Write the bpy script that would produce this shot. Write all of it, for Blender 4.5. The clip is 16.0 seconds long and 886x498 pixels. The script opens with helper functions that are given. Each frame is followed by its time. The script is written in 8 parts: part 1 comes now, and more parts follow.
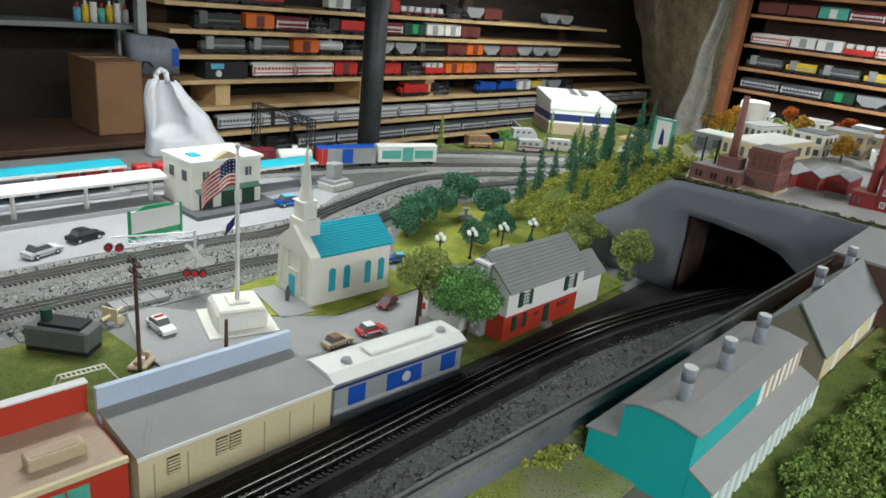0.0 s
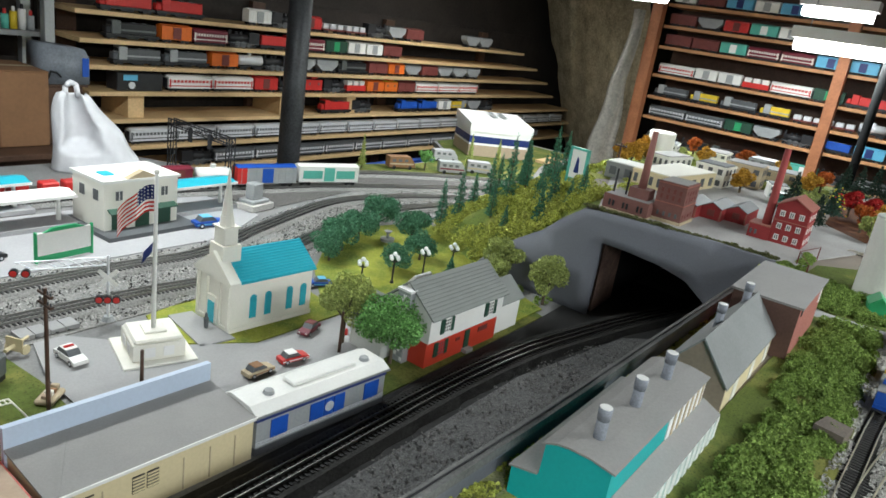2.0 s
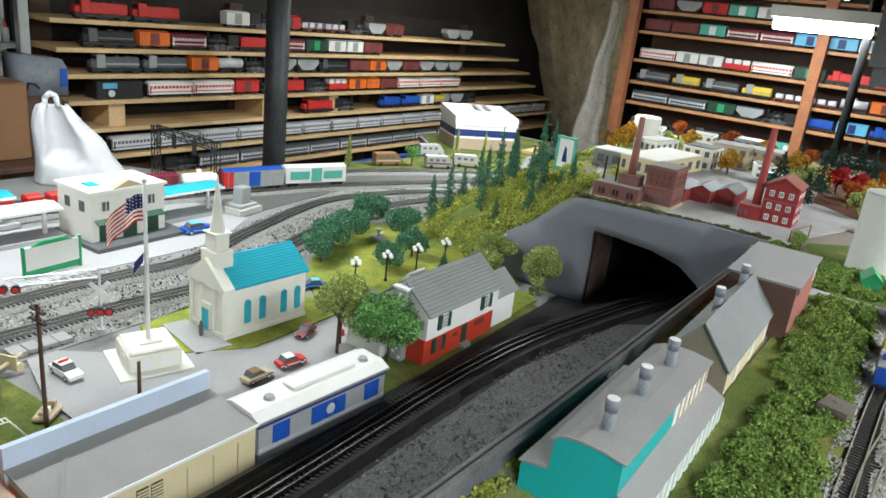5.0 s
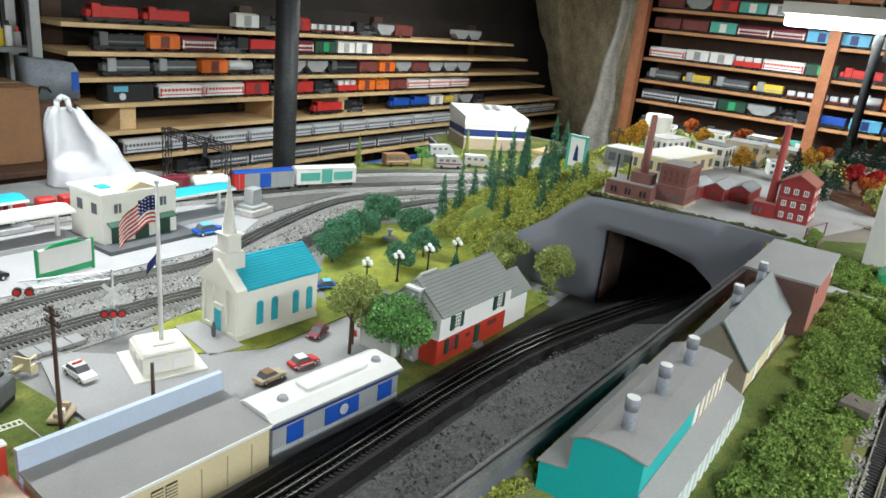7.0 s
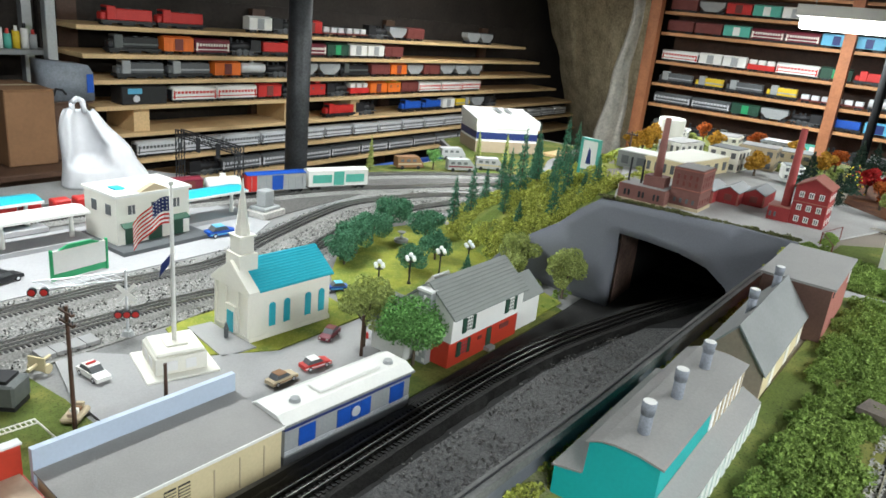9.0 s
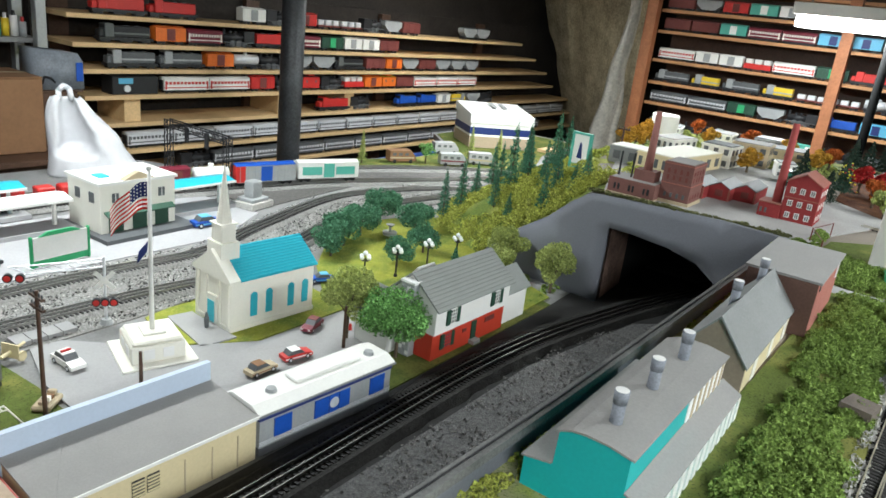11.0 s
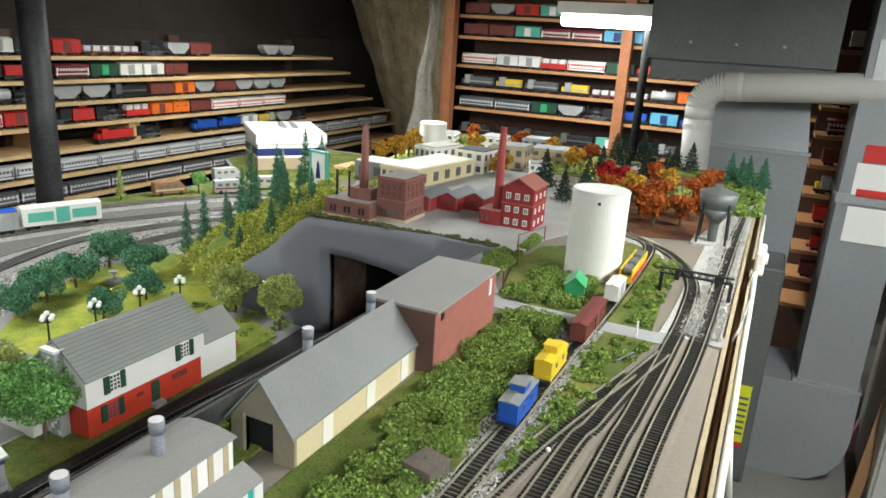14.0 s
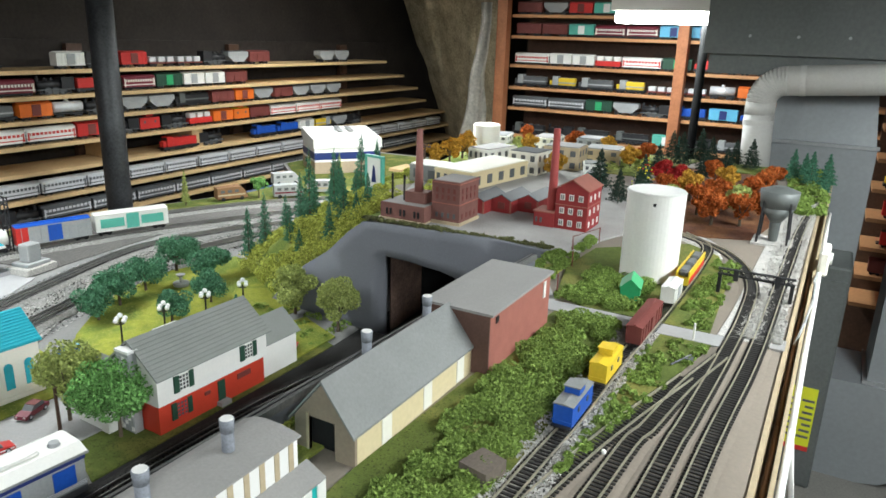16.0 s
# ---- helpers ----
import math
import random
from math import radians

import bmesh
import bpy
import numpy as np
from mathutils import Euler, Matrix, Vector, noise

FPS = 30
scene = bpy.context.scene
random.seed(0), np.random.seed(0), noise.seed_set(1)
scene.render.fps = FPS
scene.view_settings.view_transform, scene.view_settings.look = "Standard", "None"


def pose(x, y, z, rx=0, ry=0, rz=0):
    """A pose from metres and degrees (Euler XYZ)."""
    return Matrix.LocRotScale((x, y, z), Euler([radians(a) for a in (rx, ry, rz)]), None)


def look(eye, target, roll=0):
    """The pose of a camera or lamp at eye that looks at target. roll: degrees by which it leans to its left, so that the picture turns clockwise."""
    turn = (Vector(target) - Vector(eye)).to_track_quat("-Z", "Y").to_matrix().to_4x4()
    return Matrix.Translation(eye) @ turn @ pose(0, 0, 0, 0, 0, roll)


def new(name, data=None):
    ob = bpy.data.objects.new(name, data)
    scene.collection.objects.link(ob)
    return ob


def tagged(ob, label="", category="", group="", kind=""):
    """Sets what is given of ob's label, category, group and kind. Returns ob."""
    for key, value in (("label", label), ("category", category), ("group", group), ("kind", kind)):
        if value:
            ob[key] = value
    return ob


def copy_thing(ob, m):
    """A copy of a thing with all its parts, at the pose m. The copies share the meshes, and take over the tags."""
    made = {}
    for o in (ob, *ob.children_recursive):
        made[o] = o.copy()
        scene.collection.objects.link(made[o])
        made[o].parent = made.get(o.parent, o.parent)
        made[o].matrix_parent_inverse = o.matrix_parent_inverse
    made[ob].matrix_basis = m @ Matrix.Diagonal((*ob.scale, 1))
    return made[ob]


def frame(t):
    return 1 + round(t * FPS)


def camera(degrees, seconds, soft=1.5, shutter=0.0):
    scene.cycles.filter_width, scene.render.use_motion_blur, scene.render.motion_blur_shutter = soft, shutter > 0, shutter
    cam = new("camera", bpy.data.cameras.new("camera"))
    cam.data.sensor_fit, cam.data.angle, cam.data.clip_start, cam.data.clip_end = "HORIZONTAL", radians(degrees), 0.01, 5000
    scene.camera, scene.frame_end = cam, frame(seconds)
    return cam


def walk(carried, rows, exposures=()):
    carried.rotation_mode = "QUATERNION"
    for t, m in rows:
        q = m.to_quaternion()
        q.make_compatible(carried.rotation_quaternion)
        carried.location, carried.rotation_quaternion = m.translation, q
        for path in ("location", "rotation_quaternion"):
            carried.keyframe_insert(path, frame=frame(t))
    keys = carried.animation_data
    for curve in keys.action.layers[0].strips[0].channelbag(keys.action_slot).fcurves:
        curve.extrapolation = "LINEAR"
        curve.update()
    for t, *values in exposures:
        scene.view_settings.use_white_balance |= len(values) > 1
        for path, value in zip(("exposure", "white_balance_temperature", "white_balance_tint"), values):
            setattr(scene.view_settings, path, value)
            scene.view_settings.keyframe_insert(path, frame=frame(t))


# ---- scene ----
cam = camera(64.2, 16.0, 1.6)
PATH = [
    (0, (0.036, 0.113, 1.655), (1.453, 1.346, 0.968), 6.3),
    (0.5, (0.032, 0.123, 1.656), (1.421, 1.368, 0.934), 7.6),
    (1, (0.039, 0.114, 1.66), (1.478, 1.328, 0.984), 7.3),
    (1.5, (0.036, 0.111, 1.671), (1.58, 1.207, 1.027), 7.8),
    (2, (0.02, 0.117, 1.687), (1.591, 1.187, 1.065), 9.0),
    (2.5, (0.014, 0.122, 1.693), (1.572, 1.188, 1.032), 7.7),
    (3, (0.015, 0.122, 1.694), (1.588, 1.173, 1.045), 7.6),
    (5.5, (0.02, 0.132, 1.686), (1.606, 1.172, 1.052), 6.5),
    (6, (0.02, 0.135, 1.685), (1.601, 1.183, 1.051), 6.4),
    (6.5, (0.021, 0.135, 1.683), (1.591, 1.2, 1.049), 6.1),
    (7, (0.021, 0.136, 1.682), (1.593, 1.198, 1.048), 6.0),
    (7.5, (0.02, 0.138, 1.683), (1.585, 1.208, 1.048), 5.8),
    (8, (0.02, 0.139, 1.682), (1.583, 1.216, 1.051), 5.6),
    (8.5, (0.02, 0.14, 1.681), (1.582, 1.218, 1.052), 5.8),
    (10.8, (0.028, 0.141, 1.666), (1.559, 1.264, 1.037), 6.5),
    (11, (0.048, 0.129, 1.663), (1.608, 1.207, 1.03), 6.8),
    (11.5, (0.095, 0.087, 1.661), (1.699, 1.078, 0.993), 5.7),
    (12, (0.167, 0.05, 1.661), (1.862, 0.892, 1.017), 6.1),
    (12.5, (0.223, 0.002, 1.656), (2.001, 0.671, 1.032), 6.1),
    (13, (0.28, -0.059, 1.665), (2.1, 0.495, 1.047), 4.4),
    (13.5, (0.335, -0.121, 1.679), (2.171, 0.387, 1.069), 3.8),
    (14, (0.369, -0.112, 1.693), (2.114, 0.681, 1.12), 3.6),
    (14.5, (0.382, -0.134, 1.713), (2.114, 0.724, 1.198), 3.0),
    (15, (0.391, -0.139, 1.714), (2.11, 0.719, 1.16), 2.7),
    (15.5, (0.391, -0.142, 1.712), (2.104, 0.715, 1.136), 2.0),
    (16, (0.356, -0.118, 1.703), (2.029, 0.811, 1.123), 1.8),
]
# the picture starts a little darker and ends a little warmer
EXPOSURES = [(0, -0.44, 6300, 10), (1.2, -0.42, 6300, 10), (2.2, -0.22, 6300, 10), (3.2, -0.08, 6300, 10), (11.5, 0.03, 6300, 10), (12.8, 0.0, 6600, 10), (15.2, 0.02, 6620, 10), (16, 0.02, 6350, 10)]
walk(cam, [(t, look(eye, target, roll)) for t, eye, target, roll in PATH], EXPOSURES)

# ---- world, lamps, exposure ----
scene.view_settings.exposure = 0.0
world = bpy.data.worlds.new("world")
scene.world = world
world.use_nodes = True
world.node_tree.nodes["Background"].inputs[0].default_value = (0.75, 0.85, 1.0, 1)
world.node_tree.nodes["Background"].inputs[1].default_value = 0.02

LO, UP = 0.955, 1.284      # ground of the lower town on its plan; top of the upper layout
LT = 1.008                 # top of the lower table
HUB = Vector((0.021, 0.136, 1.684))
LOWER = Matrix.Translation(HUB) @ Matrix.Scale(0.927, 4) @ Matrix.Translation(-HUB)   # plan of the lower town to its table


def area(name, x, y, z, sx, sy, watts, color=(0.91, 0.99, 0.985)):
    d = bpy.data.lights.new(name, "AREA")
    d.shape, d.size, d.size_y, d.energy, d.color = "RECTANGLE", sx, sy, watts, color
    o = new(name, d)
    o.location = (x, y, z)
    return o


LAMPS = [  # x, y, z, length along x, length along y, watts
    (0.85, 1.75, 2.10, 1.2, 0.09, 22),
    (1.70, -0.80, 2.12, 1.2, 0.09, 44),
    # added out of view, to brighten the faces turned to the camera
    (-0.50, -0.64, 2.08, 1.2, 0.09, 38),
    (2.74, 1.54, 1.895, 0.09, 0.76, 19),
    (3.70, 0.66, 1.82, 0.09, 0.40, 19),
    (4.45, 0.85, 2.02, 0.09, 0.34, 17),
    # added as well, to brighten the long rack; no fixture known here
    (3.90, 2.60, 2.08, 1.2, 0.09, 8),
]
for i, (x, y, z, sx, sy, w) in enumerate(LAMPS):
    area("tube_light", x, y, z - 0.045, sx, sy, w)

# ---- materials ----


def mat(name, color, rough=0.6, metal=0.0, var=0.18, scale=40.0, bump=0.15, fine=6.0, spec=0.4, rnd=0.0):
    m = bpy.data.materials.new(name)
    m.use_nodes = True
    n, l = m.node_tree.nodes, m.node_tree.links
    b = n["Principled BSDF"]
    co = n.new("ShaderNodeTexCoord")
    a, f = n.new("ShaderNodeTexNoise"), n.new("ShaderNodeTexNoise")
    a.inputs["Scale"].default_value, a.inputs["Detail"].default_value = scale, 4
    f.inputs["Scale"].default_value, f.inputs["Detail"].default_value = scale * fine, 3
    add = n.new("ShaderNodeMath")
    add.operation = "ADD"
    ramp = n.new("ShaderNodeValToRGB")
    ramp.color_ramp.elements[0].position, ramp.color_ramp.elements[1].position = 0.7, 1.3
    mul = n.new("ShaderNodeMath")
    mul.operation = "MULTIPLY"
    mul.inputs[1].default_value = 1.0
    c = Vector(color)
    ramp.color_ramp.elements[0].color = (*(c * (1 - var)), 1)
    ramp.color_ramp.elements[1].position = 1.0
    ramp.color_ramp.elements[0].position = 0.0
    ramp.color_ramp.elements[1].color = (*[min(v * (1 + var), 0.95) for v in c], 1)
    l.new(co.outputs["Object"], a.inputs["Vector"])
    l.new(co.outputs["Object"], f.inputs["Vector"])
    l.new(a.outputs["Fac"], add.inputs[0])
    l.new(f.outputs["Fac"], add.inputs[1])
    mul.inputs[1].default_value = 0.5
    l.new(add.outputs[0], mul.inputs[0])
    con = n.new("ShaderNodeMapRange")
    con.inputs[1].default_value, con.inputs[2].default_value = 0.3, 0.7
    l.new(mul.outputs[0], con.inputs[0])
    l.new(con.outputs[0], ramp.inputs[0])
    src = ramp.outputs[0]
    if rnd:
        oi, hs = n.new("ShaderNodeObjectInfo"), n.new("ShaderNodeHueSaturation")
        mr = n.new("ShaderNodeMapRange")
        mr.inputs[3].default_value, mr.inputs[4].default_value = 1 - rnd, 1 + rnd
        l.new(oi.outputs["Random"], mr.inputs[0])
        l.new(mr.outputs[0], hs.inputs["Value"])
        l.new(src, hs.inputs["Color"])
        src = hs.outputs[0]
    l.new(src, b.inputs["Base Color"])
    b.inputs["Roughness"].default_value, b.inputs["Metallic"].default_value = rough, metal
    b.inputs["Specular IOR Level"].default_value = spec
    if bump:
        bp = n.new("ShaderNodeBump")
        bp.inputs["Strength"].default_value, bp.inputs["Distance"].default_value = bump, 0.002
        l.new(f.outputs["Fac"], bp.inputs["Height"])
        l.new(bp.outputs[0], b.inputs["Normal"])
    return m


def leafmat(name, color, var=0.5):
    """Foliage: every flake its own shade."""
    m = bpy.data.materials.new(name)
    m.use_nodes = True
    n, l = m.node_tree.nodes, m.node_tree.links
    b = n["Principled BSDF"]
    g, r = n.new("ShaderNodeNewGeometry"), n.new("ShaderNodeValToRGB")
    c = Vector(color)
    r.color_ramp.elements[0].color = (*(c * (1 - var)), 1)
    r.color_ramp.elements[1].color = (*[min(v * (1 + var), 0.9) for v in c], 1)
    l.new(g.outputs["Random Per Island"], r.inputs[0])
    l.new(r.outputs[0], b.inputs["Base Color"])
    b.inputs["Roughness"].default_value = 0.9
    b.inputs["Specular IOR Level"].default_value = 0.1
    return m


def glow(name, color, strength):
    m = bpy.data.materials.new(name)
    m.use_nodes = True
    b = m.node_tree.nodes["Principled BSDF"]
    b.inputs["Base Color"].default_value = (*color, 1)
    b.inputs["Emission Color"].default_value = (*color, 1)
    b.inputs["Emission Strength"].default_value = strength
    return m


def ground_mix(name, c1, c2, c3, scale=9.0, bump=0.5):
    """Ground cover in patches of two colours with a fine grain of a third."""
    m = mat(name, c1, 0.95, 0, 0.3, 60, bump, 8, 0.15)
    n, l = m.node_tree.nodes, m.node_tree.links
    b = n["Principled BSDF"]
    src = b.inputs["Base Color"].links[0].from_socket
    co = n.new("ShaderNodeTexCoord")
    for color, sc, lo, hi in ((c2, scale, 0.45, 0.6), (c3, scale * 25, 0.55, 0.68)):
        t, r, x = n.new("ShaderNodeTexNoise"), n.new("ShaderNodeMapRange"), n.new("ShaderNodeMix")
        t.inputs["Scale"].default_value, t.inputs["Detail"].default_value = sc, 5
        r.inputs[1].default_value, r.inputs[2].default_value = lo, hi
        x.data_type = "RGBA"
        l.new(co.outputs["Object"], t.inputs["Vector"])
        l.new(t.outputs["Fac"], r.inputs[0])
        l.new(r.outputs[0], x.inputs["Factor"])
        l.new(src, x.inputs[6])
        x.inputs[7].default_value = (*color, 1)
        src = x.outputs[2]
    l.new(src, b.inputs["Base Color"])
    return m


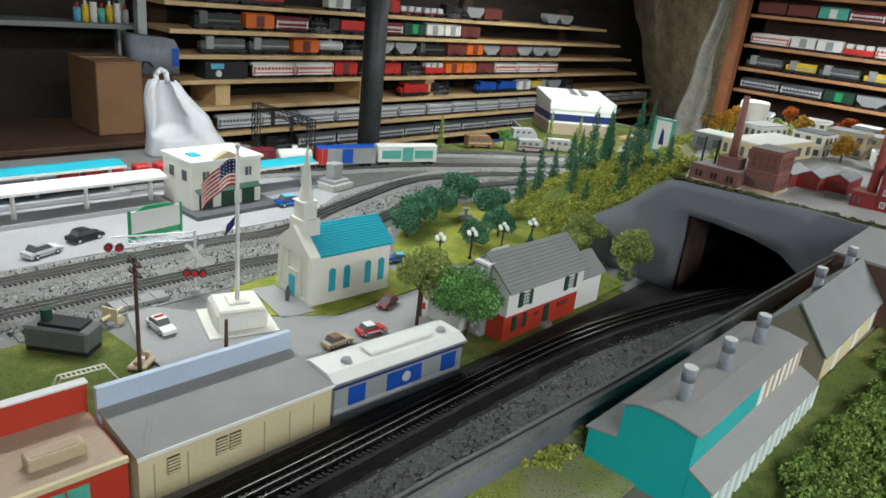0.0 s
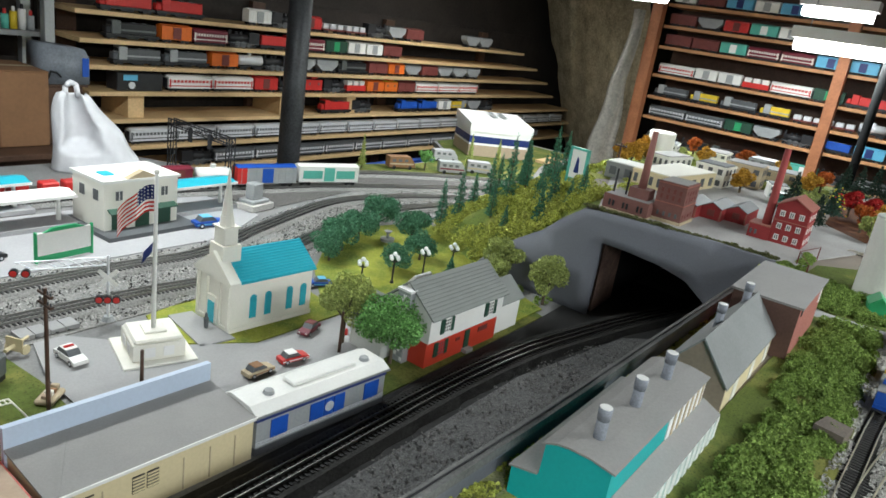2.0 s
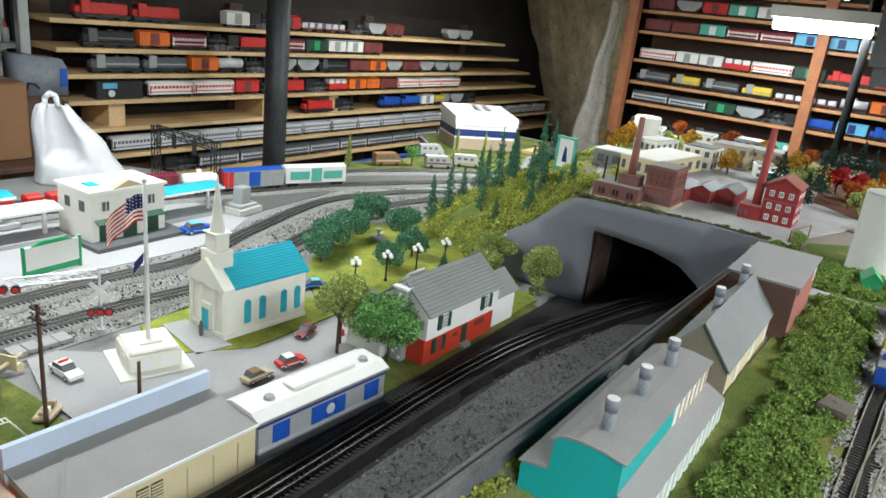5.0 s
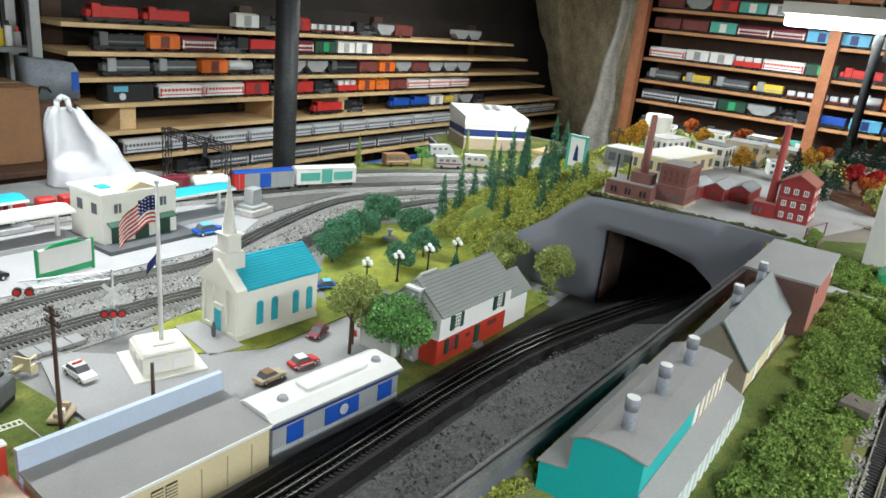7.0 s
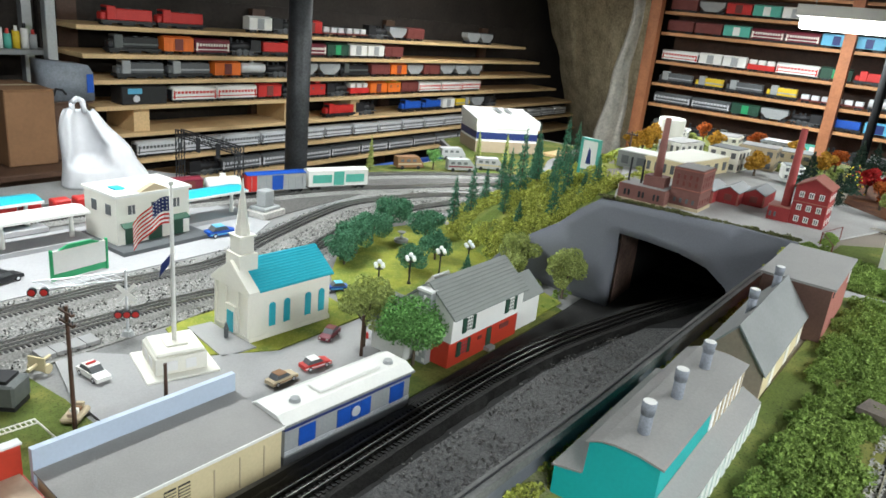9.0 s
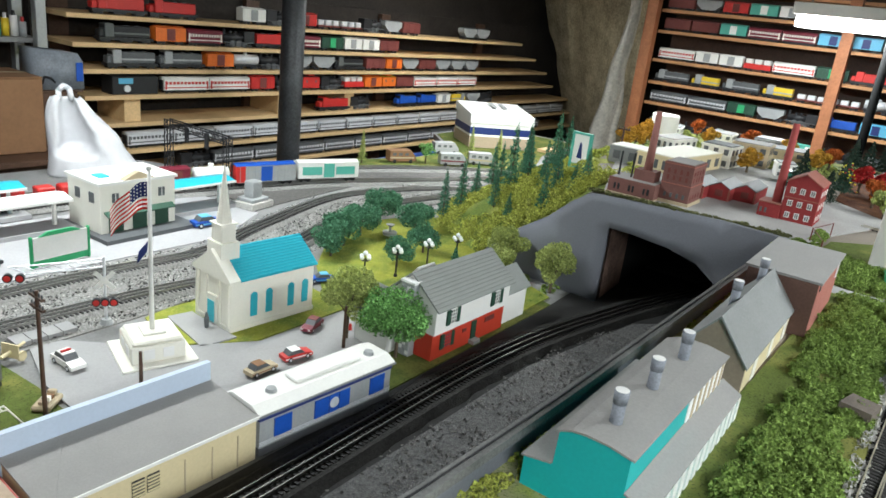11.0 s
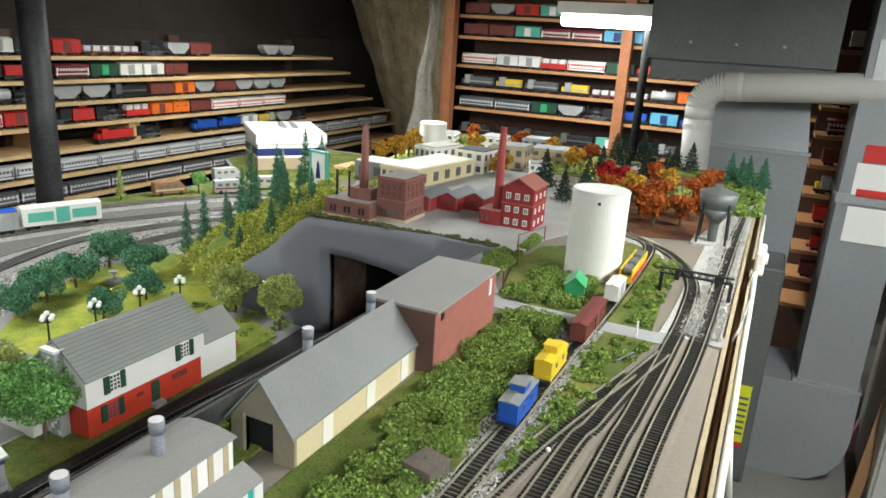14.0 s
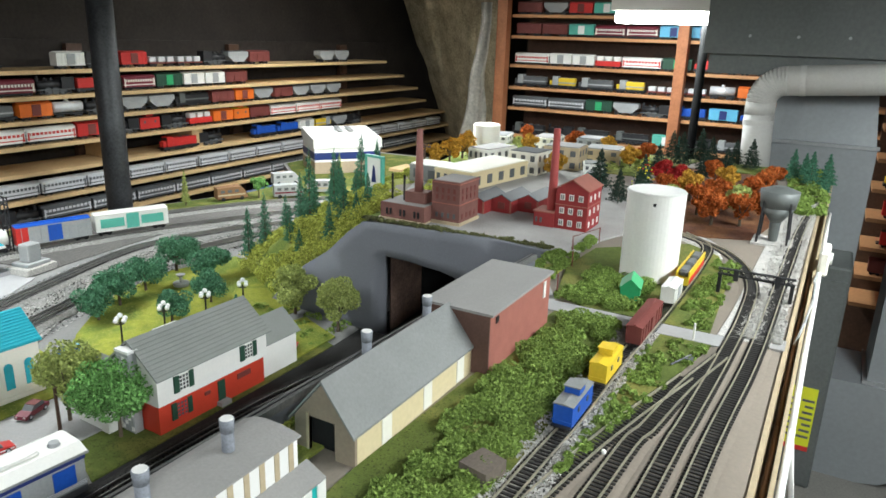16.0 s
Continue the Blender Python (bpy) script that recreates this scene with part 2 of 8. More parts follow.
M = dict(
    concrete=mat("concrete", (0.20, 0.19, 0.172), 0.8, 0, 0.25, 4, 0.3, 30),
    darkwall=mat("dark_wall", (0.030, 0.024, 0.020), 0.85, 0, 0.4, 5, 0.3, 10),
    ceiling=mat("ceiling_wood", (0.06, 0.05, 0.042), 0.9, 0, 0.3, 6),
    stone=mat("rough_stone", (0.42, 0.36, 0.24), 0.95, 0, 0.55, 9, 1.0, 6),
    jambrock=mat("red_brown_rock", (0.20, 0.125, 0.095), 0.95, 0, 0.5, 25, 1.0, 6),
    plastic=mat("sheet_plastic", (0.55, 0.52, 0.46), 0.35, 0, 0.3, 14, 0.6, 4),
    pine=mat("pine_board", (0.62, 0.43, 0.22), 0.6, 0, 0.2, 6, 0.1, 20, rnd=0.12),
    redwood=mat("stained_post", (0.34, 0.13, 0.055), 0.6, 0, 0.25, 10, 0.15, 8),
    orangewood=mat("orange_board", (0.50, 0.25, 0.11), 0.6, 0, 0.2, 8, 0.1, 10, rnd=0.1),
    darkwood=mat("dark_cabinet", (0.085, 0.045, 0.028), 0.5, 0, 0.3, 10, 0.1, 8),
    brownbox=mat("cardboard", (0.24, 0.125, 0.06), 0.8, 0, 0.12, 8, 0.1, 10),
    plywood=mat("plywood", (0.40, 0.31, 0.22), 0.75, 0, 0.15, 6, 0.15, 20),
    rimwood=mat("rim_board", (0.38, 0.30, 0.19), 0.65, 0, 0.15, 8, 0.1, 16),
    deckgrey=mat("grey_brown_deck", (0.215, 0.18, 0.145), 0.85, 0, 0.12, 7, 0.25, 30),
    ground=mat("grey_ground", (0.22, 0.216, 0.212), 0.9, 0, 0.2, 8, 0.3, 25),
    yard=mat("worn_yard", (0.34, 0.33, 0.315), 0.9, 0, 0.22, 11, 0.3, 22),
    bedgrey=mat("stained_ballast", (0.125, 0.118, 0.11), 0.95, 0, 0.6, 120, 1.0, 4),
    stripgrass=ground_mix("sandy_turf", (0.30, 0.33, 0.07), (0.34, 0.33, 0.19), (0.16, 0.19, 0.05), 16),
    street=mat("street", (0.33, 0.325, 0.32), 0.85, 0, 0.10, 9, 0.15, 30),
    platform=mat("pale_platform", (0.37, 0.365, 0.37), 0.8, 0, 0.10, 9, 0.1, 20),
    grass=ground_mix("bright_grass", (0.27, 0.29, 0.045), (0.14, 0.19, 0.035), (0.36, 0.34, 0.09), 10),
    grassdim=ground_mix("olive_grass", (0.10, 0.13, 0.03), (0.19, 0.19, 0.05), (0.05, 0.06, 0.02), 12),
    hillgreen=ground_mix("hill_turf", (0.15, 0.20, 0.045), (0.28, 0.29, 0.07), (0.07, 0.09, 0.025), 7, 0.9),
    brownleaf=ground_mix("leaf_litter", (0.12, 0.05, 0.03), (0.20, 0.09, 0.04), (0.06, 0.03, 0.02), 14),
    fabric=mat("slate_fabric", (0.165, 0.172, 0.195), 0.8, 0, 0.12, 5, 0.2, 60),
    cutgrey=mat("dark_roadbed", (0.030, 0.029, 0.028), 0.9, 0, 0.35, 20, 0.6, 12),
    ballast=mat("dark_ballast", (0.045, 0.043, 0.04), 0.95, 0, 0.6, 160, 1.0, 4),
    darkgravel=mat("dark_gravel", (0.16, 0.158, 0.155), 0.9, 0, 0.7, 170, 1.0, 4),
    paleballast=mat("pale_ballast", (0.50, 0.48, 0.45), 0.95, 0, 0.45, 180, 1.0, 4),
    greyballast=mat("grey_ballast", (0.26, 0.252, 0.238), 0.95, 0, 0.55, 150, 1.0, 4),
    tie=mat("tie_black", (0.022, 0.020, 0.019), 0.7, 0, 0.3, 60, 0.2, 5),
    darkrail=mat("rail_dark", (0.15, 0.14, 0.13), 0.5, 0.6, 0.3, 30, 0.05, 8),
    rail=mat("rail_steel", (0.46, 0.45, 0.43), 0.35, 0.9, 0.2, 30, 0.05, 8),
    brassrail=mat("rail_brass", (0.66, 0.61, 0.47), 0.32, 0.7, 0.2, 30, 0.05, 8),
    white=mat("white_plastic", (0.78, 0.77, 0.73), 0.45, 0, 0.05, 20, 0.05, 10),
    cream=mat("cream_plastic", (0.79, 0.765, 0.68), 0.5, 0, 0.05, 20, 0.05, 10),
    teal=mat("teal_plastic", (0.03, 0.40, 0.50), 0.4, 0, 0.08, 15, 0.05, 10),
    tealpaint=mat("turquoise_paint", (0.012, 0.40, 0.39), 0.5, 0, 0.08, 12, 0.1, 20),
    roofgrey=mat("roof_paper", (0.29, 0.28, 0.27), 0.9, 0, 0.10, 14, 0.2, 25),
    roofgreen=mat("grey_shingle", (0.25, 0.26, 0.245), 0.8, 0, 0.10, 20, 0.2, 20),
    bluegrey=mat("blue_grey_slate", (0.225, 0.23, 0.225), 0.8, 0, 0.12, 14, 0.2, 20),
    tan=mat("tan_board", (0.47, 0.38, 0.25), 0.75, 0, 0.12, 14, 0.2, 14),
    greybrown=mat("dull_block", (0.13, 0.105, 0.085), 0.8, 0, 0.3, 30, 0.2, 10),
    shedbrown=mat("shaded_board", (0.27, 0.21, 0.155), 0.8, 0, 0.15, 14, 0.2, 14),
    endbrown=mat("dark_brown_card", (0.12, 0.065, 0.05), 0.85, 0, 0.2, 20, 0.2, 14),
    tanroof=mat("tan_roof", (0.42, 0.31, 0.22), 0.7, 0, 0.10, 10, 0.1, 16),
    creamwall=mat("cream_wall", (0.66, 0.56, 0.34), 0.6, 0, 0.08, 12, 0.08, 14),
    paleblue=mat("pale_blue_wall", (0.50, 0.58, 0.70), 0.55, 0, 0.06, 12, 0.08, 14),
    redwall=mat("red_plastic", (0.52, 0.05, 0.025), 0.45, 0, 0.08, 14, 0.05, 14),
    brick=mat("brick_card", (0.33, 0.12, 0.09), 0.8, 0, 0.15, 60, 0.3, 8),
    plantbrick=mat("plum_brick", (0.19, 0.085, 0.07), 0.8, 0, 0.18, 60, 0.3, 8),
    chimneybrick=mat("chimney_brick", (0.30, 0.13, 0.11), 0.8, 0, 0.15, 60, 0.2, 8),
    chimneyred=mat("chimney_red", (0.33, 0.06, 0.055), 0.75, 0, 0.15, 60, 0.2, 8),
    millred=mat("mill_red", (0.27, 0.028, 0.028), 0.7, 0, 0.15, 60, 0.3, 8),
    darkgreen=mat("shutter_green", (0.02, 0.065, 0.04), 0.5, 0, 0.15, 30, 0.05),
    green=mat("bright_green", (0.03, 0.34, 0.13), 0.45, 0, 0.1, 30, 0.05),
    black=mat("black_plastic", (0.018, 0.018, 0.02), 0.45, 0, 0.25, 30, 0.05),
    shadeblack=mat("inside_shade", (0.006, 0.006, 0.006), 0.9, 0, 0.2, 30, 0.05),
    iron=mat("black_iron_pipe", (0.045, 0.047, 0.05), 0.5, 0.3, 0.5, 12, 0.2, 8),
    galv=mat("grey_enamel", (0.27, 0.285, 0.295), 0.45, 0.15, 0.10, 3, 0.08, 20),
    steel=mat("dull_sheet_metal", (0.38, 0.39, 0.40), 0.4, 0.5, 0.12, 4, 0.08, 20),
    charcoal=mat("charcoal_enamel", (0.12, 0.13, 0.125), 0.5, 0.1, 0.2, 4, 0.1, 20),
    pipewhite=mat("white_tape_pipe", (0.56, 0.55, 0.52), 0.6, 0, 0.08, 8, 0.15, 14),
    fileputty=mat("putty_enamel", (0.52, 0.52, 0.49), 0.45, 0.1, 0.06, 5, 0.05, 20),
    ventmetal=mat("matt_galvanised", (0.25, 0.265, 0.30), 0.75, 0.1, 0.25, 60, 0.1, 8),
    postblack=mat("matt_black_paint", (0.006, 0.006, 0.006), 0.9, 0, 0.3, 12, 0.1, 8, 0.05),
    casegrey=mat("tool_case_grey", (0.20, 0.22, 0.25), 0.55, 0, 0.3, 14, 0.1, 10),
    capgrey=mat("wall_cap", (0.17, 0.168, 0.162), 0.95, 0, 0.35, 22, 0.3, 12),
    silver=mat("silver_paint", (0.68, 0.69, 0.71), 0.4, 0.25, 0.10, 25, 0.05, 8),
    blue=mat("royal_blue", (0.015, 0.085, 0.42), 0.4, 0, 0.12, 25, 0.05, 8),
    navy=mat("navy_blue", (0.015, 0.03, 0.14), 0.45, 0, 0.12, 25, 0.05, 8),
    skyblue=mat("sky_blue", (0.12, 0.42, 0.62), 0.4, 0, 0.1, 25, 0.05, 8),
    orange=mat("bright_orange", (0.72, 0.16, 0.02), 0.45, 0, 0.1, 25, 0.05, 8),
    yellow=mat("train_yellow", (0.70, 0.49, 0.03), 0.45, 0, 0.1, 25, 0.05, 8),
    red=mat("train_red", (0.55, 0.03, 0.025), 0.45, 0, 0.1, 25, 0.05, 8),
    oxide=mat("oxide_red", (0.17, 0.042, 0.035), 0.6, 0, 0.15, 25, 0.1, 8),
    maroon=mat("maroon", (0.17, 0.02, 0.035), 0.5, 0, 0.15, 25, 0.05, 8),
    grey=mat("train_grey", (0.33, 0.34, 0.34), 0.55, 0, 0.12, 25, 0.05, 8),
    darkgrey=mat("dark_grey", (0.10, 0.105, 0.11), 0.5, 0, 0.15, 25, 0.05, 8),
    seafoam=mat("sea_green", (0.10, 0.42, 0.33), 0.45, 0, 0.1, 25, 0.05, 8),
    pink=mat("pink_foam", (0.62, 0.29, 0.33), 0.85, 0, 0.08, 6, 0.15, 30),
    label=mat("yellow_label", (0.70, 0.72, 0.03), 0.5, 0, 0.04, 10, 0.0),
    paper=mat("white_paper", (0.78, 0.77, 0.75), 0.8, 0, 0.04, 10, 0.05, 10),
    bag=mat("white_bag", (0.60, 0.60, 0.62), 0.4, 0, 0.08, 12, 0.3, 3),
    bark=mat("bark", (0.10, 0.075, 0.05), 0.9, 0, 0.3, 80, 0.4),
    leaf=leafmat("tree_leaf", (0.16, 0.33, 0.10), 0.6),
    leafdark=leafmat("park_leaf", (0.085, 0.21, 0.12), 0.5),
    leafolive=leafmat("olive_leaf", (0.35, 0.40, 0.13), 0.38),
    mossleaf=leafmat("moss_foam", (0.42, 0.45, 0.10), 0.5),
    lipturf=leafmat("lip_turf", (0.15, 0.155, 0.07), 0.55),
    bush=leafmat("bush_leaf", (0.20, 0.285, 0.07), 0.5),
    needle=leafmat("spruce_needle", (0.075, 0.20, 0.125), 0.55),
    needleblack=leafmat("dark_needle", (0.03, 0.05, 0.035), 0.5),
    fall=leafmat("autumn_leaf", (0.40, 0.105, 0.025), 0.5),
    fallyellow=leafmat("autumn_yellow", (0.48, 0.27, 0.04), 0.45),
    fallred=leafmat("autumn_red", (0.42, 0.03, 0.03), 0.4),
    tube=glow("lamp_glow", (1.0, 0.98, 0.93), 14.0),
    lens=mat("clear_globe", (0.85, 0.87, 0.88), 0.15, 0, 0.03, 20, 0.0),
)

# ---- mesh helpers ----


def B():
    return bmesh.new()


def bx(bm, a, b, rz=0.0):
    (x0, y0, z0), (x1, y1, z1) = a, b
    m = Matrix.Translation(((x0 + x1) / 2, (y0 + y1) / 2, (z0 + z1) / 2)) @ Matrix.Rotation(rz, 4, "Z")
    bmesh.ops.create_cube(bm, size=1, matrix=m @ Matrix.Diagonal((abs(x1 - x0), abs(y1 - y0), abs(z1 - z0), 1)))
    return bm


def cy(bm, p, q, r0, r1=None, n=12):
    p, q = Vector(p), Vector(q)
    m = Matrix.Translation((p + q) / 2) @ (q - p).to_track_quat("Z", "Y").to_matrix().to_4x4()
    bmesh.ops.create_cone(bm, cap_ends=True, segments=n, radius1=r0, radius2=r0 if r1 is None else r1, depth=(q - p).length, matrix=m)
    return bm


def ball(bm, c, r, sub=2, sc=(1, 1, 1)):
    bmesh.ops.create_icosphere(bm, subdivisions=sub, radius=r, matrix=Matrix.Translation(c) @ Matrix.Diagonal((*sc, 1)))
    return bm


def slab(bm, pts, d):
    """A flat polygon pushed along d."""
    d = Vector(d)
    a = [bm.verts.new(p) for p in pts]
    b = [bm.verts.new(Vector(p) + d) for p in pts]
    bm.faces.new(a)
    bm.faces.new(b[::-1])
    for i in range(len(a)):
        j = (i + 1) % len(a)
        bm.faces.new((a[j], a[i], b[i], b[j]))
    return bm


def tube(bm, pts, r, n=8):
    pts = [Vector(p) for p in pts]
    for p, q in zip(pts, pts[1:]):
        cy(bm, p, q, r, r, n)
    for p in pts[1:-1]:
        ball(bm, p, r * 1.02, 1)
    return bm


def soften(bm, w, seg=1):
    bmesh.ops.bevel(bm, geom=[e for e in bm.edges if len(e.link_faces) == 2 and e.calc_face_angle(0) > 0.6], offset=w, segments=seg, affect="EDGES", clamp_overlap=True)
    return bm


def mesh_of(name, bm, material):
    bmesh.ops.recalc_face_normals(bm, faces=bm.faces)
    me = bpy.data.meshes.new(name)
    bm.to_mesh(me)
    bm.free()
    me.materials.append(material)
    return me


def part(name, bm, material, parent=None, label="", smooth=False):
    me = mesh_of(name, bm, material)
    if smooth:
        me.polygons.foreach_set("use_smooth", [True] * len(me.polygons))
    o = new(name, me)
    o.parent = parent
    if label:
        o["label"] = label
    return o


def thing(name, label, category, group="", kind="", at=None):
    o = new(name)
    o.empty_display_size = 0.02
    if at is not None:
        o.matrix_basis = at
    return tagged(o, label, category, group, kind)


def one(name, bm, material, label, category, group="", kind="", smooth=False):
    return tagged(part(name, bm, material, None, "", smooth), label, category, group, kind)


def flake_mesh(name, centres, size, material, seed, up=0.3):
    """Many small leaf flakes round the given points."""
    rng = np.random.default_rng(seed)
    c = np.asarray(centres, float)
    k = len(c)
    n = rng.normal(size=(k, 3))
    n[:, 2] += up
    n /= np.linalg.norm(n, axis=1)[:, None]
    t = np.cross(n, rng.normal(size=(k, 3)))
    t /= np.linalg.norm(t, axis=1)[:, None]
    b = np.cross(n, t)
    s = size * rng.uniform(0.6, 1.4, (k, 1))
    v = np.stack([c - t * s, c - b * s * 0.6 + n * s * 0.2, c + t * s, c + b * s * 0.6 + n * s * 0.2], 1).reshape(-1, 3)
    me = bpy.data.meshes.new(name)
    me.from_pydata(v.tolist(), [], np.arange(4 * k).reshape(-1, 4).tolist())
    me.materials.append(material)
    return me


def flakes(name, centres, size, material, parent, seed, up=0.3):
    o = new(name, flake_mesh(name, centres, size, material, seed, up))
    o.parent = parent
    return o


def spline(pts, step=0.02):
    """Points at even steps on a smooth line through pts."""
    p = [Vector(q) for q in pts]
    p = [2 * p[0] - p[1]] + p + [2 * p[-1] - p[-2]]
    fine = []
    for i in range(1, len(p) - 2):
        a, b, c, d = p[i - 1:i + 3]
        count = max(8, int((c - b).length / (step * 0.12)))
        for k in range(count):
            t = k / count
            fine.append(0.5 * (2 * b + (c - a) * t + (2 * a - 5 * b + 4 * c - d) * t * t + (3 * b - a - 3 * c + d) * t ** 3))
    fine.append(p[-2])
    out, acc = [fine[0]], 0.0
    for a, b in zip(fine, fine[1:]):
        acc += (b - a).length
        if acc >= step:
            out.append(b)
            acc -= step
    if (out[-1] - fine[-1]).length > step * 0.3:
        out.append(fine[-1])
    return out


def sweep(bm, line, off, w, h, z0):
    """A bar of width w and height h along a line, off to its left."""
    rows = []
    for i, p in enumerate(line):
        d = (line[min(i + 1, len(line) - 1)] - line[max(i - 1, 0)]).normalized()
        s = Vector((-d.y, d.x, 0))
        a, b = p + s * (off - w / 2), p + s * (off + w / 2)
        rows.append([bm.verts.new((q.x, q.y, p.z + z)) for q, z in ((a, z0), (b, z0), (b, z0 + h), (a, z0 + h))])
    for r, s in zip(rows, rows[1:]):
        for k in range(4):
            bm.faces.new((r[k], r[(k + 1) % 4], s[(k + 1) % 4], s[k]))
    bm.faces.new(rows[0][::-1])
    bm.faces.new(rows[-1])
    return bm


def track(pts, z, gauge, rails, bed, label, group, railmat, bedh=0.006, bedw=None):
    line = spline([(x, y, z) for x, y in pts], 0.02)
    t = thing("model_track", label, "train track", group)
    bw = bedw or gauge * 2.6
    bm = B()
    rows = []
    for i, p in enumerate(line):
        d = (line[min(i + 1, len(line) - 1)] - line[max(i - 1, 0)]).normalized()
        s = Vector((-d.y, d.x, 0))
        jit = 0.06 * bw * noise.noise(p * 30)
        rows.append([bm.verts.new(p + s * o + Vector((0, 0, h))) for o, h in ((-bw / 2 - jit, 0.0005), (-bw * 0.36, bedh), (bw * 0.36, bedh), (bw / 2 + jit, 0.0005))])
    for r, q in zip(rows, rows[1:]):
        for k in range(3):
            bm.faces.new((r[k], r[k + 1], q[k + 1], q[k]))
    part("roadbed", bm, bed, t)
    k = gauge / 0.0165
    tl = spline([(x, y, z) for x, y in pts], 0.0068 * (k if k < 1.5 else 1.6))
    v, f = [], []
    for i, p in enumerate(tl[:-1]):
        d = (tl[i + 1] - p).normalized()
        s = Vector((-d.y, d.x, 0)) * gauge * (0.78 if rails == 2 else 0.9)
        e = d * 0.0014 * min(k, 1.7)
        b = len(v)
        for zz in (bedh - 0.001, bedh + 0.002):
            for q in (p - s - e, p + s - e, p + s + e, p - s + e):
                v.append((q.x, q.y, p.z + zz))
        f += [(b + 4, b + 5, b + 6, b + 7), (b, b + 1, b + 5, b + 4), (b + 1, b + 2, b + 6, b + 5), (b + 2, b + 3, b + 7, b + 6), (b + 3, b, b + 4, b + 7)]
    me = bpy.data.meshes.new("tie_strip")
    me.from_pydata(v, [], f)
    me.materials.append(M["tie"])
    o = new("tie_strip", me)
    o.parent = t
    o["kind"] = "stuff"
    offs = [-gauge / 2, gauge / 2] + ([0.0] if rails == 3 else [])
    for off in offs:
        part("rail", sweep(B(), line, off, 0.0016 * min(k, 1.6), 0.0028 * min(k, 1.7), bedh + 0.002), railmat, t)
    return t

# ---- the room ----
one("floor", bx(B(), (-2.4, -2.8, -0.1), (7.3, 3.8, 0)), M["concrete"], "worn grey concrete basement floor", "floor", kind="structure")
one("ceiling", bx(B(), (-2.4, -2.8, 2.3), (7.3, 3.8, 2.4)), M["ceiling"], "dark unlit basement ceiling", "ceiling", kind="structure")
one("wall_north", bx(B(), (-2.4, 3.62, 0), (7.3, 3.8, 2.3)), M["darkwall"], "dark brown wall behind the train shelves", "wall", kind="structure")
one("wall_east", bx(B(), (7.1, -2.8, 0), (7.3, 3.62, 2.3)), M["darkwall"], "dark basement wall behind the shelves", "wall", kind="structure")
one("wall_south", bx(B(), (-2.4, -2.8, 0), (7.1, -2.6, 2.3)), M["darkwall"], "dark basement wall", "wall", kind="structure")
one("wall_west", bx(B(), (-2.4, -2.6, 0), (-2.2, 3.62, 2.3)), M["darkwall"], "dark basement wall", "wall", kind="structure")

# rough stone bank in the corner
bm = B()
cols = []
for i in range(23):
    row = []
    for j in range(19):
        u, v = i / 22, j / 18
        x, y = 6.75 - 1.2 * u, 3.35 - 1.1 * u
        z = 0.5 + 1.8 * v
        k = noise.noise(Vector((x * 4, y * 4, z * 4))) * 0.09 + noise.noise(Vector((x * 13, y * 13, z * 13))) * 0.03
        row.append(bm.verts.new((x - 1.0 * v * (1 - u) + k, y + 0.10 * v + k, z)))
    cols.append(row)
for a, b in zip(cols, cols[1:]):
    for j in range(18):
        bm.faces.new((a[j], a[j + 1], b[j + 1], b[j]))
one("stone_wall", bm, M["stone"], "rough brown fieldstone foundation wall in the corner", "wall", kind="structure", smooth=True)
# sheet of plastic hanging by the corner post
bm = B()
cols = []
for i in range(9):
    row = []
    for j in range(25):
        u, v = i / 8, j / 24
        w = 0.10 + 0.26 * (1 - v) ** 1.3
        x = 5.0 - 0.10 * (1 - v) + 0.03 * math.sin(9 * u + 6 * v) + 0.02 * noise.noise(Vector((u * 3, v * 9, 0)))
        row.append(bm.verts.new((x, 2.14 + w * (u - 0.1) + 0.03 * noise.noise(Vector((v * 6, 2, 0))), 0.002 + 1.928 * v)))
    cols.append(row)
for a, b in zip(cols, cols[1:]):
    for j in range(24):
        bm.faces.new((a[j], a[j + 1], b[j + 1], b[j]))
bmesh.ops.solidify(bm, geom=bm.faces[:], thickness=0.003)
one("plastic_sheet", bm, M["plastic"], "crumpled translucent plastic sheet hanging by a post", "plastic sheet", smooth=True)

# ---- the two decks ----
t = thing("lower_table", "grey painted lower train table on wooden legs", "table", kind="structure")
EDGE = [(-0.7, 0.36), (3.2, 0.36), (3.2, 1.75), (3.6, 1.95), (4.25, 2.05), (4.2, 2.70), (3.5, 2.68), (3.27, 2.42), (3.05, 2.31), (2.85, 2.29), (2.55, 2.37), (2.3, 2.44), (1.75, 2.52), (1.62, 2.76), (-0.7, 2.76)]
part("tabletop", slab(B(), [LOWER @ Vector((x, y, LO)) for x, y in EDGE], (0, 0, -0.03)), M["ground"], t)
for x, y in ((-0.6, 0.6), (-0.6, 2.4), (1.4, 2.4), (3.6, 2.35), (2.9, 1.0), (1.4, 0.6)):
    part("leg", bx(B(), (x - 0.04, y - 0.04, 0), (x + 0.04, y + 0.04, LT - 0.03)), M["plywood"], t)
t = thing("upper_table", "upper plywood train table with a pale rim board", "table", kind="structure")
part("tabletop", slab(B(), [(-0.7, -0.096, UP), (3.12, -0.096, UP), (3.12, 1.16, UP), (2.75, 1.11, UP), (2.3, 1.05, UP), (2.0, 0.99, UP), (1.85, 0.94, UP), (1.72, 0.83, UP), (1.66, 0.353, UP), (1.36, 0.3645, UP), (1.0, 0.3745, UP), (0.70, 0.3825, UP), (0.48, 0.3915, UP), (0.3, 0.3985, UP), (-0.7, 0.4175, UP)], (0, 0, -0.02)), M["deckgrey"], t)
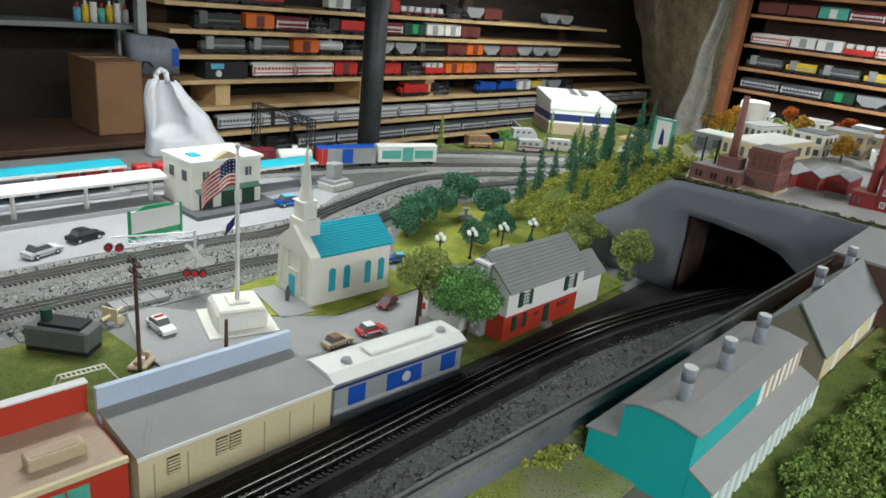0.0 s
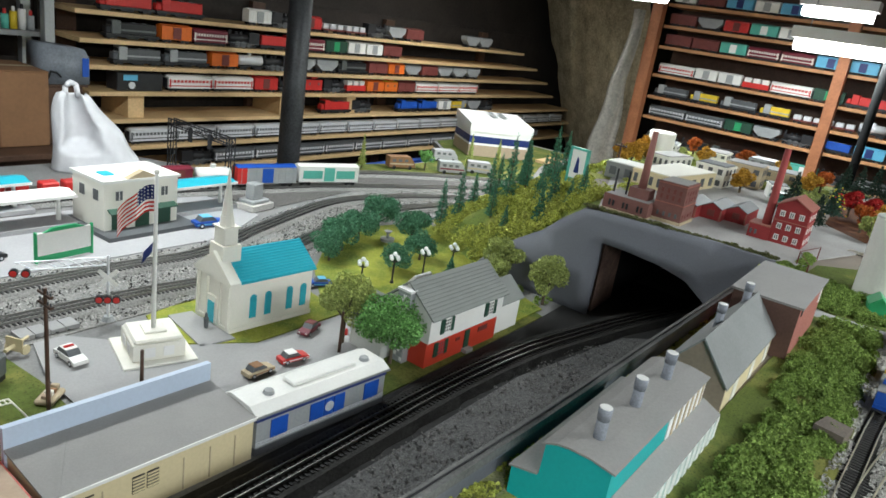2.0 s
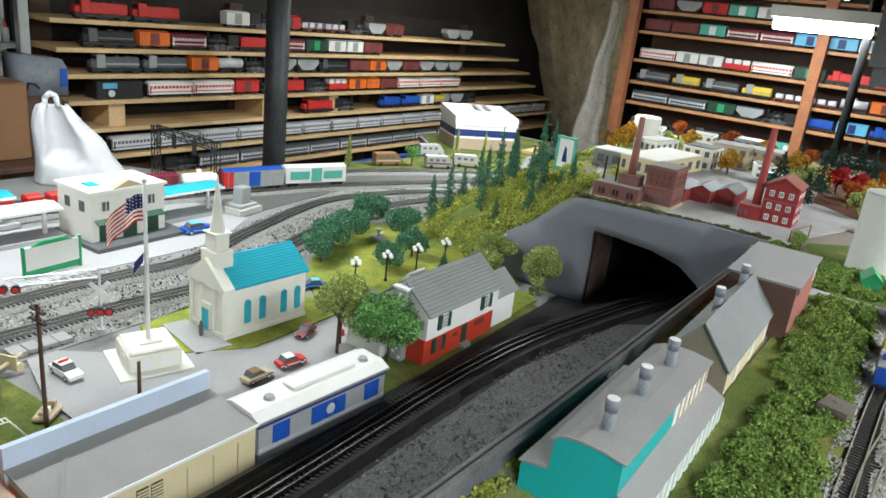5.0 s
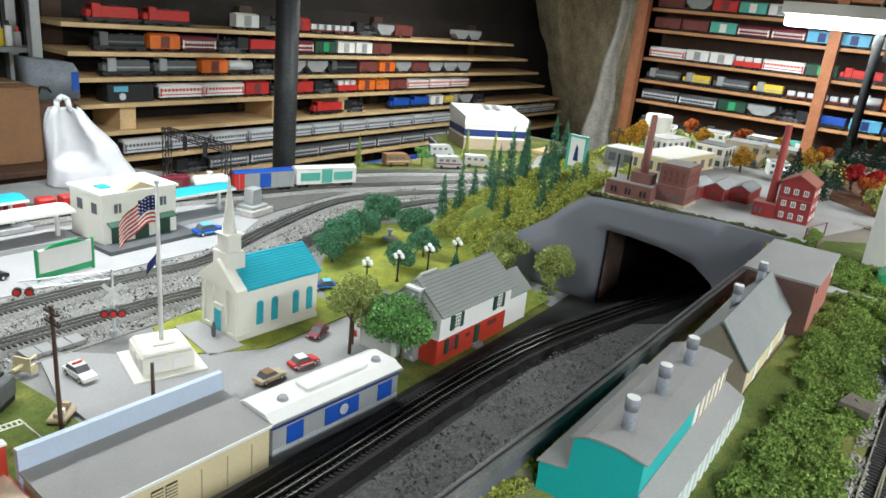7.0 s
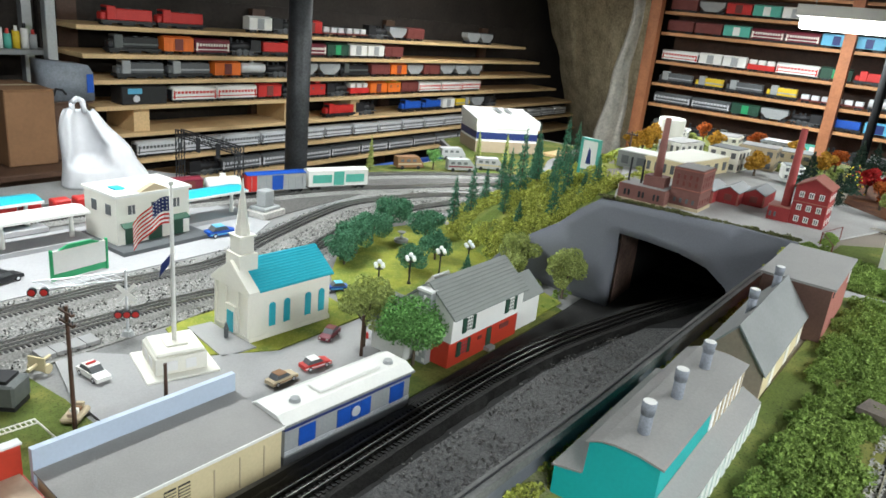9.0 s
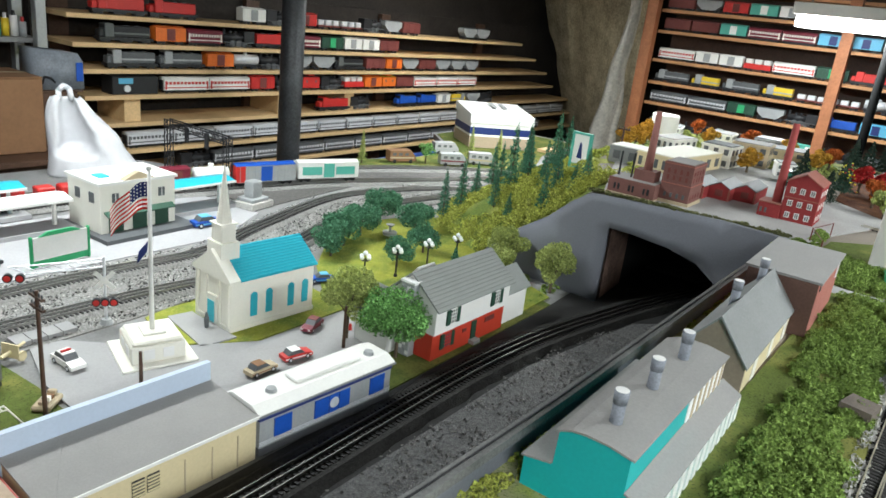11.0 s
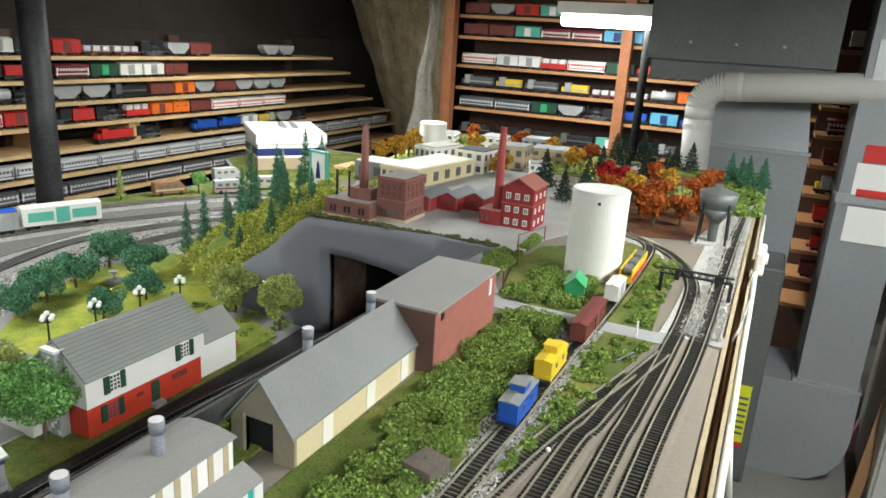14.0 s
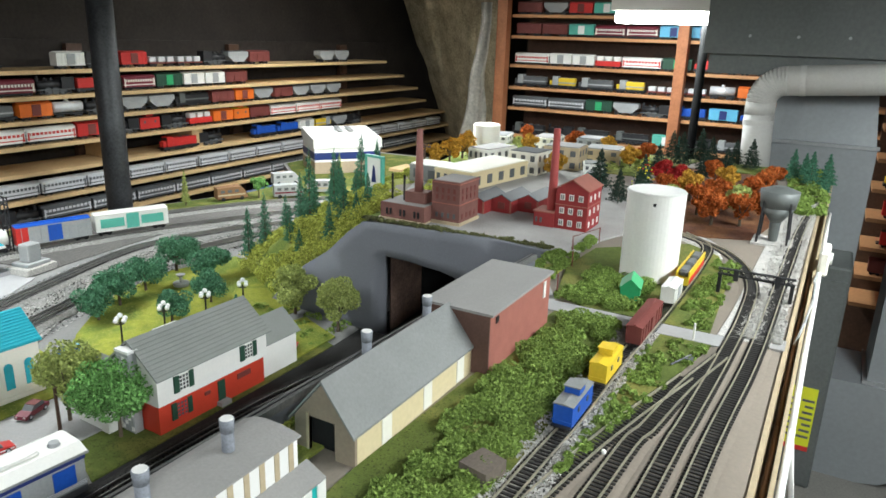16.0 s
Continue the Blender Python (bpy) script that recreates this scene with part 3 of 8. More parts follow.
part("rim_board", bx(B(), (-0.7, -0.1020, UP - 0.045), (3.12, -0.0962, UP + 0.003)), M["rimwood"], t, "pale pine rim board")
part("outer_slat", bx(B(), (-0.7, -0.1185, UP - 0.050), (3.12, -0.1135, UP - 0.012)), M["rimwood"], t, "pale outer slat")
part("tray_bottom", bx(B(), (-0.7, -0.1135, UP - 0.050), (3.12, -0.1020, UP - 0.044)), M["plywood"], t)
for x in (-0.5, 1.0, 2.5, 3.0):
    part("leg", bx(B(), (x - 0.03, -0.09, 0), (x + 0.03, -0.03, UP - 0.02)), M["plywood"], t)

# retaining wall between the decks, with its grey cap
t = thing("retaining_wall", "grey retaining wall with a weathered cap beside the track", "retaining wall", kind="structure")
WALL = [(-0.7, 0.430), (0.3, 0.411), (0.48, 0.404), (0.70, 0.395), (1.0, 0.387), (1.36, 0.377), (1.66, 0.365)]
part("wall_face", sweep(B(), spline([(x, y, LT) for x, y in WALL], 0.04), 0, 0.014, UP - 0.006 - LT, 0), M["fabric"], t)
part("cap", sweep(B(), spline([(x, y, UP) for x, y in WALL], 0.04), -0.004, 0.013, 0.010, -0.006), M["capgrey"], t)
part("edging", sweep(B(), spline([(x, y, UP) for x, y in WALL], 0.04), -0.003, 0.0018, 0.0046, 0.0003), M["black"], t)


def patch(name, pts, z, material, label, category="ground", h=0.003):
    return one(name, slab(B(), [(x, y, z) for x, y in pts], (0, 0, h)), material, label, category, kind="structure")


# upper ground cover
patch("grass_strip", [(-0.7, 0.30), (1.1, 0.30), (1.64, 0.30), (1.64, 0.3535), (1.36, 0.365), (1.0, 0.375), (0.70, 0.383), (0.48, 0.392), (0.3, 0.399), (-0.7, 0.418)], UP, M["stripgrass"], "olive turf strip behind the long buildings")
patch("bush_ground", [(-0.3, 0.105), (0.9, 0.115), (1.365, 0.115), (1.365, 0.235), (0.85, 0.25), (-0.3, 0.23)], UP, M["grassdim"], "olive turf under the low bushes")
patch("siding_ground", [(0.90, 0.082), (1.0, 0.062), (1.10, 0.040), (1.23, 0.020), (1.365, -0.004), (1.365, 0.068), (1.15, 0.078)], UP, M["grassdim"], "olive turf between the tracks")
patch("silo_ground", [(1.41, 0.005), (1.70, 0.02), (1.84, 0.06), (1.90, 0.13), (1.75, 0.29), (1.60, 0.30), (1.44, 0.26), (1.41, 0.2)], UP, M["grassdim"], "green turf round the silo")
patch("path_ground", [(1.366, -0.02), (1.408, -0.02), (1.408, 0.25), (1.50, 0.30), (1.48, 0.33), (1.366, 0.27)], UP, M["street"], "grey model road across the deck", "road")
patch("factory_yard", [(1.67, 0.31), (1.80, 0.30), (2.1, 0.20), (2.3, 0.40), (2.6, 0.60), (2.6, 1.0), (2.1, 0.95), (1.69, 0.80)], UP + 0.001, M["yard"], "grey paved yard round the factories", "ground", 0.004)
patch("orchard_ground", [(1.96, 0.17), (2.02, 0.02), (2.35, -0.03), (2.9, 0.05), (2.9, 0.40), (2.30, 0.36)], UP, M["brownleaf"], "red-brown leaf litter under autumn trees")
patch("corner_turf", [(2.35, -0.094), (3.1, -0.094), (3.1, 0.3), (2.92, 0.25), (2.92, 0.02), (2.35, -0.06)], UP, M["hillgreen"], "green turf at the table edge")
patch("town_ground", [(2.62, 0.42), (3.1, 0.32), (3.1, 1.14), (2.75, 1.09), (2.62, 1.06)], UP, M["grassdim"], "green turf behind the factories")

# lower ground cover
# dark bed, its colour lowered further for the shade in the cut
patch("front_roadbed", [(-0.7, 0.37), (2.2, 0.37), (2.2, 0.90), (1.62, 0.872), (-0.7, 0.872)], LO, M["cutgrey"], "dark roadbed of the front line, coloured darker for shade")
patch("gravel_verge", [(-0.7, 0.445), (0.5, 0.42), (0.9, 0.402), (1.4, 0.389), (1.80, 0.372), (1.84, 0.56), (1.72, 0.665), (1.3, 0.735), (-0.7, 0.735)], LO + 0.003, M["darkgravel"], "dark grey gravel beside the front track")
# duller turf colour stands for the shade round the house
patch("house_lawn", [(1.0, 0.875), (1.66, 0.875), (1.72, 1.08), (1.50, 1.12), (1.22, 1.10), (1.05, 1.0)], LO, M["grassdim"], "green lawn round the house, its shade put into duller turf")
patch("side_lawn", [(1.52, 0.90), (1.70, 0.90), (1.76, 1.05), (1.58, 1.08)], LO + 0.003, M["grass"], "bright yellow-green lawn beside the house")
patch("park_lawn", [(1.30, 1.14), (1.52, 1.13), (1.80, 1.10), (2.0, 1.30), (2.05, 1.60), (1.80, 1.66), (1.55, 1.60), (1.36, 1.45), (1.24, 1.30)], LO, M["grass"], "bright yellow-green park lawn")
patch("church_lawn", [(0.80, 1.30), (0.95, 1.20), (1.22, 1.20), (1.26, 1.44), (0.95, 1.46), (0.84, 1.44)], LO, M["grass"], "bright yellow-green church lawn")
patch("town_street", [(0.55, 1.02), (1.18, 1.0), (1.24, 1.12), (1.20, 1.19), (0.95, 1.19), (0.79, 1.29), (0.66, 1.44), (0.60, 1.44), (0.56, 1.30)], LO + 0.003, M["street"], "pale grey town street", "road")
patch("church_walk", [(0.845, 1.245), (0.925, 1.235), (0.93, 1.40), (0.875, 1.41)], LO + 0.003, M["street"], "pale grey walk before the church door", "path")
patch("army_lawn", [(0.05, 1.05), (0.54, 1.03), (0.55, 1.30), (0.54, 1.42), (0.05, 1.46)], LO, M["grassdim"], "olive grass where the soldiers camp")
patch("gravel_bed", [(0.4, 1.44), (0.82, 1.45), (1.25, 1.46), (1.45, 1.60), (1.85, 1.72), (2.3, 1.70), (2.5, 1.85), (2.15, 2.02), (1.7, 1.93), (1.35, 1.76), (0.4, 1.80)], LO, M["greyballast"], "loose grey gravel between the tracks")
patch("back_roadbed", [(1.62, 1.97), (2.15, 2.03), (2.5, 1.86), (2.7, 1.62), (3.0, 1.62), (3.12, 1.77), (2.9, 1.945), (2.62, 2.125), (2.5, 2.205), (2.3, 2.295), (2.0, 2.365), (1.62, 2.42), (1.56, 2.2)], LO, M["bedgrey"], "stained grey ballast under the back tracks")
patch("platform_ground", [(-0.2, 1.80), (1.32, 1.79), (1.55, 1.93), (1.52, 2.20), (-0.2, 2.22)], LO, M["platform"], "pale station forecourt")
patch("back_turf", [(1.62, 2.425), (2.0, 2.37), (2.3, 2.30), (2.5, 2.21), (2.62, 2.13), (2.9, 1.95), (3.12, 1.78), (3.6, 1.98), (4.2, 2.08), (4.15, 2.68), (3.515, 2.665), (3.28, 2.405), (3.06, 2.295), (2.85, 2.275), (2.54, 2.355), (2.29, 2.425), (1.76, 2.505), (1.64, 2.50)], LO, M["grassdim"], "green turf behind the back line")

# hill between the decks
STAY = []      # things by the hill that stand on the table, not on the town's plan


def between(x, table):
    for (x0, y0), (x1, y1) in zip(table, table[1:]):
        if x <= x1:
            return y0 + (y1 - y0) * max(0.0, (x - x0) / (x1 - x0))
    return table[-1][1]


BROW = ((1.70, 0.82), (1.85, 0.95), (2.0, 1.0), (2.3, 1.06), (3.15, 1.16))
FOOT = ((1.70, 1.14), (1.86, 1.43), (2.1, 1.55), (3.15, 1.66))


def hill(x, y):
    foot, top = between(x, FOOT), between(x, BROW)
    k = max(0.0, min(1.0, (foot - y) / (foot - top)))
    h = LT - 0.006 + (UP + 0.006 - LT) * k ** 0.9
    n = noise.noise(Vector((x * 7, y * 7, 0))) * 0.024 + noise.noise(Vector((x * 24, y * 24, 3))) * 0.009
    return h + n * min(1, 5 * k * (1.06 - k))


bm = B()
cols = []
for i in range(73):
    x = 1.70 + 1.45 * i / 72
    cols.append([])
    for j in range(65):
        y = 0.80 + 0.90 * j / 64
        xx = x if i else 1.70 + 0.02 * math.sin(y * 20)
        cols[-1].append(bm.verts.new((xx, y, hill(x, y))))
for a, b in zip(cols, cols[1:]):
    for j in range(64):
        bm.faces.new((a[j], b[j], b[j + 1], a[j + 1]))
STAY.append(one("hillside", bm, M["hillgreen"], "mossy green hillside of ground foam", "hill", kind="structure", smooth=True))

# slate-grey fabric face with the tunnel mouth
t = thing("tunnel_portal", "slate grey tunnel face with a wide arched mouth", "tunnel portal", kind="structure")
STAY.append(t)
bm = B()
arch = [(0.756, 1.209), (0.692, 1.207), (0.605, 1.200), (0.533, 1.182), (0.483, 1.148), (0.46, 1.10), (0.45, LT)]
top = [(0.355, UP - 0.001), (0.355, 1.291), (0.50, 1.294), (0.66, 1.288), (0.78, 1.284), (0.822, 1.280)]
left = [(y, hill(1.70, y) + 0.003) for y in (0.87, 0.93, 1.00, 1.07)] + [(1.145, LT)]
ring = [(0.757, LT)] + arch + [(0.40, LT), (0.36, LT)] + top + left
def bulge(y, z):
    return 1.668 + 0.10 * max(0, y - 0.80) - 0.02 * max(0, 1.25 - z) * (y < 0.757)
pts = [Vector((bulge(y, z), y, z)) for y, z in ring]
vs = [bm.verts.new(p) for p in pts]
ed = [bm.edges.new((vs[i], vs[(i + 1) % len(vs)])) for i in range(len(vs))]
bmesh.ops.triangle_fill(bm, edges=ed, use_beauty=True)
bmesh.ops.subdivide_edges(bm, edges=bm.edges[:], cuts=3, use_grid_fill=True)
for v in bm.verts:
    v.co.x += 0.004 * noise.noise(v.co * 14) - 0.002
bmesh.ops.solidify(bm, geom=bm.faces[:], thickness=-0.012)
part("fabric_face", bm, M["fabric"], t, "slate grey fabric face", True)
bm = B()
slab(bm, [(1.683, 0.757, LT), (1.683, 0.757, 1.209), (1.70, 0.772, 1.215), (1.70, 0.772, LT)], (0.16, 0.012, 0))
part("stone_jamb", bm, M["jambrock"], t, "brown rock jamb")
bm = B()
for (y0, z0), (y1, z1) in zip(arch, arch[1:]):
    slab(bm, [(1.684, y0, z0), (1.684, y1, z1), (1.684, y1 - 0.006, z1 + 0.012), (1.684, y0, z0 + 0.012)], (0.85, -0.03, 0))
part("tunnel_lining", bm, M["darkgrey"], t, "dark tunnel lining")
# black sheets close the bore, in place of the shade deep inside
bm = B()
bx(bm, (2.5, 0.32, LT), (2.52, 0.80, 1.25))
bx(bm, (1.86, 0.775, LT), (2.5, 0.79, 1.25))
part("tunnel_back", bm, M["shadeblack"], t)
# turf lip over the tunnel mouth
rng = np.random.default_rng(3)
pts = []
for k in range(330):
    y = rng.uniform(0.36, 0.83)
    r = 0.0022 + 0.0065 * max(0.0, noise.noise(Vector((y * 40, 4, 0))) + 0.25) * rng.random()
    c = np.array([1.672 + rng.normal() * 0.006 + r, y, 1.2925 - (y - 0.36) * 0.012 + r * 0.3])
    d = rng.normal(size=(34, 3))
    pts += list(c + r * d / np.linalg.norm(d, axis=1)[:, None] * rng.uniform(0.7, 1.1, (34, 1)))
o = tagged(flakes("turf_lip", pts, 0.0022, M["lipturf"], None, 5), "ragged fringe of olive turf along the tunnel lip", "turf", kind="stuff")
# ---- tracks ----
HO, OG = 0.0165, 0.032
g = "yard tracks on the upper deck"
track([(-0.6, -0.03), (0.5, -0.04), (1.043, -0.048), (1.36, -0.062), (1.81, -0.066), (2.15, -0.07), (2.47, -0.082), (2.75, -0.075), (3.0, -0.03)], UP, HO, 2, M["deckgrey"], "black-tied yard track with steel rails", g, M["brassrail"], 0.0015)
track([(-0.6, 0.010), (0.5, 0.0), (1.022, -0.013), (1.123, -0.018), (1.338, -0.027), (1.519, -0.030), (1.70, -0.018), (1.861, 0.043), (1.96, 0.152), (2.0, 0.26)], UP, HO, 2, M["deckgrey"], "black-tied yard track curving away behind the silo", g, M["brassrail"], 0.0016)
track([(-0.6, 0.055), (0.5, 0.048), (0.996, 0.029), (1.087, 0.017), (1.216, 0.0), (1.33, -0.024)], UP, HO, 2, M["deckgrey"], "black-tied yard track joining at a switch", g, M["brassrail"], 0.0017)
track([(0.55, 0.098), (0.80, 0.088), (0.963, 0.067), (1.085, 0.043), (1.239, 0.005)], UP, HO, 2, M["deckgrey"], "black-tied ladder track joining at a switch", g, M["brassrail"], 0.0018)
track([(0.45, 0.112), (0.75, 0.105), (0.954, 0.098), (1.055, 0.093), (1.212, 0.092), (1.351, 0.088), (1.5, 0.084), (1.746, 0.083), (1.90, 0.095), (1.98, 0.16)], UP, HO, 2, M["paleballast"], "siding track in pale ballast", g, M["brassrail"], 0.002, 0.066)
for pts in ([(1.41, -0.042), (1.55, -0.047), (1.75, -0.048), (1.95, -0.050), (2.3, -0.054), (2.6, -0.054)],):
    one("ballast_bank", sweep(B(), spline([(x, y - 0.002, UP) for x, y in pts], 0.03), 0, 0.078, 0.0022, 0), M["paleballast"], "bank of pale ballast beside the yard tracks", "ballast", kind="structure")
g = "tracks on the lower table"
track([(-0.65, 0.80), (0.5, 0.80), (1.25, 0.80), (1.7, 0.73), (2.1, 0.62), (2.45, 0.5)], LO + 0.003, OG, 3, M["ballast"], "three-rail front track running into the tunnel", g, M["darkrail"], 0.012, 0.11)
track([(-0.5, 1.56), (0.3, 1.545), (0.826, 1.535), (1.12, 1.52), (1.45, 1.62), (1.84, 1.735), (2.2, 1.71), (2.42, 1.62)], LO + 0.003, OG, 3, M["greyballast"], "three-rail loop track curving round the park", g, M["rail"], 0.012)
track([(-0.5, 1.71), (0.4, 1.70), (0.9, 1.70), (1.16, 1.69), (1.45, 1.79), (1.85, 1.905), (2.1, 1.88), (2.35, 1.79), (2.52, 1.66)], LO + 0.003, OG, 3, M["greyballast"], "three-rail track passing the station", g, M["rail"], 0.012)
NEAR = [(-0.4, 2.33), (0.6, 2.31), (1.2, 2.275), (1.55, 2.215), (1.83, 2.145), (2.0, 2.10), (2.2, 2.015), (2.4, 1.925), (2.67, 1.80), (2.9, 1.66)]
track(NEAR, LO + 0.003, OG, 3, M["greyballast"], "three-rail freight track behind the station", g, M["rail"], 0.012)
BACK = [(-0.4, 2.44), (0.6, 2.42), (1.2, 2.40), (1.57, 2.36), (2.0, 2.30), (2.35, 2.20), (2.66, 2.04), (2.95, 1.82), (3.1, 1.6)]
track(BACK, LO + 0.003, OG, 3, M["greyballast"], "three-rail back track sweeping behind the station", g, M["rail"], 0.012)

# ---- buildings on the upper deck ----


def vent(x, y, z, h=0.031, r=0.0064):
    t = thing("roof_vent", "galvanised round roof ventilator", "roof vent", "roof ventilators", at=pose(x, y, z))
    part("pipe", cy(B(), (0, 0, -0.01), (0, 0, h * 0.7), r * 0.86, r * 0.86, 18), M["ventmetal"], t, "", True)
    part("cap", cy(B(), (0, 0, h * 0.62), (0, 0, h), r * 0.92, r * 1.02, 18), M["ventmetal"], t, "", True)
    part("mouth", cy(B(), (0, 0, h), (0, 0, h + 0.0006), r * 0.9, r * 0.9, 18), M["paper"], t)
    return t


t = thing("striped_building", "turquoise long building with a curved grey roof and striped side", "building")
x0, x1 = 0.525, 0.780
prof = [(0.350, UP), (0.350, 1.315), (0.3235, 1.320), (0.3225, 1.351), (0.312, 1.3555), (0.300, 1.3575), (0.280, 1.3575), (0.261, 1.3545), (0.261, UP)]
part("body", slab(B(), [(x0, y, z) for y, z in prof], (x1 - x0, 0, 0)), M["tealpaint"], t, "turquoise painted gable wall")
rp = [(0.325, 1.3515), (0.312, 1.3572), (0.300, 1.359), (0.280, 1.359), (0.2575, 1.3553)]
part("roof", slab(B(), [(x0 - 0.002, y, z) for y, z in rp] + [(x0 - 0.002, y, z + 0.0018) for y, z in rp[::-1]], (x1 - x0 + 0.004, 0, 0)), M["roofgrey"], t, "curved grey paper roof")
part("shed_roof", slab(B(), [(x0 - 0.001, 0.2605, 1.3245), (x0 - 0.001, 0.2382, 1.3135), (x0 - 0.001, 0.2382, 1.3153), (x0 - 0.001, 0.2605, 1.3263)], (x1 - x0 + 0.013, 0, 0)), M["roofgrey"], t, "grey lean-to roof")
part("side_shed", slab(B(), [(x0, 0.2605, UP), (x0, 0.2605, 1.3243), (x0, 0.2395, 1.3138), (x0, 0.2395, UP)], (x1 - x0 + 0.010, 0, 0)), M["tealpaint"], t)
part("low_roof", slab(B(), [(x0 - 0.002, 0.352, 1.3152), (x0 - 0.002, 0.324, 1.3204), (x0 - 0.002, 0.324, 1.3222), (x0 - 0.002, 0.352, 1.317)], (x1 - x0, 0, 0)), M["roofgrey"], t)
n = 27
for i in range(n):
    w = (x1 + 0.010 - x0) / n
    a = x0 + w * i
    if i % 2 == 0:
        part("stripe", bx(B(), (a, 0.2378, UP + 0.001), (a + w * 1.1, 0.2396, 1.3134)), M["white"], t)
part("striped_panel", bx(B(), (0.666, 0.2598, 1.3265), (x1 - 0.001, 0.2609, 1.3542)), M["paper"], t, "white panel with tan stripes")
for i in range(6):
    a = 0.677 + i * 0.0180
    part("stripe", bx(B(), (a, 0.2590, 1.3266), (a + 0.006, 0.2600, 1.354)), M["tan"], t)
for x in (0.559, 0.642, 0.727):
    vent(x, 0.290, 1.3595)

t = thing("long_shed", "tan board engine shed with a grey gabled roof", "shed")
x0, x1, yl, yr, ym, ze, zr = 0.853, 1.105, 0.328, 0.251, 0.288, 1.322, 1.370
bm = B()
slab(bm, [(x1 - 0.004, yl, UP), (x1 - 0.004, yl, ze), (x1 - 0.004, ym, zr), (x1 - 0.004, yr, ze), (x1 - 0.004, yr, UP)], (0.004, 0, 0))
bx(bm, (x0 + 0.004, yl - 0.004, UP), (x1 - 0.004, yl, ze))
part("back_wall", bm, M["tan"], t)
dl, dr, dz = 0.309, 0.276, 1.326
bm = B()
slab(bm, [(x0, yl, UP), (x0, yl, ze), (x0, ym, zr), (x0, yr, ze), (x0, yr, UP), (x0, dr, UP), (x0, dr, dz), (x0, dl, dz), (x0, dl, UP)], (0.004, 0, 0))
# the gable is lit less than the side; its darker brown carries that
part("front_wall", bm, M["shedbrown"], t, "gable wall with an open doorway, shaded by a grey-brown colour")
part("side_wall", bx(B(), (x0 + 0.0041, yr, UP), (x1 - 0.004, yr + 0.004, ze)), M["creamwall"], t, "cream plank side wall")
for x in (0.90, 0.985, 1.065):
    part("side_door", bx(B(), (x, yr - 0.0012, UP + 0.002), (x + 0.018, yr + 0.001, ze - 0.006)), M["cream"], t)
# black box put in so the open doorway shows the shade inside
part("inside", bx(B(), (x0 + 0.012, yr + 0.005, UP + 0.0005), (x1 - 0.005, yl - 0.005, ze - 0.001)), M["shadeblack"], t, "black box standing in for the shade inside the shed")
part("door_frame", bx(B(), (x0 - 0.0012, dl, UP), (x0 + 0.004, dl + 0.003, dz + 0.003)), M["tan"], t)
for s, y in ((1, yr - 0.003), (-1, yl + 0.003)):
    zz = ze - 0.0033
    part("roof_slope", slab(B(), [(x0 - 0.006, ym, zr), (x0 - 0.006, y, zz), (x0 - 0.006, y, zz + 0.003), (x0 - 0.006, ym, zr + 0.0035)], (x1 - x0 + 0.010, 0, 0)), M["bluegrey"], t, "grey paper roof slope")
vent(0.938, 0.297, 1.3605, 0.031)
vent(1.062, 0.294, 1.363, 0.031)

t = thing("brick_warehouse", "brick red card warehouse with a flat grey roof", "warehouse")
part("body", bx(B(), (1.107, 0.227, UP), (1.312, 0.322, 1.366)), M["brick"], t)
part("roof", bx(B(), (1.104, 0.223, 1.3665), (1.316, 0.326, 1.370)), M["roofgrey"], t, "flat grey roof")
part("end_wall", bx(B(), (1.1046, 0.2272, UP + 0.001), (1.1069, 0.3218, 1.3658)), M["endbrown"], t, "dark brown end wall")
part("window", bx(B(), (1.122, 0.2258, 1.352), (1.130, 0.2271, 1.361)), M["black"], t)
part("sign", bx(B(), (1.285, 0.2255, 1.335), (1.293, 0.2271, 1.360)), M["white"], t)

t = thing("white_silo", "tall plain white grain silo", "silo")
bm = cy(B(), (1.632, 0.154, UP + 0.003), (1.632, 0.154, 1.446), 0.0515, 0.0515, 48)
part("barrel", bm, M["white"], t)
part("lid", cy(B(), (1.632, 0.154, 1.4462), (1.632, 0.154, 1.449), 0.0525, 0.050, 48), M["fileputty"], t)
part("hatch", bx(B(), (1.581, 0.142, 1.428), (1.5845, 0.147, 1.4335)), M["black"], t)


def win(bm, x, y, z, w, h, ax="y", d=0.0012):
    if ax == "y":
        bx(bm, (x - d, y - w / 2, z), (x + d, y + w / 2, z + h))
    else:
        bx(bm, (x - w / 2, y - d, z), (x + w / 2, y + d, z + h))
    return bm


Z2 = UP + 0.0045
t = thing("power_plant", "plum-brick power plant with a tall chimney", "factory")
part("low_wing", bx(B(), (1.690, 0.674, Z2), (1.78, 0.793, Z2 + 0.039)), M["plantbrick"], t)
part("wing_roof", bx(B(), (1.694, 0.678, Z2 + 0.0391), (1.776, 0.789, Z2 + 0.0402)), M["roofgrey"], t)
part("footing", bx(B(), (1.6878, 0.6735, Z2), (1.79, 0.7955, Z2 + 0.004)), M["tan"], t)
part("main_block", bx(B(), (1.722, 0.602, Z2), (1.815, 0.6735, Z2 + 0.100)), M["plantbrick"], t)
part("block_footing", bx(B(), (1.7195, 0.5995, Z2), (1.818, 0.6735, Z2 + 0.008)), M["tan"], t)
for z in (0.048, 0.095):
    part("cornice", bx(B(), (1.7203, 0.6003, Z2 + z), (1.817, 0.6736, Z2 + z + 0.0022)), M["brick"], t)
part("block_roof", bx(B(), (1.726, 0.606, Z2 + 0.1001), (1.811, 0.670, Z2 + 0.1012)), M["roofgrey"], t)
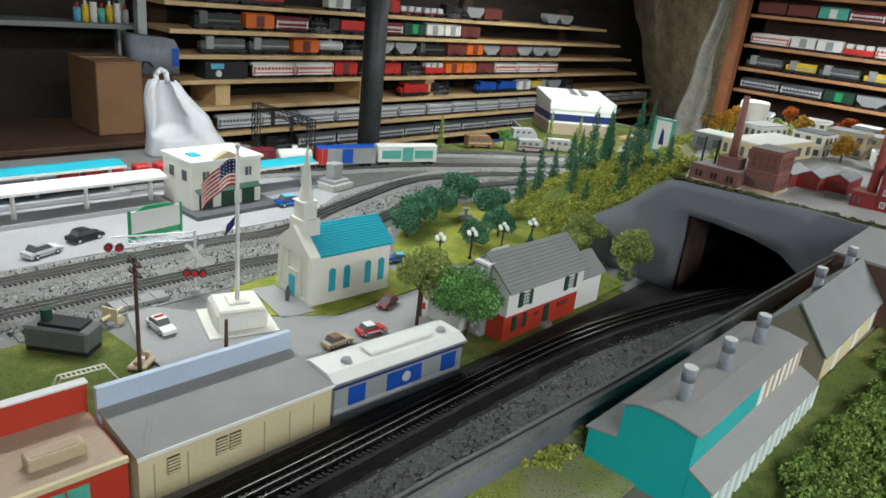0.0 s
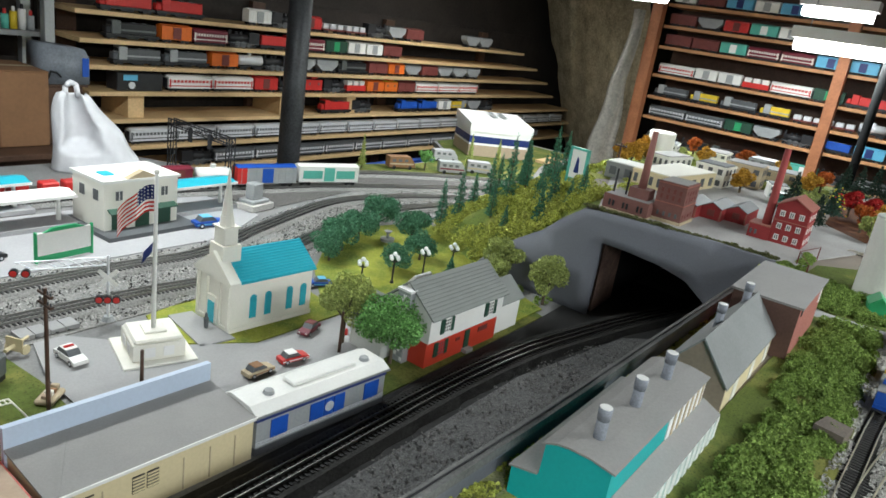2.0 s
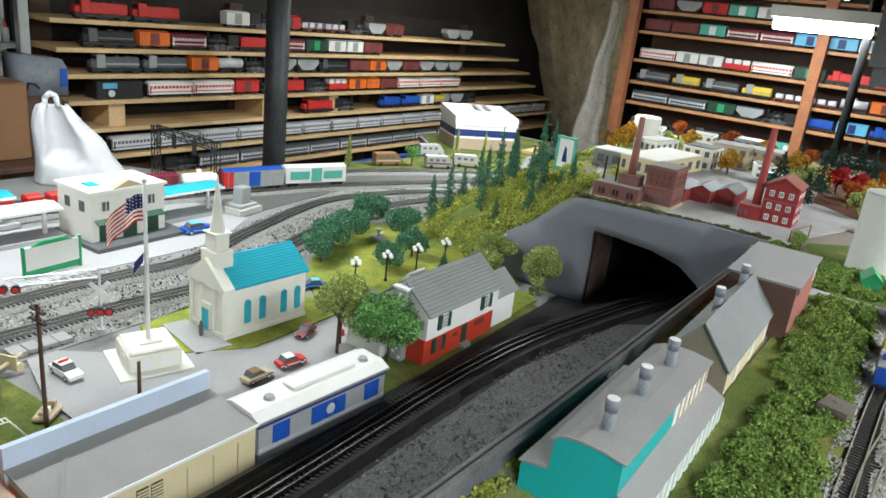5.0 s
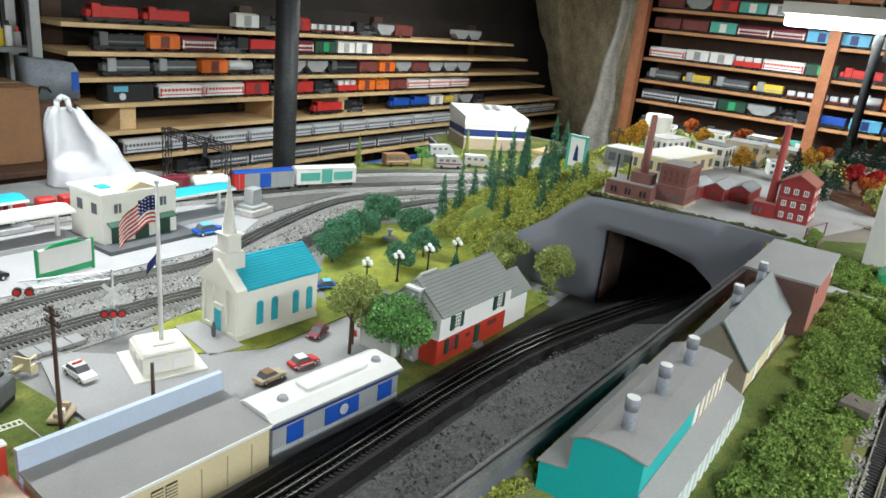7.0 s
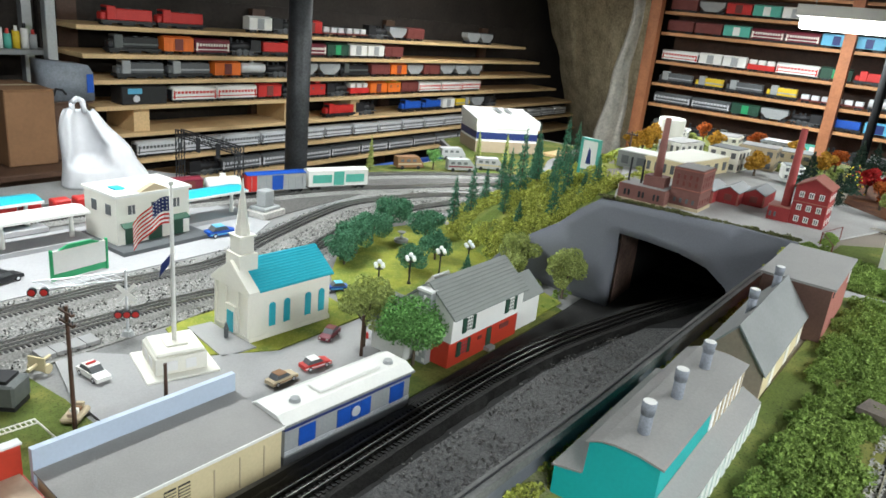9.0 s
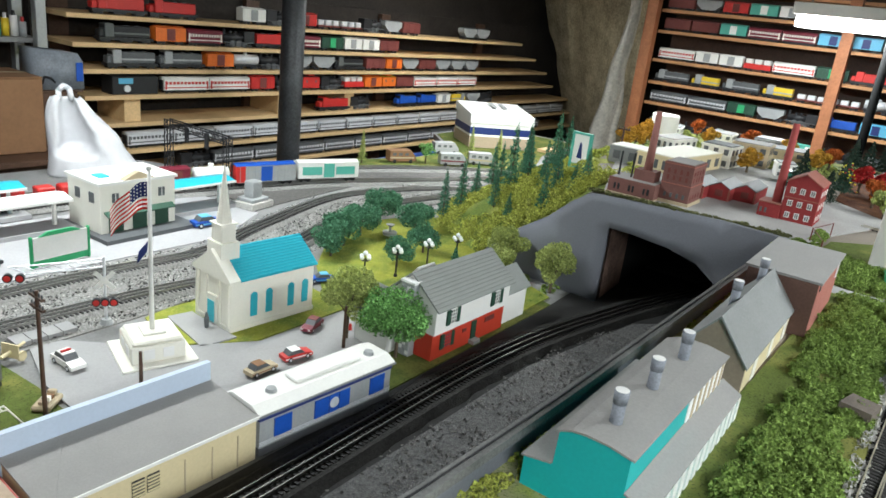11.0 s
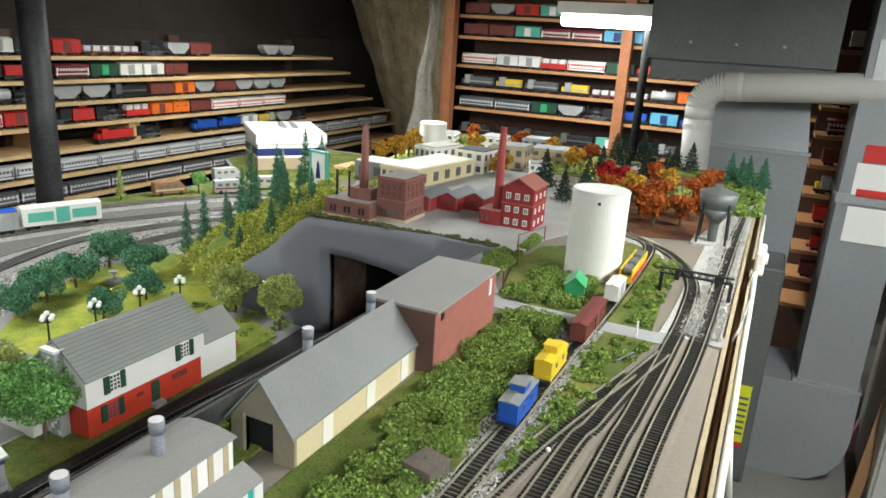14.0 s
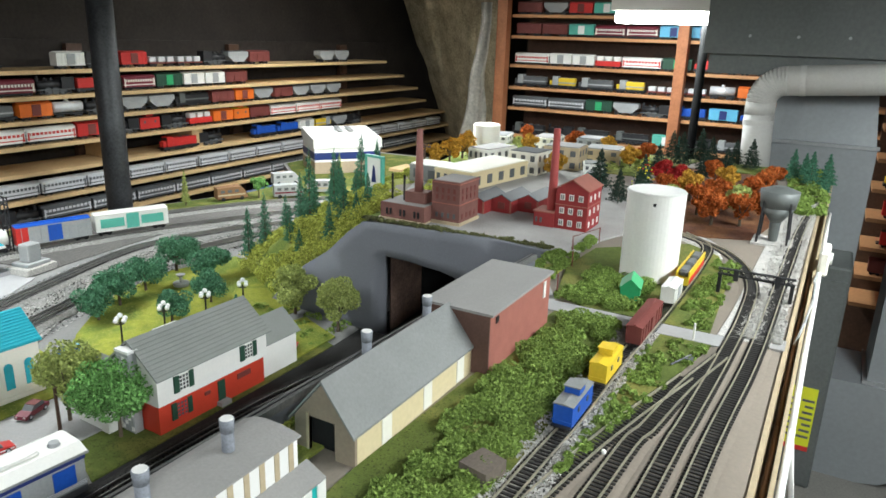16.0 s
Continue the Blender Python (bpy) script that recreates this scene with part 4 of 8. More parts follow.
part("stack_base", bx(B(), (1.715, 0.690, Z2 + 0.0403), (1.757, 0.742, Z2 + 0.066)), M["plantbrick"], t)
part("chimney", cy(B(), (1.734, 0.716, Z2 + 0.064), (1.734, 0.716, 1.497), 0.0105, 0.0068, 14), M["chimneybrick"], t, "brick chimney", True)
for y in (0.752, 0.785):
    part("smokestack", cy(B(), (1.728, y, Z2 + 0.040), (1.728, y, Z2 + 0.100), 0.0026, 0.0026, 8), M["black"], t)
for y in (0.690, 0.700, 0.728, 0.738, 0.765, 0.775):
    part("window", win(B(), 1.690, y, Z2 + 0.012, 0.005, 0.015), M["black"], t)
for z in (0.016, 0.058, 0.074):
    for y in (0.615, 0.630, 0.645, 0.660):
        part("window", win(B(), 1.722, y, Z2 + z, 0.006, 0.011), M["darkgrey"] if z < 0.02 else M["oxide"], t)
    for x in (1.737, 1.757, 1.777, 1.797):
        part("window", win(B(), x, 0.602, Z2 + z, 0.006, 0.011, "x"), M["oxide"], t)

t = thing("red_mill", "bright red brick mill with rows of white windows", "mill")
ya, yb, ym2, ez, rz2 = 0.421, 0.346, 0.384, 1.381, 1.402
part("body", slab(B(), [(1.845, ya, UP), (1.845, ya, ez), (1.845, ym2, rz2), (1.845, yb, ez), (1.845, yb, UP)], (0.095, 0, 0)), M["millred"], t)
for y in (yb - 0.003, ya + 0.003):
    part("roof_slope", slab(B(), [(1.842, ym2, rz2 + 0.0005), (1.842, y, ez - 0.001), (1.842, y, ez + 0.001), (1.842, ym2, rz2 + 0.003)], (0.101, 0, 0)), M["brick"], t, "red-brown roof slope")
for z in (1.297, 1.325, 1.356):
    for y in (0.362, 0.384, 0.405):
        w = part("window", win(B(), 1.845, y, z, 0.011, 0.014, d=0.0016), M["white"], t)
        part("glass", win(B(), 1.8446, y + 0.0022, z + 0.002, 0.0026, 0.010, d=0.0018), M["darkgrey"], w)
        part("glass", win(B(), 1.8446, y - 0.0022, z + 0.002, 0.0026, 0.010, d=0.0018), M["darkgrey"], w)
    for x in (1.862, 1.892, 1.922):
        part("window", win(B(), x, yb, z, 0.008, 0.013, "x", 0.0016), M["white"], t)
part("cornice", bx(B(), (1.8435, yb - 0.0015, 1.344), (1.9415, ya + 0.0015, 1.346)), M["brick"], t)
part("chimney", cy(B(), (1.868, 0.438, UP + 0.002), (1.868, 0.438, 1.510), 0.0115, 0.0075, 14), M["chimneyred"], t, "red chimney", True)
part("side_wing", bx(B(), (1.840, 0.4212, UP), (1.90, 0.470, 1.322)), M["millred"], t)
part("wing_roof", bx(B(), (1.838, 0.4213, 1.3221), (1.902, 0.472, 1.3245)), M["brick"], t)
for y in (0.452, 0.463):
    part("window", win(B(), 1.840, y, 1.298, 0.005, 0.012), M["darkgrey"], t)

t = thing("red_sawtooth_shed", "low red brick works with three dark gables", "shed")
for i in range(3):
    y = 0.662 - i * 0.054
    x = 1.862 + i * 0.040
    part("bay", slab(B(), [(x, y, UP), (x, y, Z2 + 0.030), (x, y - 0.027, Z2 + 0.044), (x, y - 0.054, Z2 + 0.030), (x, y - 0.054, UP)], (0.12, 0, 0)), M["millred"], t)
    for q in (0, -0.054):
        part("roof_slope", slab(B(), [(x - 0.002, y - 0.027, Z2 + 0.0445), (x - 0.002, y + q, Z2 + 0.0305), (x - 0.002, y + q, Z2 + 0.0325), (x - 0.002, y - 0.027, Z2 + 0.0465)], (0.124, 0, 0)), M["darkgrey"], t)
    part("window", win(B(), x, y - 0.027, Z2 + 0.010, 0.018, 0.016), M["oxide"], t)
    part("pier", bx(B(), (x - 0.002, y - 0.054, UP), (x, y - 0.050, Z2 + 0.030)), M["brick"], t)


def block(x, y, w, d, h, wall, roof, label, rz=0, rows=2, cols=3):
    t = thing("town_building", label, "building", "town buildings behind the factories", at=pose(x, y, UP + 0.002, 0, 0, rz))
    part("body", bx(B(), (-w / 2, -d / 2, 0), (w / 2, d / 2, h)), wall, t)
    part("roof", bx(B(), (-w / 2 + 0.003, -d / 2 + 0.003, h + 0.0002), (w / 2 - 0.003, d / 2 - 0.003, h + 0.003)), roof, t)
    part("cornice", bx(B(), (-w / 2 - 0.002, -d / 2 - 0.002, h - 0.006), (w / 2 + 0.002, d / 2 + 0.002, h - 0.002)), wall, t)
    for r in range(rows):
        for c in range(cols):
            yy = -d / 2 + d * (c + 0.5) / cols
            xx = -w / 2 + w * (c + 0.5) / cols
            zz = h * (r + 0.25) / rows
            part("window", win(B(), -w / 2, yy, zz, d / cols * 0.45, h / rows * 0.5), M["darkgrey"], t)
            part("window", win(B(), xx, -d / 2, zz, w / cols * 0.4, h / rows * 0.5, "x"), M["darkgrey"], t)
    return t


block(2.24, 0.80, 0.30, 0.13, 0.052, M["creamwall"], M["cream"], "long cream factory hall with a pale roof", -8, 1, 5)
block(2.46, 0.74, 0.10, 0.10, 0.072, M["cream"], M["darkgrey"], "cream town block with dark windows", -5)
block(2.62, 0.68, 0.11, 0.12, 0.076, M["tan"], M["roofgrey"], "tan stone town block", 4)
block(2.80, 0.60, 0.12, 0.12, 0.055, M["tan"], M["bluegrey"], "tan town block with a slate roof", 8)
block(2.16, 0.93, 0.09, 0.10, 0.050, M["bluegrey"], M["white"], "small grey-blue works building", 0, 1, 2)
block(2.62, 0.95, 0.16, 0.09, 0.044, M["white"], M["roofgrey"], "low white town building", -12, 1, 4)
for i, (x, y, w, d, h, a, b, rz) in enumerate(((2.98, 0.88, 0.12, 0.09, 0.05, "cream", "roofgrey", 5), (2.95, 1.08, 0.12, 0.09, 0.045, "paper", "bluegrey", 12), (2.52, 0.55, 0.07, 0.06, 0.045, "white", "bluegrey", 20), (2.98, 0.70, 0.10, 0.10, 0.06, "grey", "darkgrey", 0), (2.38, 0.50, 0.05, 0.05, 0.04, "seafoam", "darkgrey", 10))):
    block(x, y, w, d, h, M[a], M[b], "small %s model town block" % {"cream": "cream plastered", "tan": "tan stone", "brick": "brick red", "paper": "white painted", "millred": "dark red", "white": "white cottage", "grey": "grey concrete", "seafoam": "pale green"}[a], rz)
t = thing("white_tank", "wide white storage tank", "storage tank")
part("barrel", cy(B(), (2.76, 1.045, UP), (2.76, 1.045, 1.385), 0.050, 0.050, 36), M["white"], t)
part("lid", cy(B(), (2.76, 1.045, 1.3852), (2.76, 1.045, 1.390), 0.051, 0.046, 36), M["paper"], t)

t = thing("water_tower", "charcoal water tower on four slim legs", "water tower", at=pose(2.03, -0.022, UP) @ Matrix.Scale(1.2, 4))
part("tank", cy(B(), (0, 0, 0.068), (0, 0, 0.098), 0.030, 0.034, 28), M["charcoal"], t, "", True)
part("bowl", cy(B(), (0, 0, 0.040), (0, 0, 0.068), 0.010, 0.030, 28), M["charcoal"], t, "", True)
part("riser", cy(B(), (0, 0, 0.004), (0, 0, 0.042), 0.008, 0.010, 14), M["charcoal"], t)
part("roof", cy(B(), (0, 0, 0.098), (0, 0, 0.106), 0.034, 0.010, 28), M["charcoal"], t)
part("base", bx(B(), (-0.034, -0.034, 0), (0.034, 0.034, 0.004)), M["paleballast"], t, "pale base slab")
for a in (45, 135, 225, 315):
    c, s = math.cos(radians(a)), math.sin(radians(a))
    part("leg", cy(B(), (c * 0.036, s * 0.036, 0.003), (c * 0.031, s * 0.031, 0.080), 0.0022, 0.0022, 8), M["black"], t)

t = thing("signal_bridge", "black lattice signal bridge over two tracks", "signal bridge")
for y in (0.026, -0.0885):
    part("post", bx(B(), (1.608, y - 0.003, UP), (1.614, y + 0.003, UP + 0.036)), M["black"], t)
bm = B()
bx(bm, (1.607, -0.092, UP + 0.036), (1.615, 0.030, UP + 0.0385))
bx(bm, (1.607, -0.092, UP + 0.046), (1.615, 0.030, UP + 0.048))
for i in range(10):
    y = -0.092 + 0.0122 * i
    cy(bm, (1.608, y, UP + 0.037), (1.608, y + 0.0122, UP + 0.047), 0.0008, 0.0008, 5)
    cy(bm, (1.614, y + 0.0122, UP + 0.037), (1.614, y, UP + 0.047), 0.0008, 0.0008, 5)
part("truss", bm, M["black"], t)
for y in (-0.066, 0.0):
    part("signal_head", bx(B(), (1.602, y - 0.004, UP + 0.030), (1.607, y + 0.004, UP + 0.050)), M["black"], t)

# ---- lower town ----
t = thing("church", "white plastic church with a turquoise roof and tall steeple", "church", at=pose(0.930, 1.264, LO + 0.003, 0, 0, -4))
W, D, H1, H2 = 0.222, 0.130, 0.118, 0.166      # length, width, eave, ridge
part("body", slab(B(), [(0, 0, 0), (0, 0, H1), (0, D / 2, H2), (0, D, H1), (0, D, 0)], (W, 0, 0)), M["cream"], t)
part("plinth", bx(B(), (-0.003, -0.003, 0), (W + 0.002, D + 0.003, 0.010)), M["cream"], t)
for s, y in ((1, -0.007), (-1, D + 0.007)):
    sl = part("roof_slope", slab(B(), [(0.018, D / 2, H2 + 0.001), (0.018, y, H1 - 0.004), (0.018, y, H1 - 0.001), (0.018, D / 2, H2 + 0.004)], (W - 0.012, 0, 0)), M["teal"], t, "turquoise ribbed roof slope")
    for i in range(12):
        k = (i + 0.5) / 12
        yy, zz = D / 2 + (y - D / 2) * k, H2 + 0.004 + (H1 - 0.001 - H2 - 0.004) * k
        part("rib", bx(B(), (0.018, yy - 0.0009, zz - 0.0005), (0.018 + W - 0.012, yy + 0.0009, zz + 0.0012)), M["teal"], sl)
bm = slab(B(), [(-0.008, -0.008, H1 - 0.006), (-0.008, -0.008, H1 + 0.001), (-0.008, D / 2, H2 + 0.008), (-0.008, D + 0.008, H1 + 0.001), (-0.008, D + 0.008, H1 - 0.006)], (0.027, 0, 0))
part("pediment", bm, M["cream"], t, "white pediment over the door")
for y in (0.005, 0.040, D - 0.040, D - 0.005):
    part("pilaster", bx(B(), (-0.005, y - 0.004, 0.010), (0, y + 0.004, H1 - 0.006)), M["cream"], t)
part("door_surround", bx(B(), (-0.006, D / 2 - 0.018, 0.008), (0, D / 2 + 0.018, 0.068)), M["cream"], t)
part("door", bx(B(), (-0.0075, D / 2 - 0.012, 0.006), (-0.006, D / 2 + 0.012, 0.055)), M["teal"], t, "turquoise double door")
for x in (0.058, 0.098, 0.158, 0.198):
    bm = B()
    bx(bm, (x - 0.0085, -0.0018, 0.026), (x + 0.0085, 0.001, 0.074))
    cy(bm, (x, -0.0018, 0.074), (x, 0.001, 0.074), 0.0085, 0.0085, 16)
    part("window", bm, M["teal"], t, "turquoise arched window")
    bm = B()
    bx(bm, (x + 0.0088, D - 0.001, 0.026), (x - 0.0088, D + 0.0018, 0.068))
    part("window", bm, M["teal"], t)
part("tower_base", bx(B(), (0.0, D / 2 - 0.026, H1 + 0.002), (0.046, D / 2 + 0.026, 0.188)), M["cream"], t)
part("belfry", soften(bx(B(), (0.005, D / 2 - 0.020, 0.188), (0.041, D / 2 + 0.020, 0.226)), 0.002), M["cream"], t)
part("belfry_cap", bx(B(), (0.002, D / 2 - 0.023, 0.226), (0.044, D / 2 + 0.023, 0.229)), M["cream"], t)
part("lantern", cy(B(), (0.023, D / 2, 0.229), (0.023, D / 2, 0.252), 0.017, 0.014, 8), M["cream"], t)
part("spire", cy(B(), (0.023, D / 2, 0.252), (0.023, D / 2, 0.352), 0.013, 0.0012, 8), M["cream"], t)

t = thing("house", "two-storey house, white above red brick, with grey roofs", "house", at=pose(1.158, 0.893, LO + 0.003, 0, 0, -1.5))
W, D, H1, H2 = 0.272, 0.128, 0.122, 0.180
part("lower_wall", bx(B(), (0, 0.001, 0), (W, D, 0.062)), M["redwall"], t, "red brick lower storey")
part("upper_wall", slab(B(), [(-0.004, -0.006, 0.062), (-0.004, -0.006, H1), (-0.004, D / 2, H2), (-0.004, D, H1), (-0.004, D, 0.062)], (W + 0.008, 0, 0)), M["white"], t, "white clapboard upper storey")
for s, y in ((1, -0.014), (-1, D + 0.008)):
    sl = part("roof_slope", slab(B(), [(-0.010, D / 2, H2 + 0.001), (-0.010, y, H1 - 0.004), (-0.010, y, H1), (-0.010, D / 2, H2 + 0.005)], (W + 0.02, 0, 0)), M["roofgreen"], t, "grey shingled roof slope")
    for i in range(11):
        k = (i + 0.5) / 11
        yy, zz = D / 2 + (y - D / 2) * k, H2 + 0.005 + (H1 - H2 - 0.005) * k
        part("shingle_course", slab(B(), [(-0.010, yy, zz - 0.001), (-0.010, yy + 0.006 * (1 if s < 0 else -1), zz - 0.001 - 0.0052), (-0.010, yy + 0.006 * (1 if s < 0 else -1), zz - 0.0034), (-0.010, yy, zz + 0.0006)], (W + 0.02, 0, 0)), M["roofgreen"], sl)


def sash(x, z, w, h, y, parent, dark):
    wd = part("window", bx(B(), (x - w / 2, y - 0.0016, z), (x + w / 2, y + 0.001, z + h)), M["darkgrey"] if dark else M["black"], parent)
    bm = B()
    for i in range(4):
        xx = x - w / 2 + w * i / 3
        bx(bm, (xx - 0.0009, y - 0.0028, z), (xx + 0.0009, y - 0.0012, z + h))
    for i in range(5):
        zz = z + h * i / 4
        bx(bm, (x - w / 2, y - 0.0029, zz - 0.0009), (x + w / 2, y - 0.0013, zz + 0.0009))
    part("muntins", bm, M["white"] if not dark else M["red"], wd)
    for s in (-1, 1):
        xx = x + s * (w / 2 + 0.006)
        part("shutter", bx(B(), (xx - 0.0058, y - 0.0035, z - 0.001), (xx + 0.0058, y, z + h + 0.001)), M["darkgreen"], parent, "dark green shutter")


sash(0.055, 0.078, 0.022, 0.032, -0.006, t, False)
sash(0.222, 0.078, 0.022, 0.032, -0.006, t, False)
sash(0.052, 0.020, 0.024, 0.032, 0.001, t, True)
part("door", bx(B(), (0.142, -0.0015, 0.010), (0.160, 0.002, 0.053)), M["darkgreen"], t, "dark green door")
part("step", bx(B(), (0.138, -0.014, 0), (0.164, 0.001, 0.009)), M["roofgrey"], t)
part("high_window", bx(B(), (0.108, -0.001, 0.036), (0.122, 0.002, 0.044)), M["oxide"], t)
part("high_window", bx(B(), (0.195, -0.001, 0.036), (0.232, 0.002, 0.048)), M["oxide"], t)
part("annex", bx(B(), (W + 0.004, 0.010, 0), (W + 0.115, 0.10, 0.080)), M["white"], t, "white side wing")
for y, s in ((0.002, 1), (0.108, -1)):
    part("annex_roof", slab(B(), [(W + 0.0045, 0.055, 0.122), (W + 0.0045, y, 0.077), (W + 0.0045, y, 0.080), (W + 0.0045, 0.055, 0.1255)], (0.117, 0, 0)), M["roofgreen"], t)
part("annex_gable", slab(B(), [(W + 0.112, 0.010, 0.080), (W + 0.112, 0.055, 0.121), (W + 0.112, 0.10, 0.080)], (0.003, 0, 0)), M["white"], t)
ch = part("chimney", bx(B(), (-0.022, 0.045, 0), (-0.004, 0.080, 0.165)), M["grey"], t, "grey stone chimney on the end wall")
rr = np.random.default_rng(8)
for i in range(60):
    z = 0.005 + 0.155 * (i // 4) / 15
    y = 0.047 + 0.0085 * (i % 4) + rr.uniform(-0.001, 0.001)
    part("stone", bx(B(), (-0.0235, y, z), (-0.0215, y + 0.007, z + 0.008)), M["grey"] if i % 3 else M["paper"], ch)
part("chimney_cap", bx(B(), (-0.024, 0.043, 0.165), (-0.002, 0.082, 0.170)), M["paper"], t)
part("porch", bx(B(), (-0.05, 0.085, 0), (-0.004, D + 0.05, 0.070)), M["white"], t)
part("porch_roof", slab(B(), [(-0.058, 0.078, 0.078), (-0.058, D + 0.058, 0.078), (0.01, D + 0.05, 0.118), (0.01, 0.086, 0.118)], (0, 0, 0.004)), M["roofgreen"], t)
part("rear_dormer", slab(B(), [(0.10, D - 0.03, 0.10), (0.10, D + 0.05, 0.10), (0.10, D + 0.01, 0.150)], (0.06, 0, 0)), M["white"], t)

# pale rail-car diner
t = thing("railcar_diner", "silver rail-car diner with a white roof and blue panels", "diner", at=pose(0.692, 0.880, LO + 0.003, 0, 0, -4.5))
W, D = 0.290, 0.085
part("body", bx(B(), (0, 0, 0), (W, D, 0.074)), M["grey"], t)
part("band", bx(B(), (-0.001, -0.0015, 0.064), (W + 0.001, D + 0.0015, 0.070)), M["navy"], t)
part("skirt", bx(B(), (-0.001, -0.001, 0.0), (W + 0.001, D + 0.001, 0.014)), M["darkgrey"], t)
rp = [(-0.004, 0.074), (D + 0.004, 0.074), (D + 0.004, 0.078), (D - 0.016, 0.088), (0.016, 0.088), (-0.004, 0.078)]
part("roof", slab(B(), [(-0.005, y, z) for y, z in rp], (W + 0.01, 0, 0)), M["white"], t, "white arched roof")
part("fascia", slab(B(), [(-0.006, -0.0048, 0.0735), (-0.006, -0.0066, 0.0735), (-0.006, -0.0066, 0.0772), (-0.006, -0.0048, 0.0772)], (W + 0.012, 0, 0)), M["bluegrey"], t, "slate grey eave band")
part("clerestory", soften(bx(B(), (0.09, 0.026, 0.088), (0.235, D - 0.026, 0.094)), 0.002), M["white"], t)
for x in (0.045, 0.262):
    part("roof_fan", cy(B(), (x, D / 2 - 0.008, 0.088), (x, D / 2 - 0.008, 0.094), 0.010, 0.008, 16), M["grey"], t)
for x, w in ((0.045, 0.034), (0.125, 0.030), (0.152, 0.020), (0.176, 0.024), (0.255, 0.036)):
    part("panel", bx(B(), (x - w / 2, -0.002, 0.026), (x + w / 2, 0.001, 0.060)), M["blue"], t, "blue window panel")
part("emblem", cy(B(), (0.152, -0.0032, 0.044), (0.152, -0.001, 0.044), 0.010, 0.010, 18), M["silver"], t)
for z in (0.018, 0.021, 0.024):
    part("moulding", bx(B(), (0, -0.0012, z), (W, 0, z + 0.0012)), M["silver"], t)

t = thing("cream_store", "cream walled store with a grey roof and pale blue parapet", "store", at=pose(0.372, 0.893, LO - 0.001, 0, 0, -2.0))
W, D = 0.315, 0.125
part("body", bx(B(), (0, 0, 0), (W, D, 0.078)), M["creamwall"], t)
part("roof", slab(B(), [(-0.004, -0.006, 0.080), (W + 0.002, -0.006, 0.080), (W + 0.002, D, 0.086), (-0.004, D, 0.086)], (0, 0, 0.003)), M["roofgrey"], t, "grey paper roof")
part("parapet", bx(B(), (-0.004, D, 0.0), (W + 0.002, D + 0.010, 0.122)), M["paleblue"], t, "pale blue parapet")
part("gutter", bx(B(), (-0.004, -0.008, 0.078), (W + 0.002, -0.005, 0.083)), M["white"], t)
part("hip_rib", slab(B(), [(0.005, -0.004, 0.0832), (0.012, -0.004, 0.0832), (0.075, D - 0.01, 0.0895), (0.070, D - 0.01, 0.0895)], (0, 0, 0.0014)), M["roofgrey"], t)
for x in (0.048, 0.120, 0.142):
    wd = part("vent_window", bx(B(), (x - 0.009, -0.0015, 0.034), (x + 0.009, 0.001, 0.062)), M["black"], t)
    for i in range(5):
        part("slat", bx(B(), (x - 0.009, -0.003, 0.036 + 0.0054 * i), (x + 0.009, -0.001, 0.0385 + 0.0054 * i)), M["creamwall"], wd)
for x in (0.02, 0.068, 0.19, 0.235, 0.28):
    part("board_seam", bx(B(), (x, -0.0012, 0.004), (x + 0.0018, 0.0005, 0.060)), M["tan"], t)

t = thing("red_store", "red store with a tan roof, roof box and red parapet", "store", at=pose(0.05, 0.912, LO - 0.001, 0, 0, -2.0))
W, D = 0.312, 0.135
part("body", bx(B(), (0, 0, 0), (W, D, 0.078)), M["redwall"], t)
part("roof", bx(B(), (0.004, 0.002, 0.0782), (W - 0.004, D, 0.0815)), M["tanroof"], t, "tan flat roof")
part("front_rim", bx(B(), (0, -0.005, 0.076), (W, 0.0018, 0.084)), M["creamwall"], t)
part("parapet", bx(B(), (0, D + 0.0005, 0), (W, D + 0.012, 0.125)), M["redwall"], t, "tall red parapet")
part("parapet_cap", bx(B(), (0, D - 0.001, 0.1252), (W + 0.002, D + 0.014, 0.128)), M["paper"], t)
part("roof_box", soften(bx(B(), (0.205, 0.035, 0.0816), (0.275, 0.062, 0.099)), 0.002), M["tan"], t, "tan roof box")
part("box_well", bx(B(), (0.211, 0.041, 0.0975), (0.269, 0.057, 0.0996)), M["tanroof"], t)
for x in (0.07, 0.15, 0.235):
    w = part("window", bx(B(), (x - 0.028, -0.0015, 0.014), (x + 0.028, 0.001, 0.064)), M["seafoam"], t, "pale green shop window")
    part("window_frame", bx(B(), (x - 0.001, -0.003, 0.014), (x + 0.001, -0.001, 0.064)), M["redwall"], w)

# ---- posts, lamps, ducts ----
t = thing("steel_post", "black painted steel pipe post holding up the ceiling", "post")
part("pipe", cy(B(), (2.45, 2.80, 0.01), (2.45, 2.80, 2.27), 0.056, 0.056, 28), M["iron"], t, "", True)
part("cap_plate", bx(B(), (2.33, 2.70, 2.27), (2.57, 2.90, 2.3)), M["iron"], t)
part("foot_plate", bx(B(), (2.35, 2.70, 0), (2.55, 2.90, 0.01)), M["iron"], t)
t = thing("thin_post", "slim black pipe post by the far shelves", "post")
part("pipe", cy(B(), (3.72, 0.475, 0.01), (3.72, 0.475, 2.3), 0.019, 0.019, 16), M["postblack"], t, "", True)
part("foot_plate", bx(B(), (3.66, 0.415, 0), (3.78, 0.535, 0.01)), M["iron"], t)
one("beam", bx(B(), (-2.2, 2.68, 2.16), (7.1, 2.92, 2.269)), M["ceiling"], "dark wooden beam under the ceiling", "beam", kind="structure")

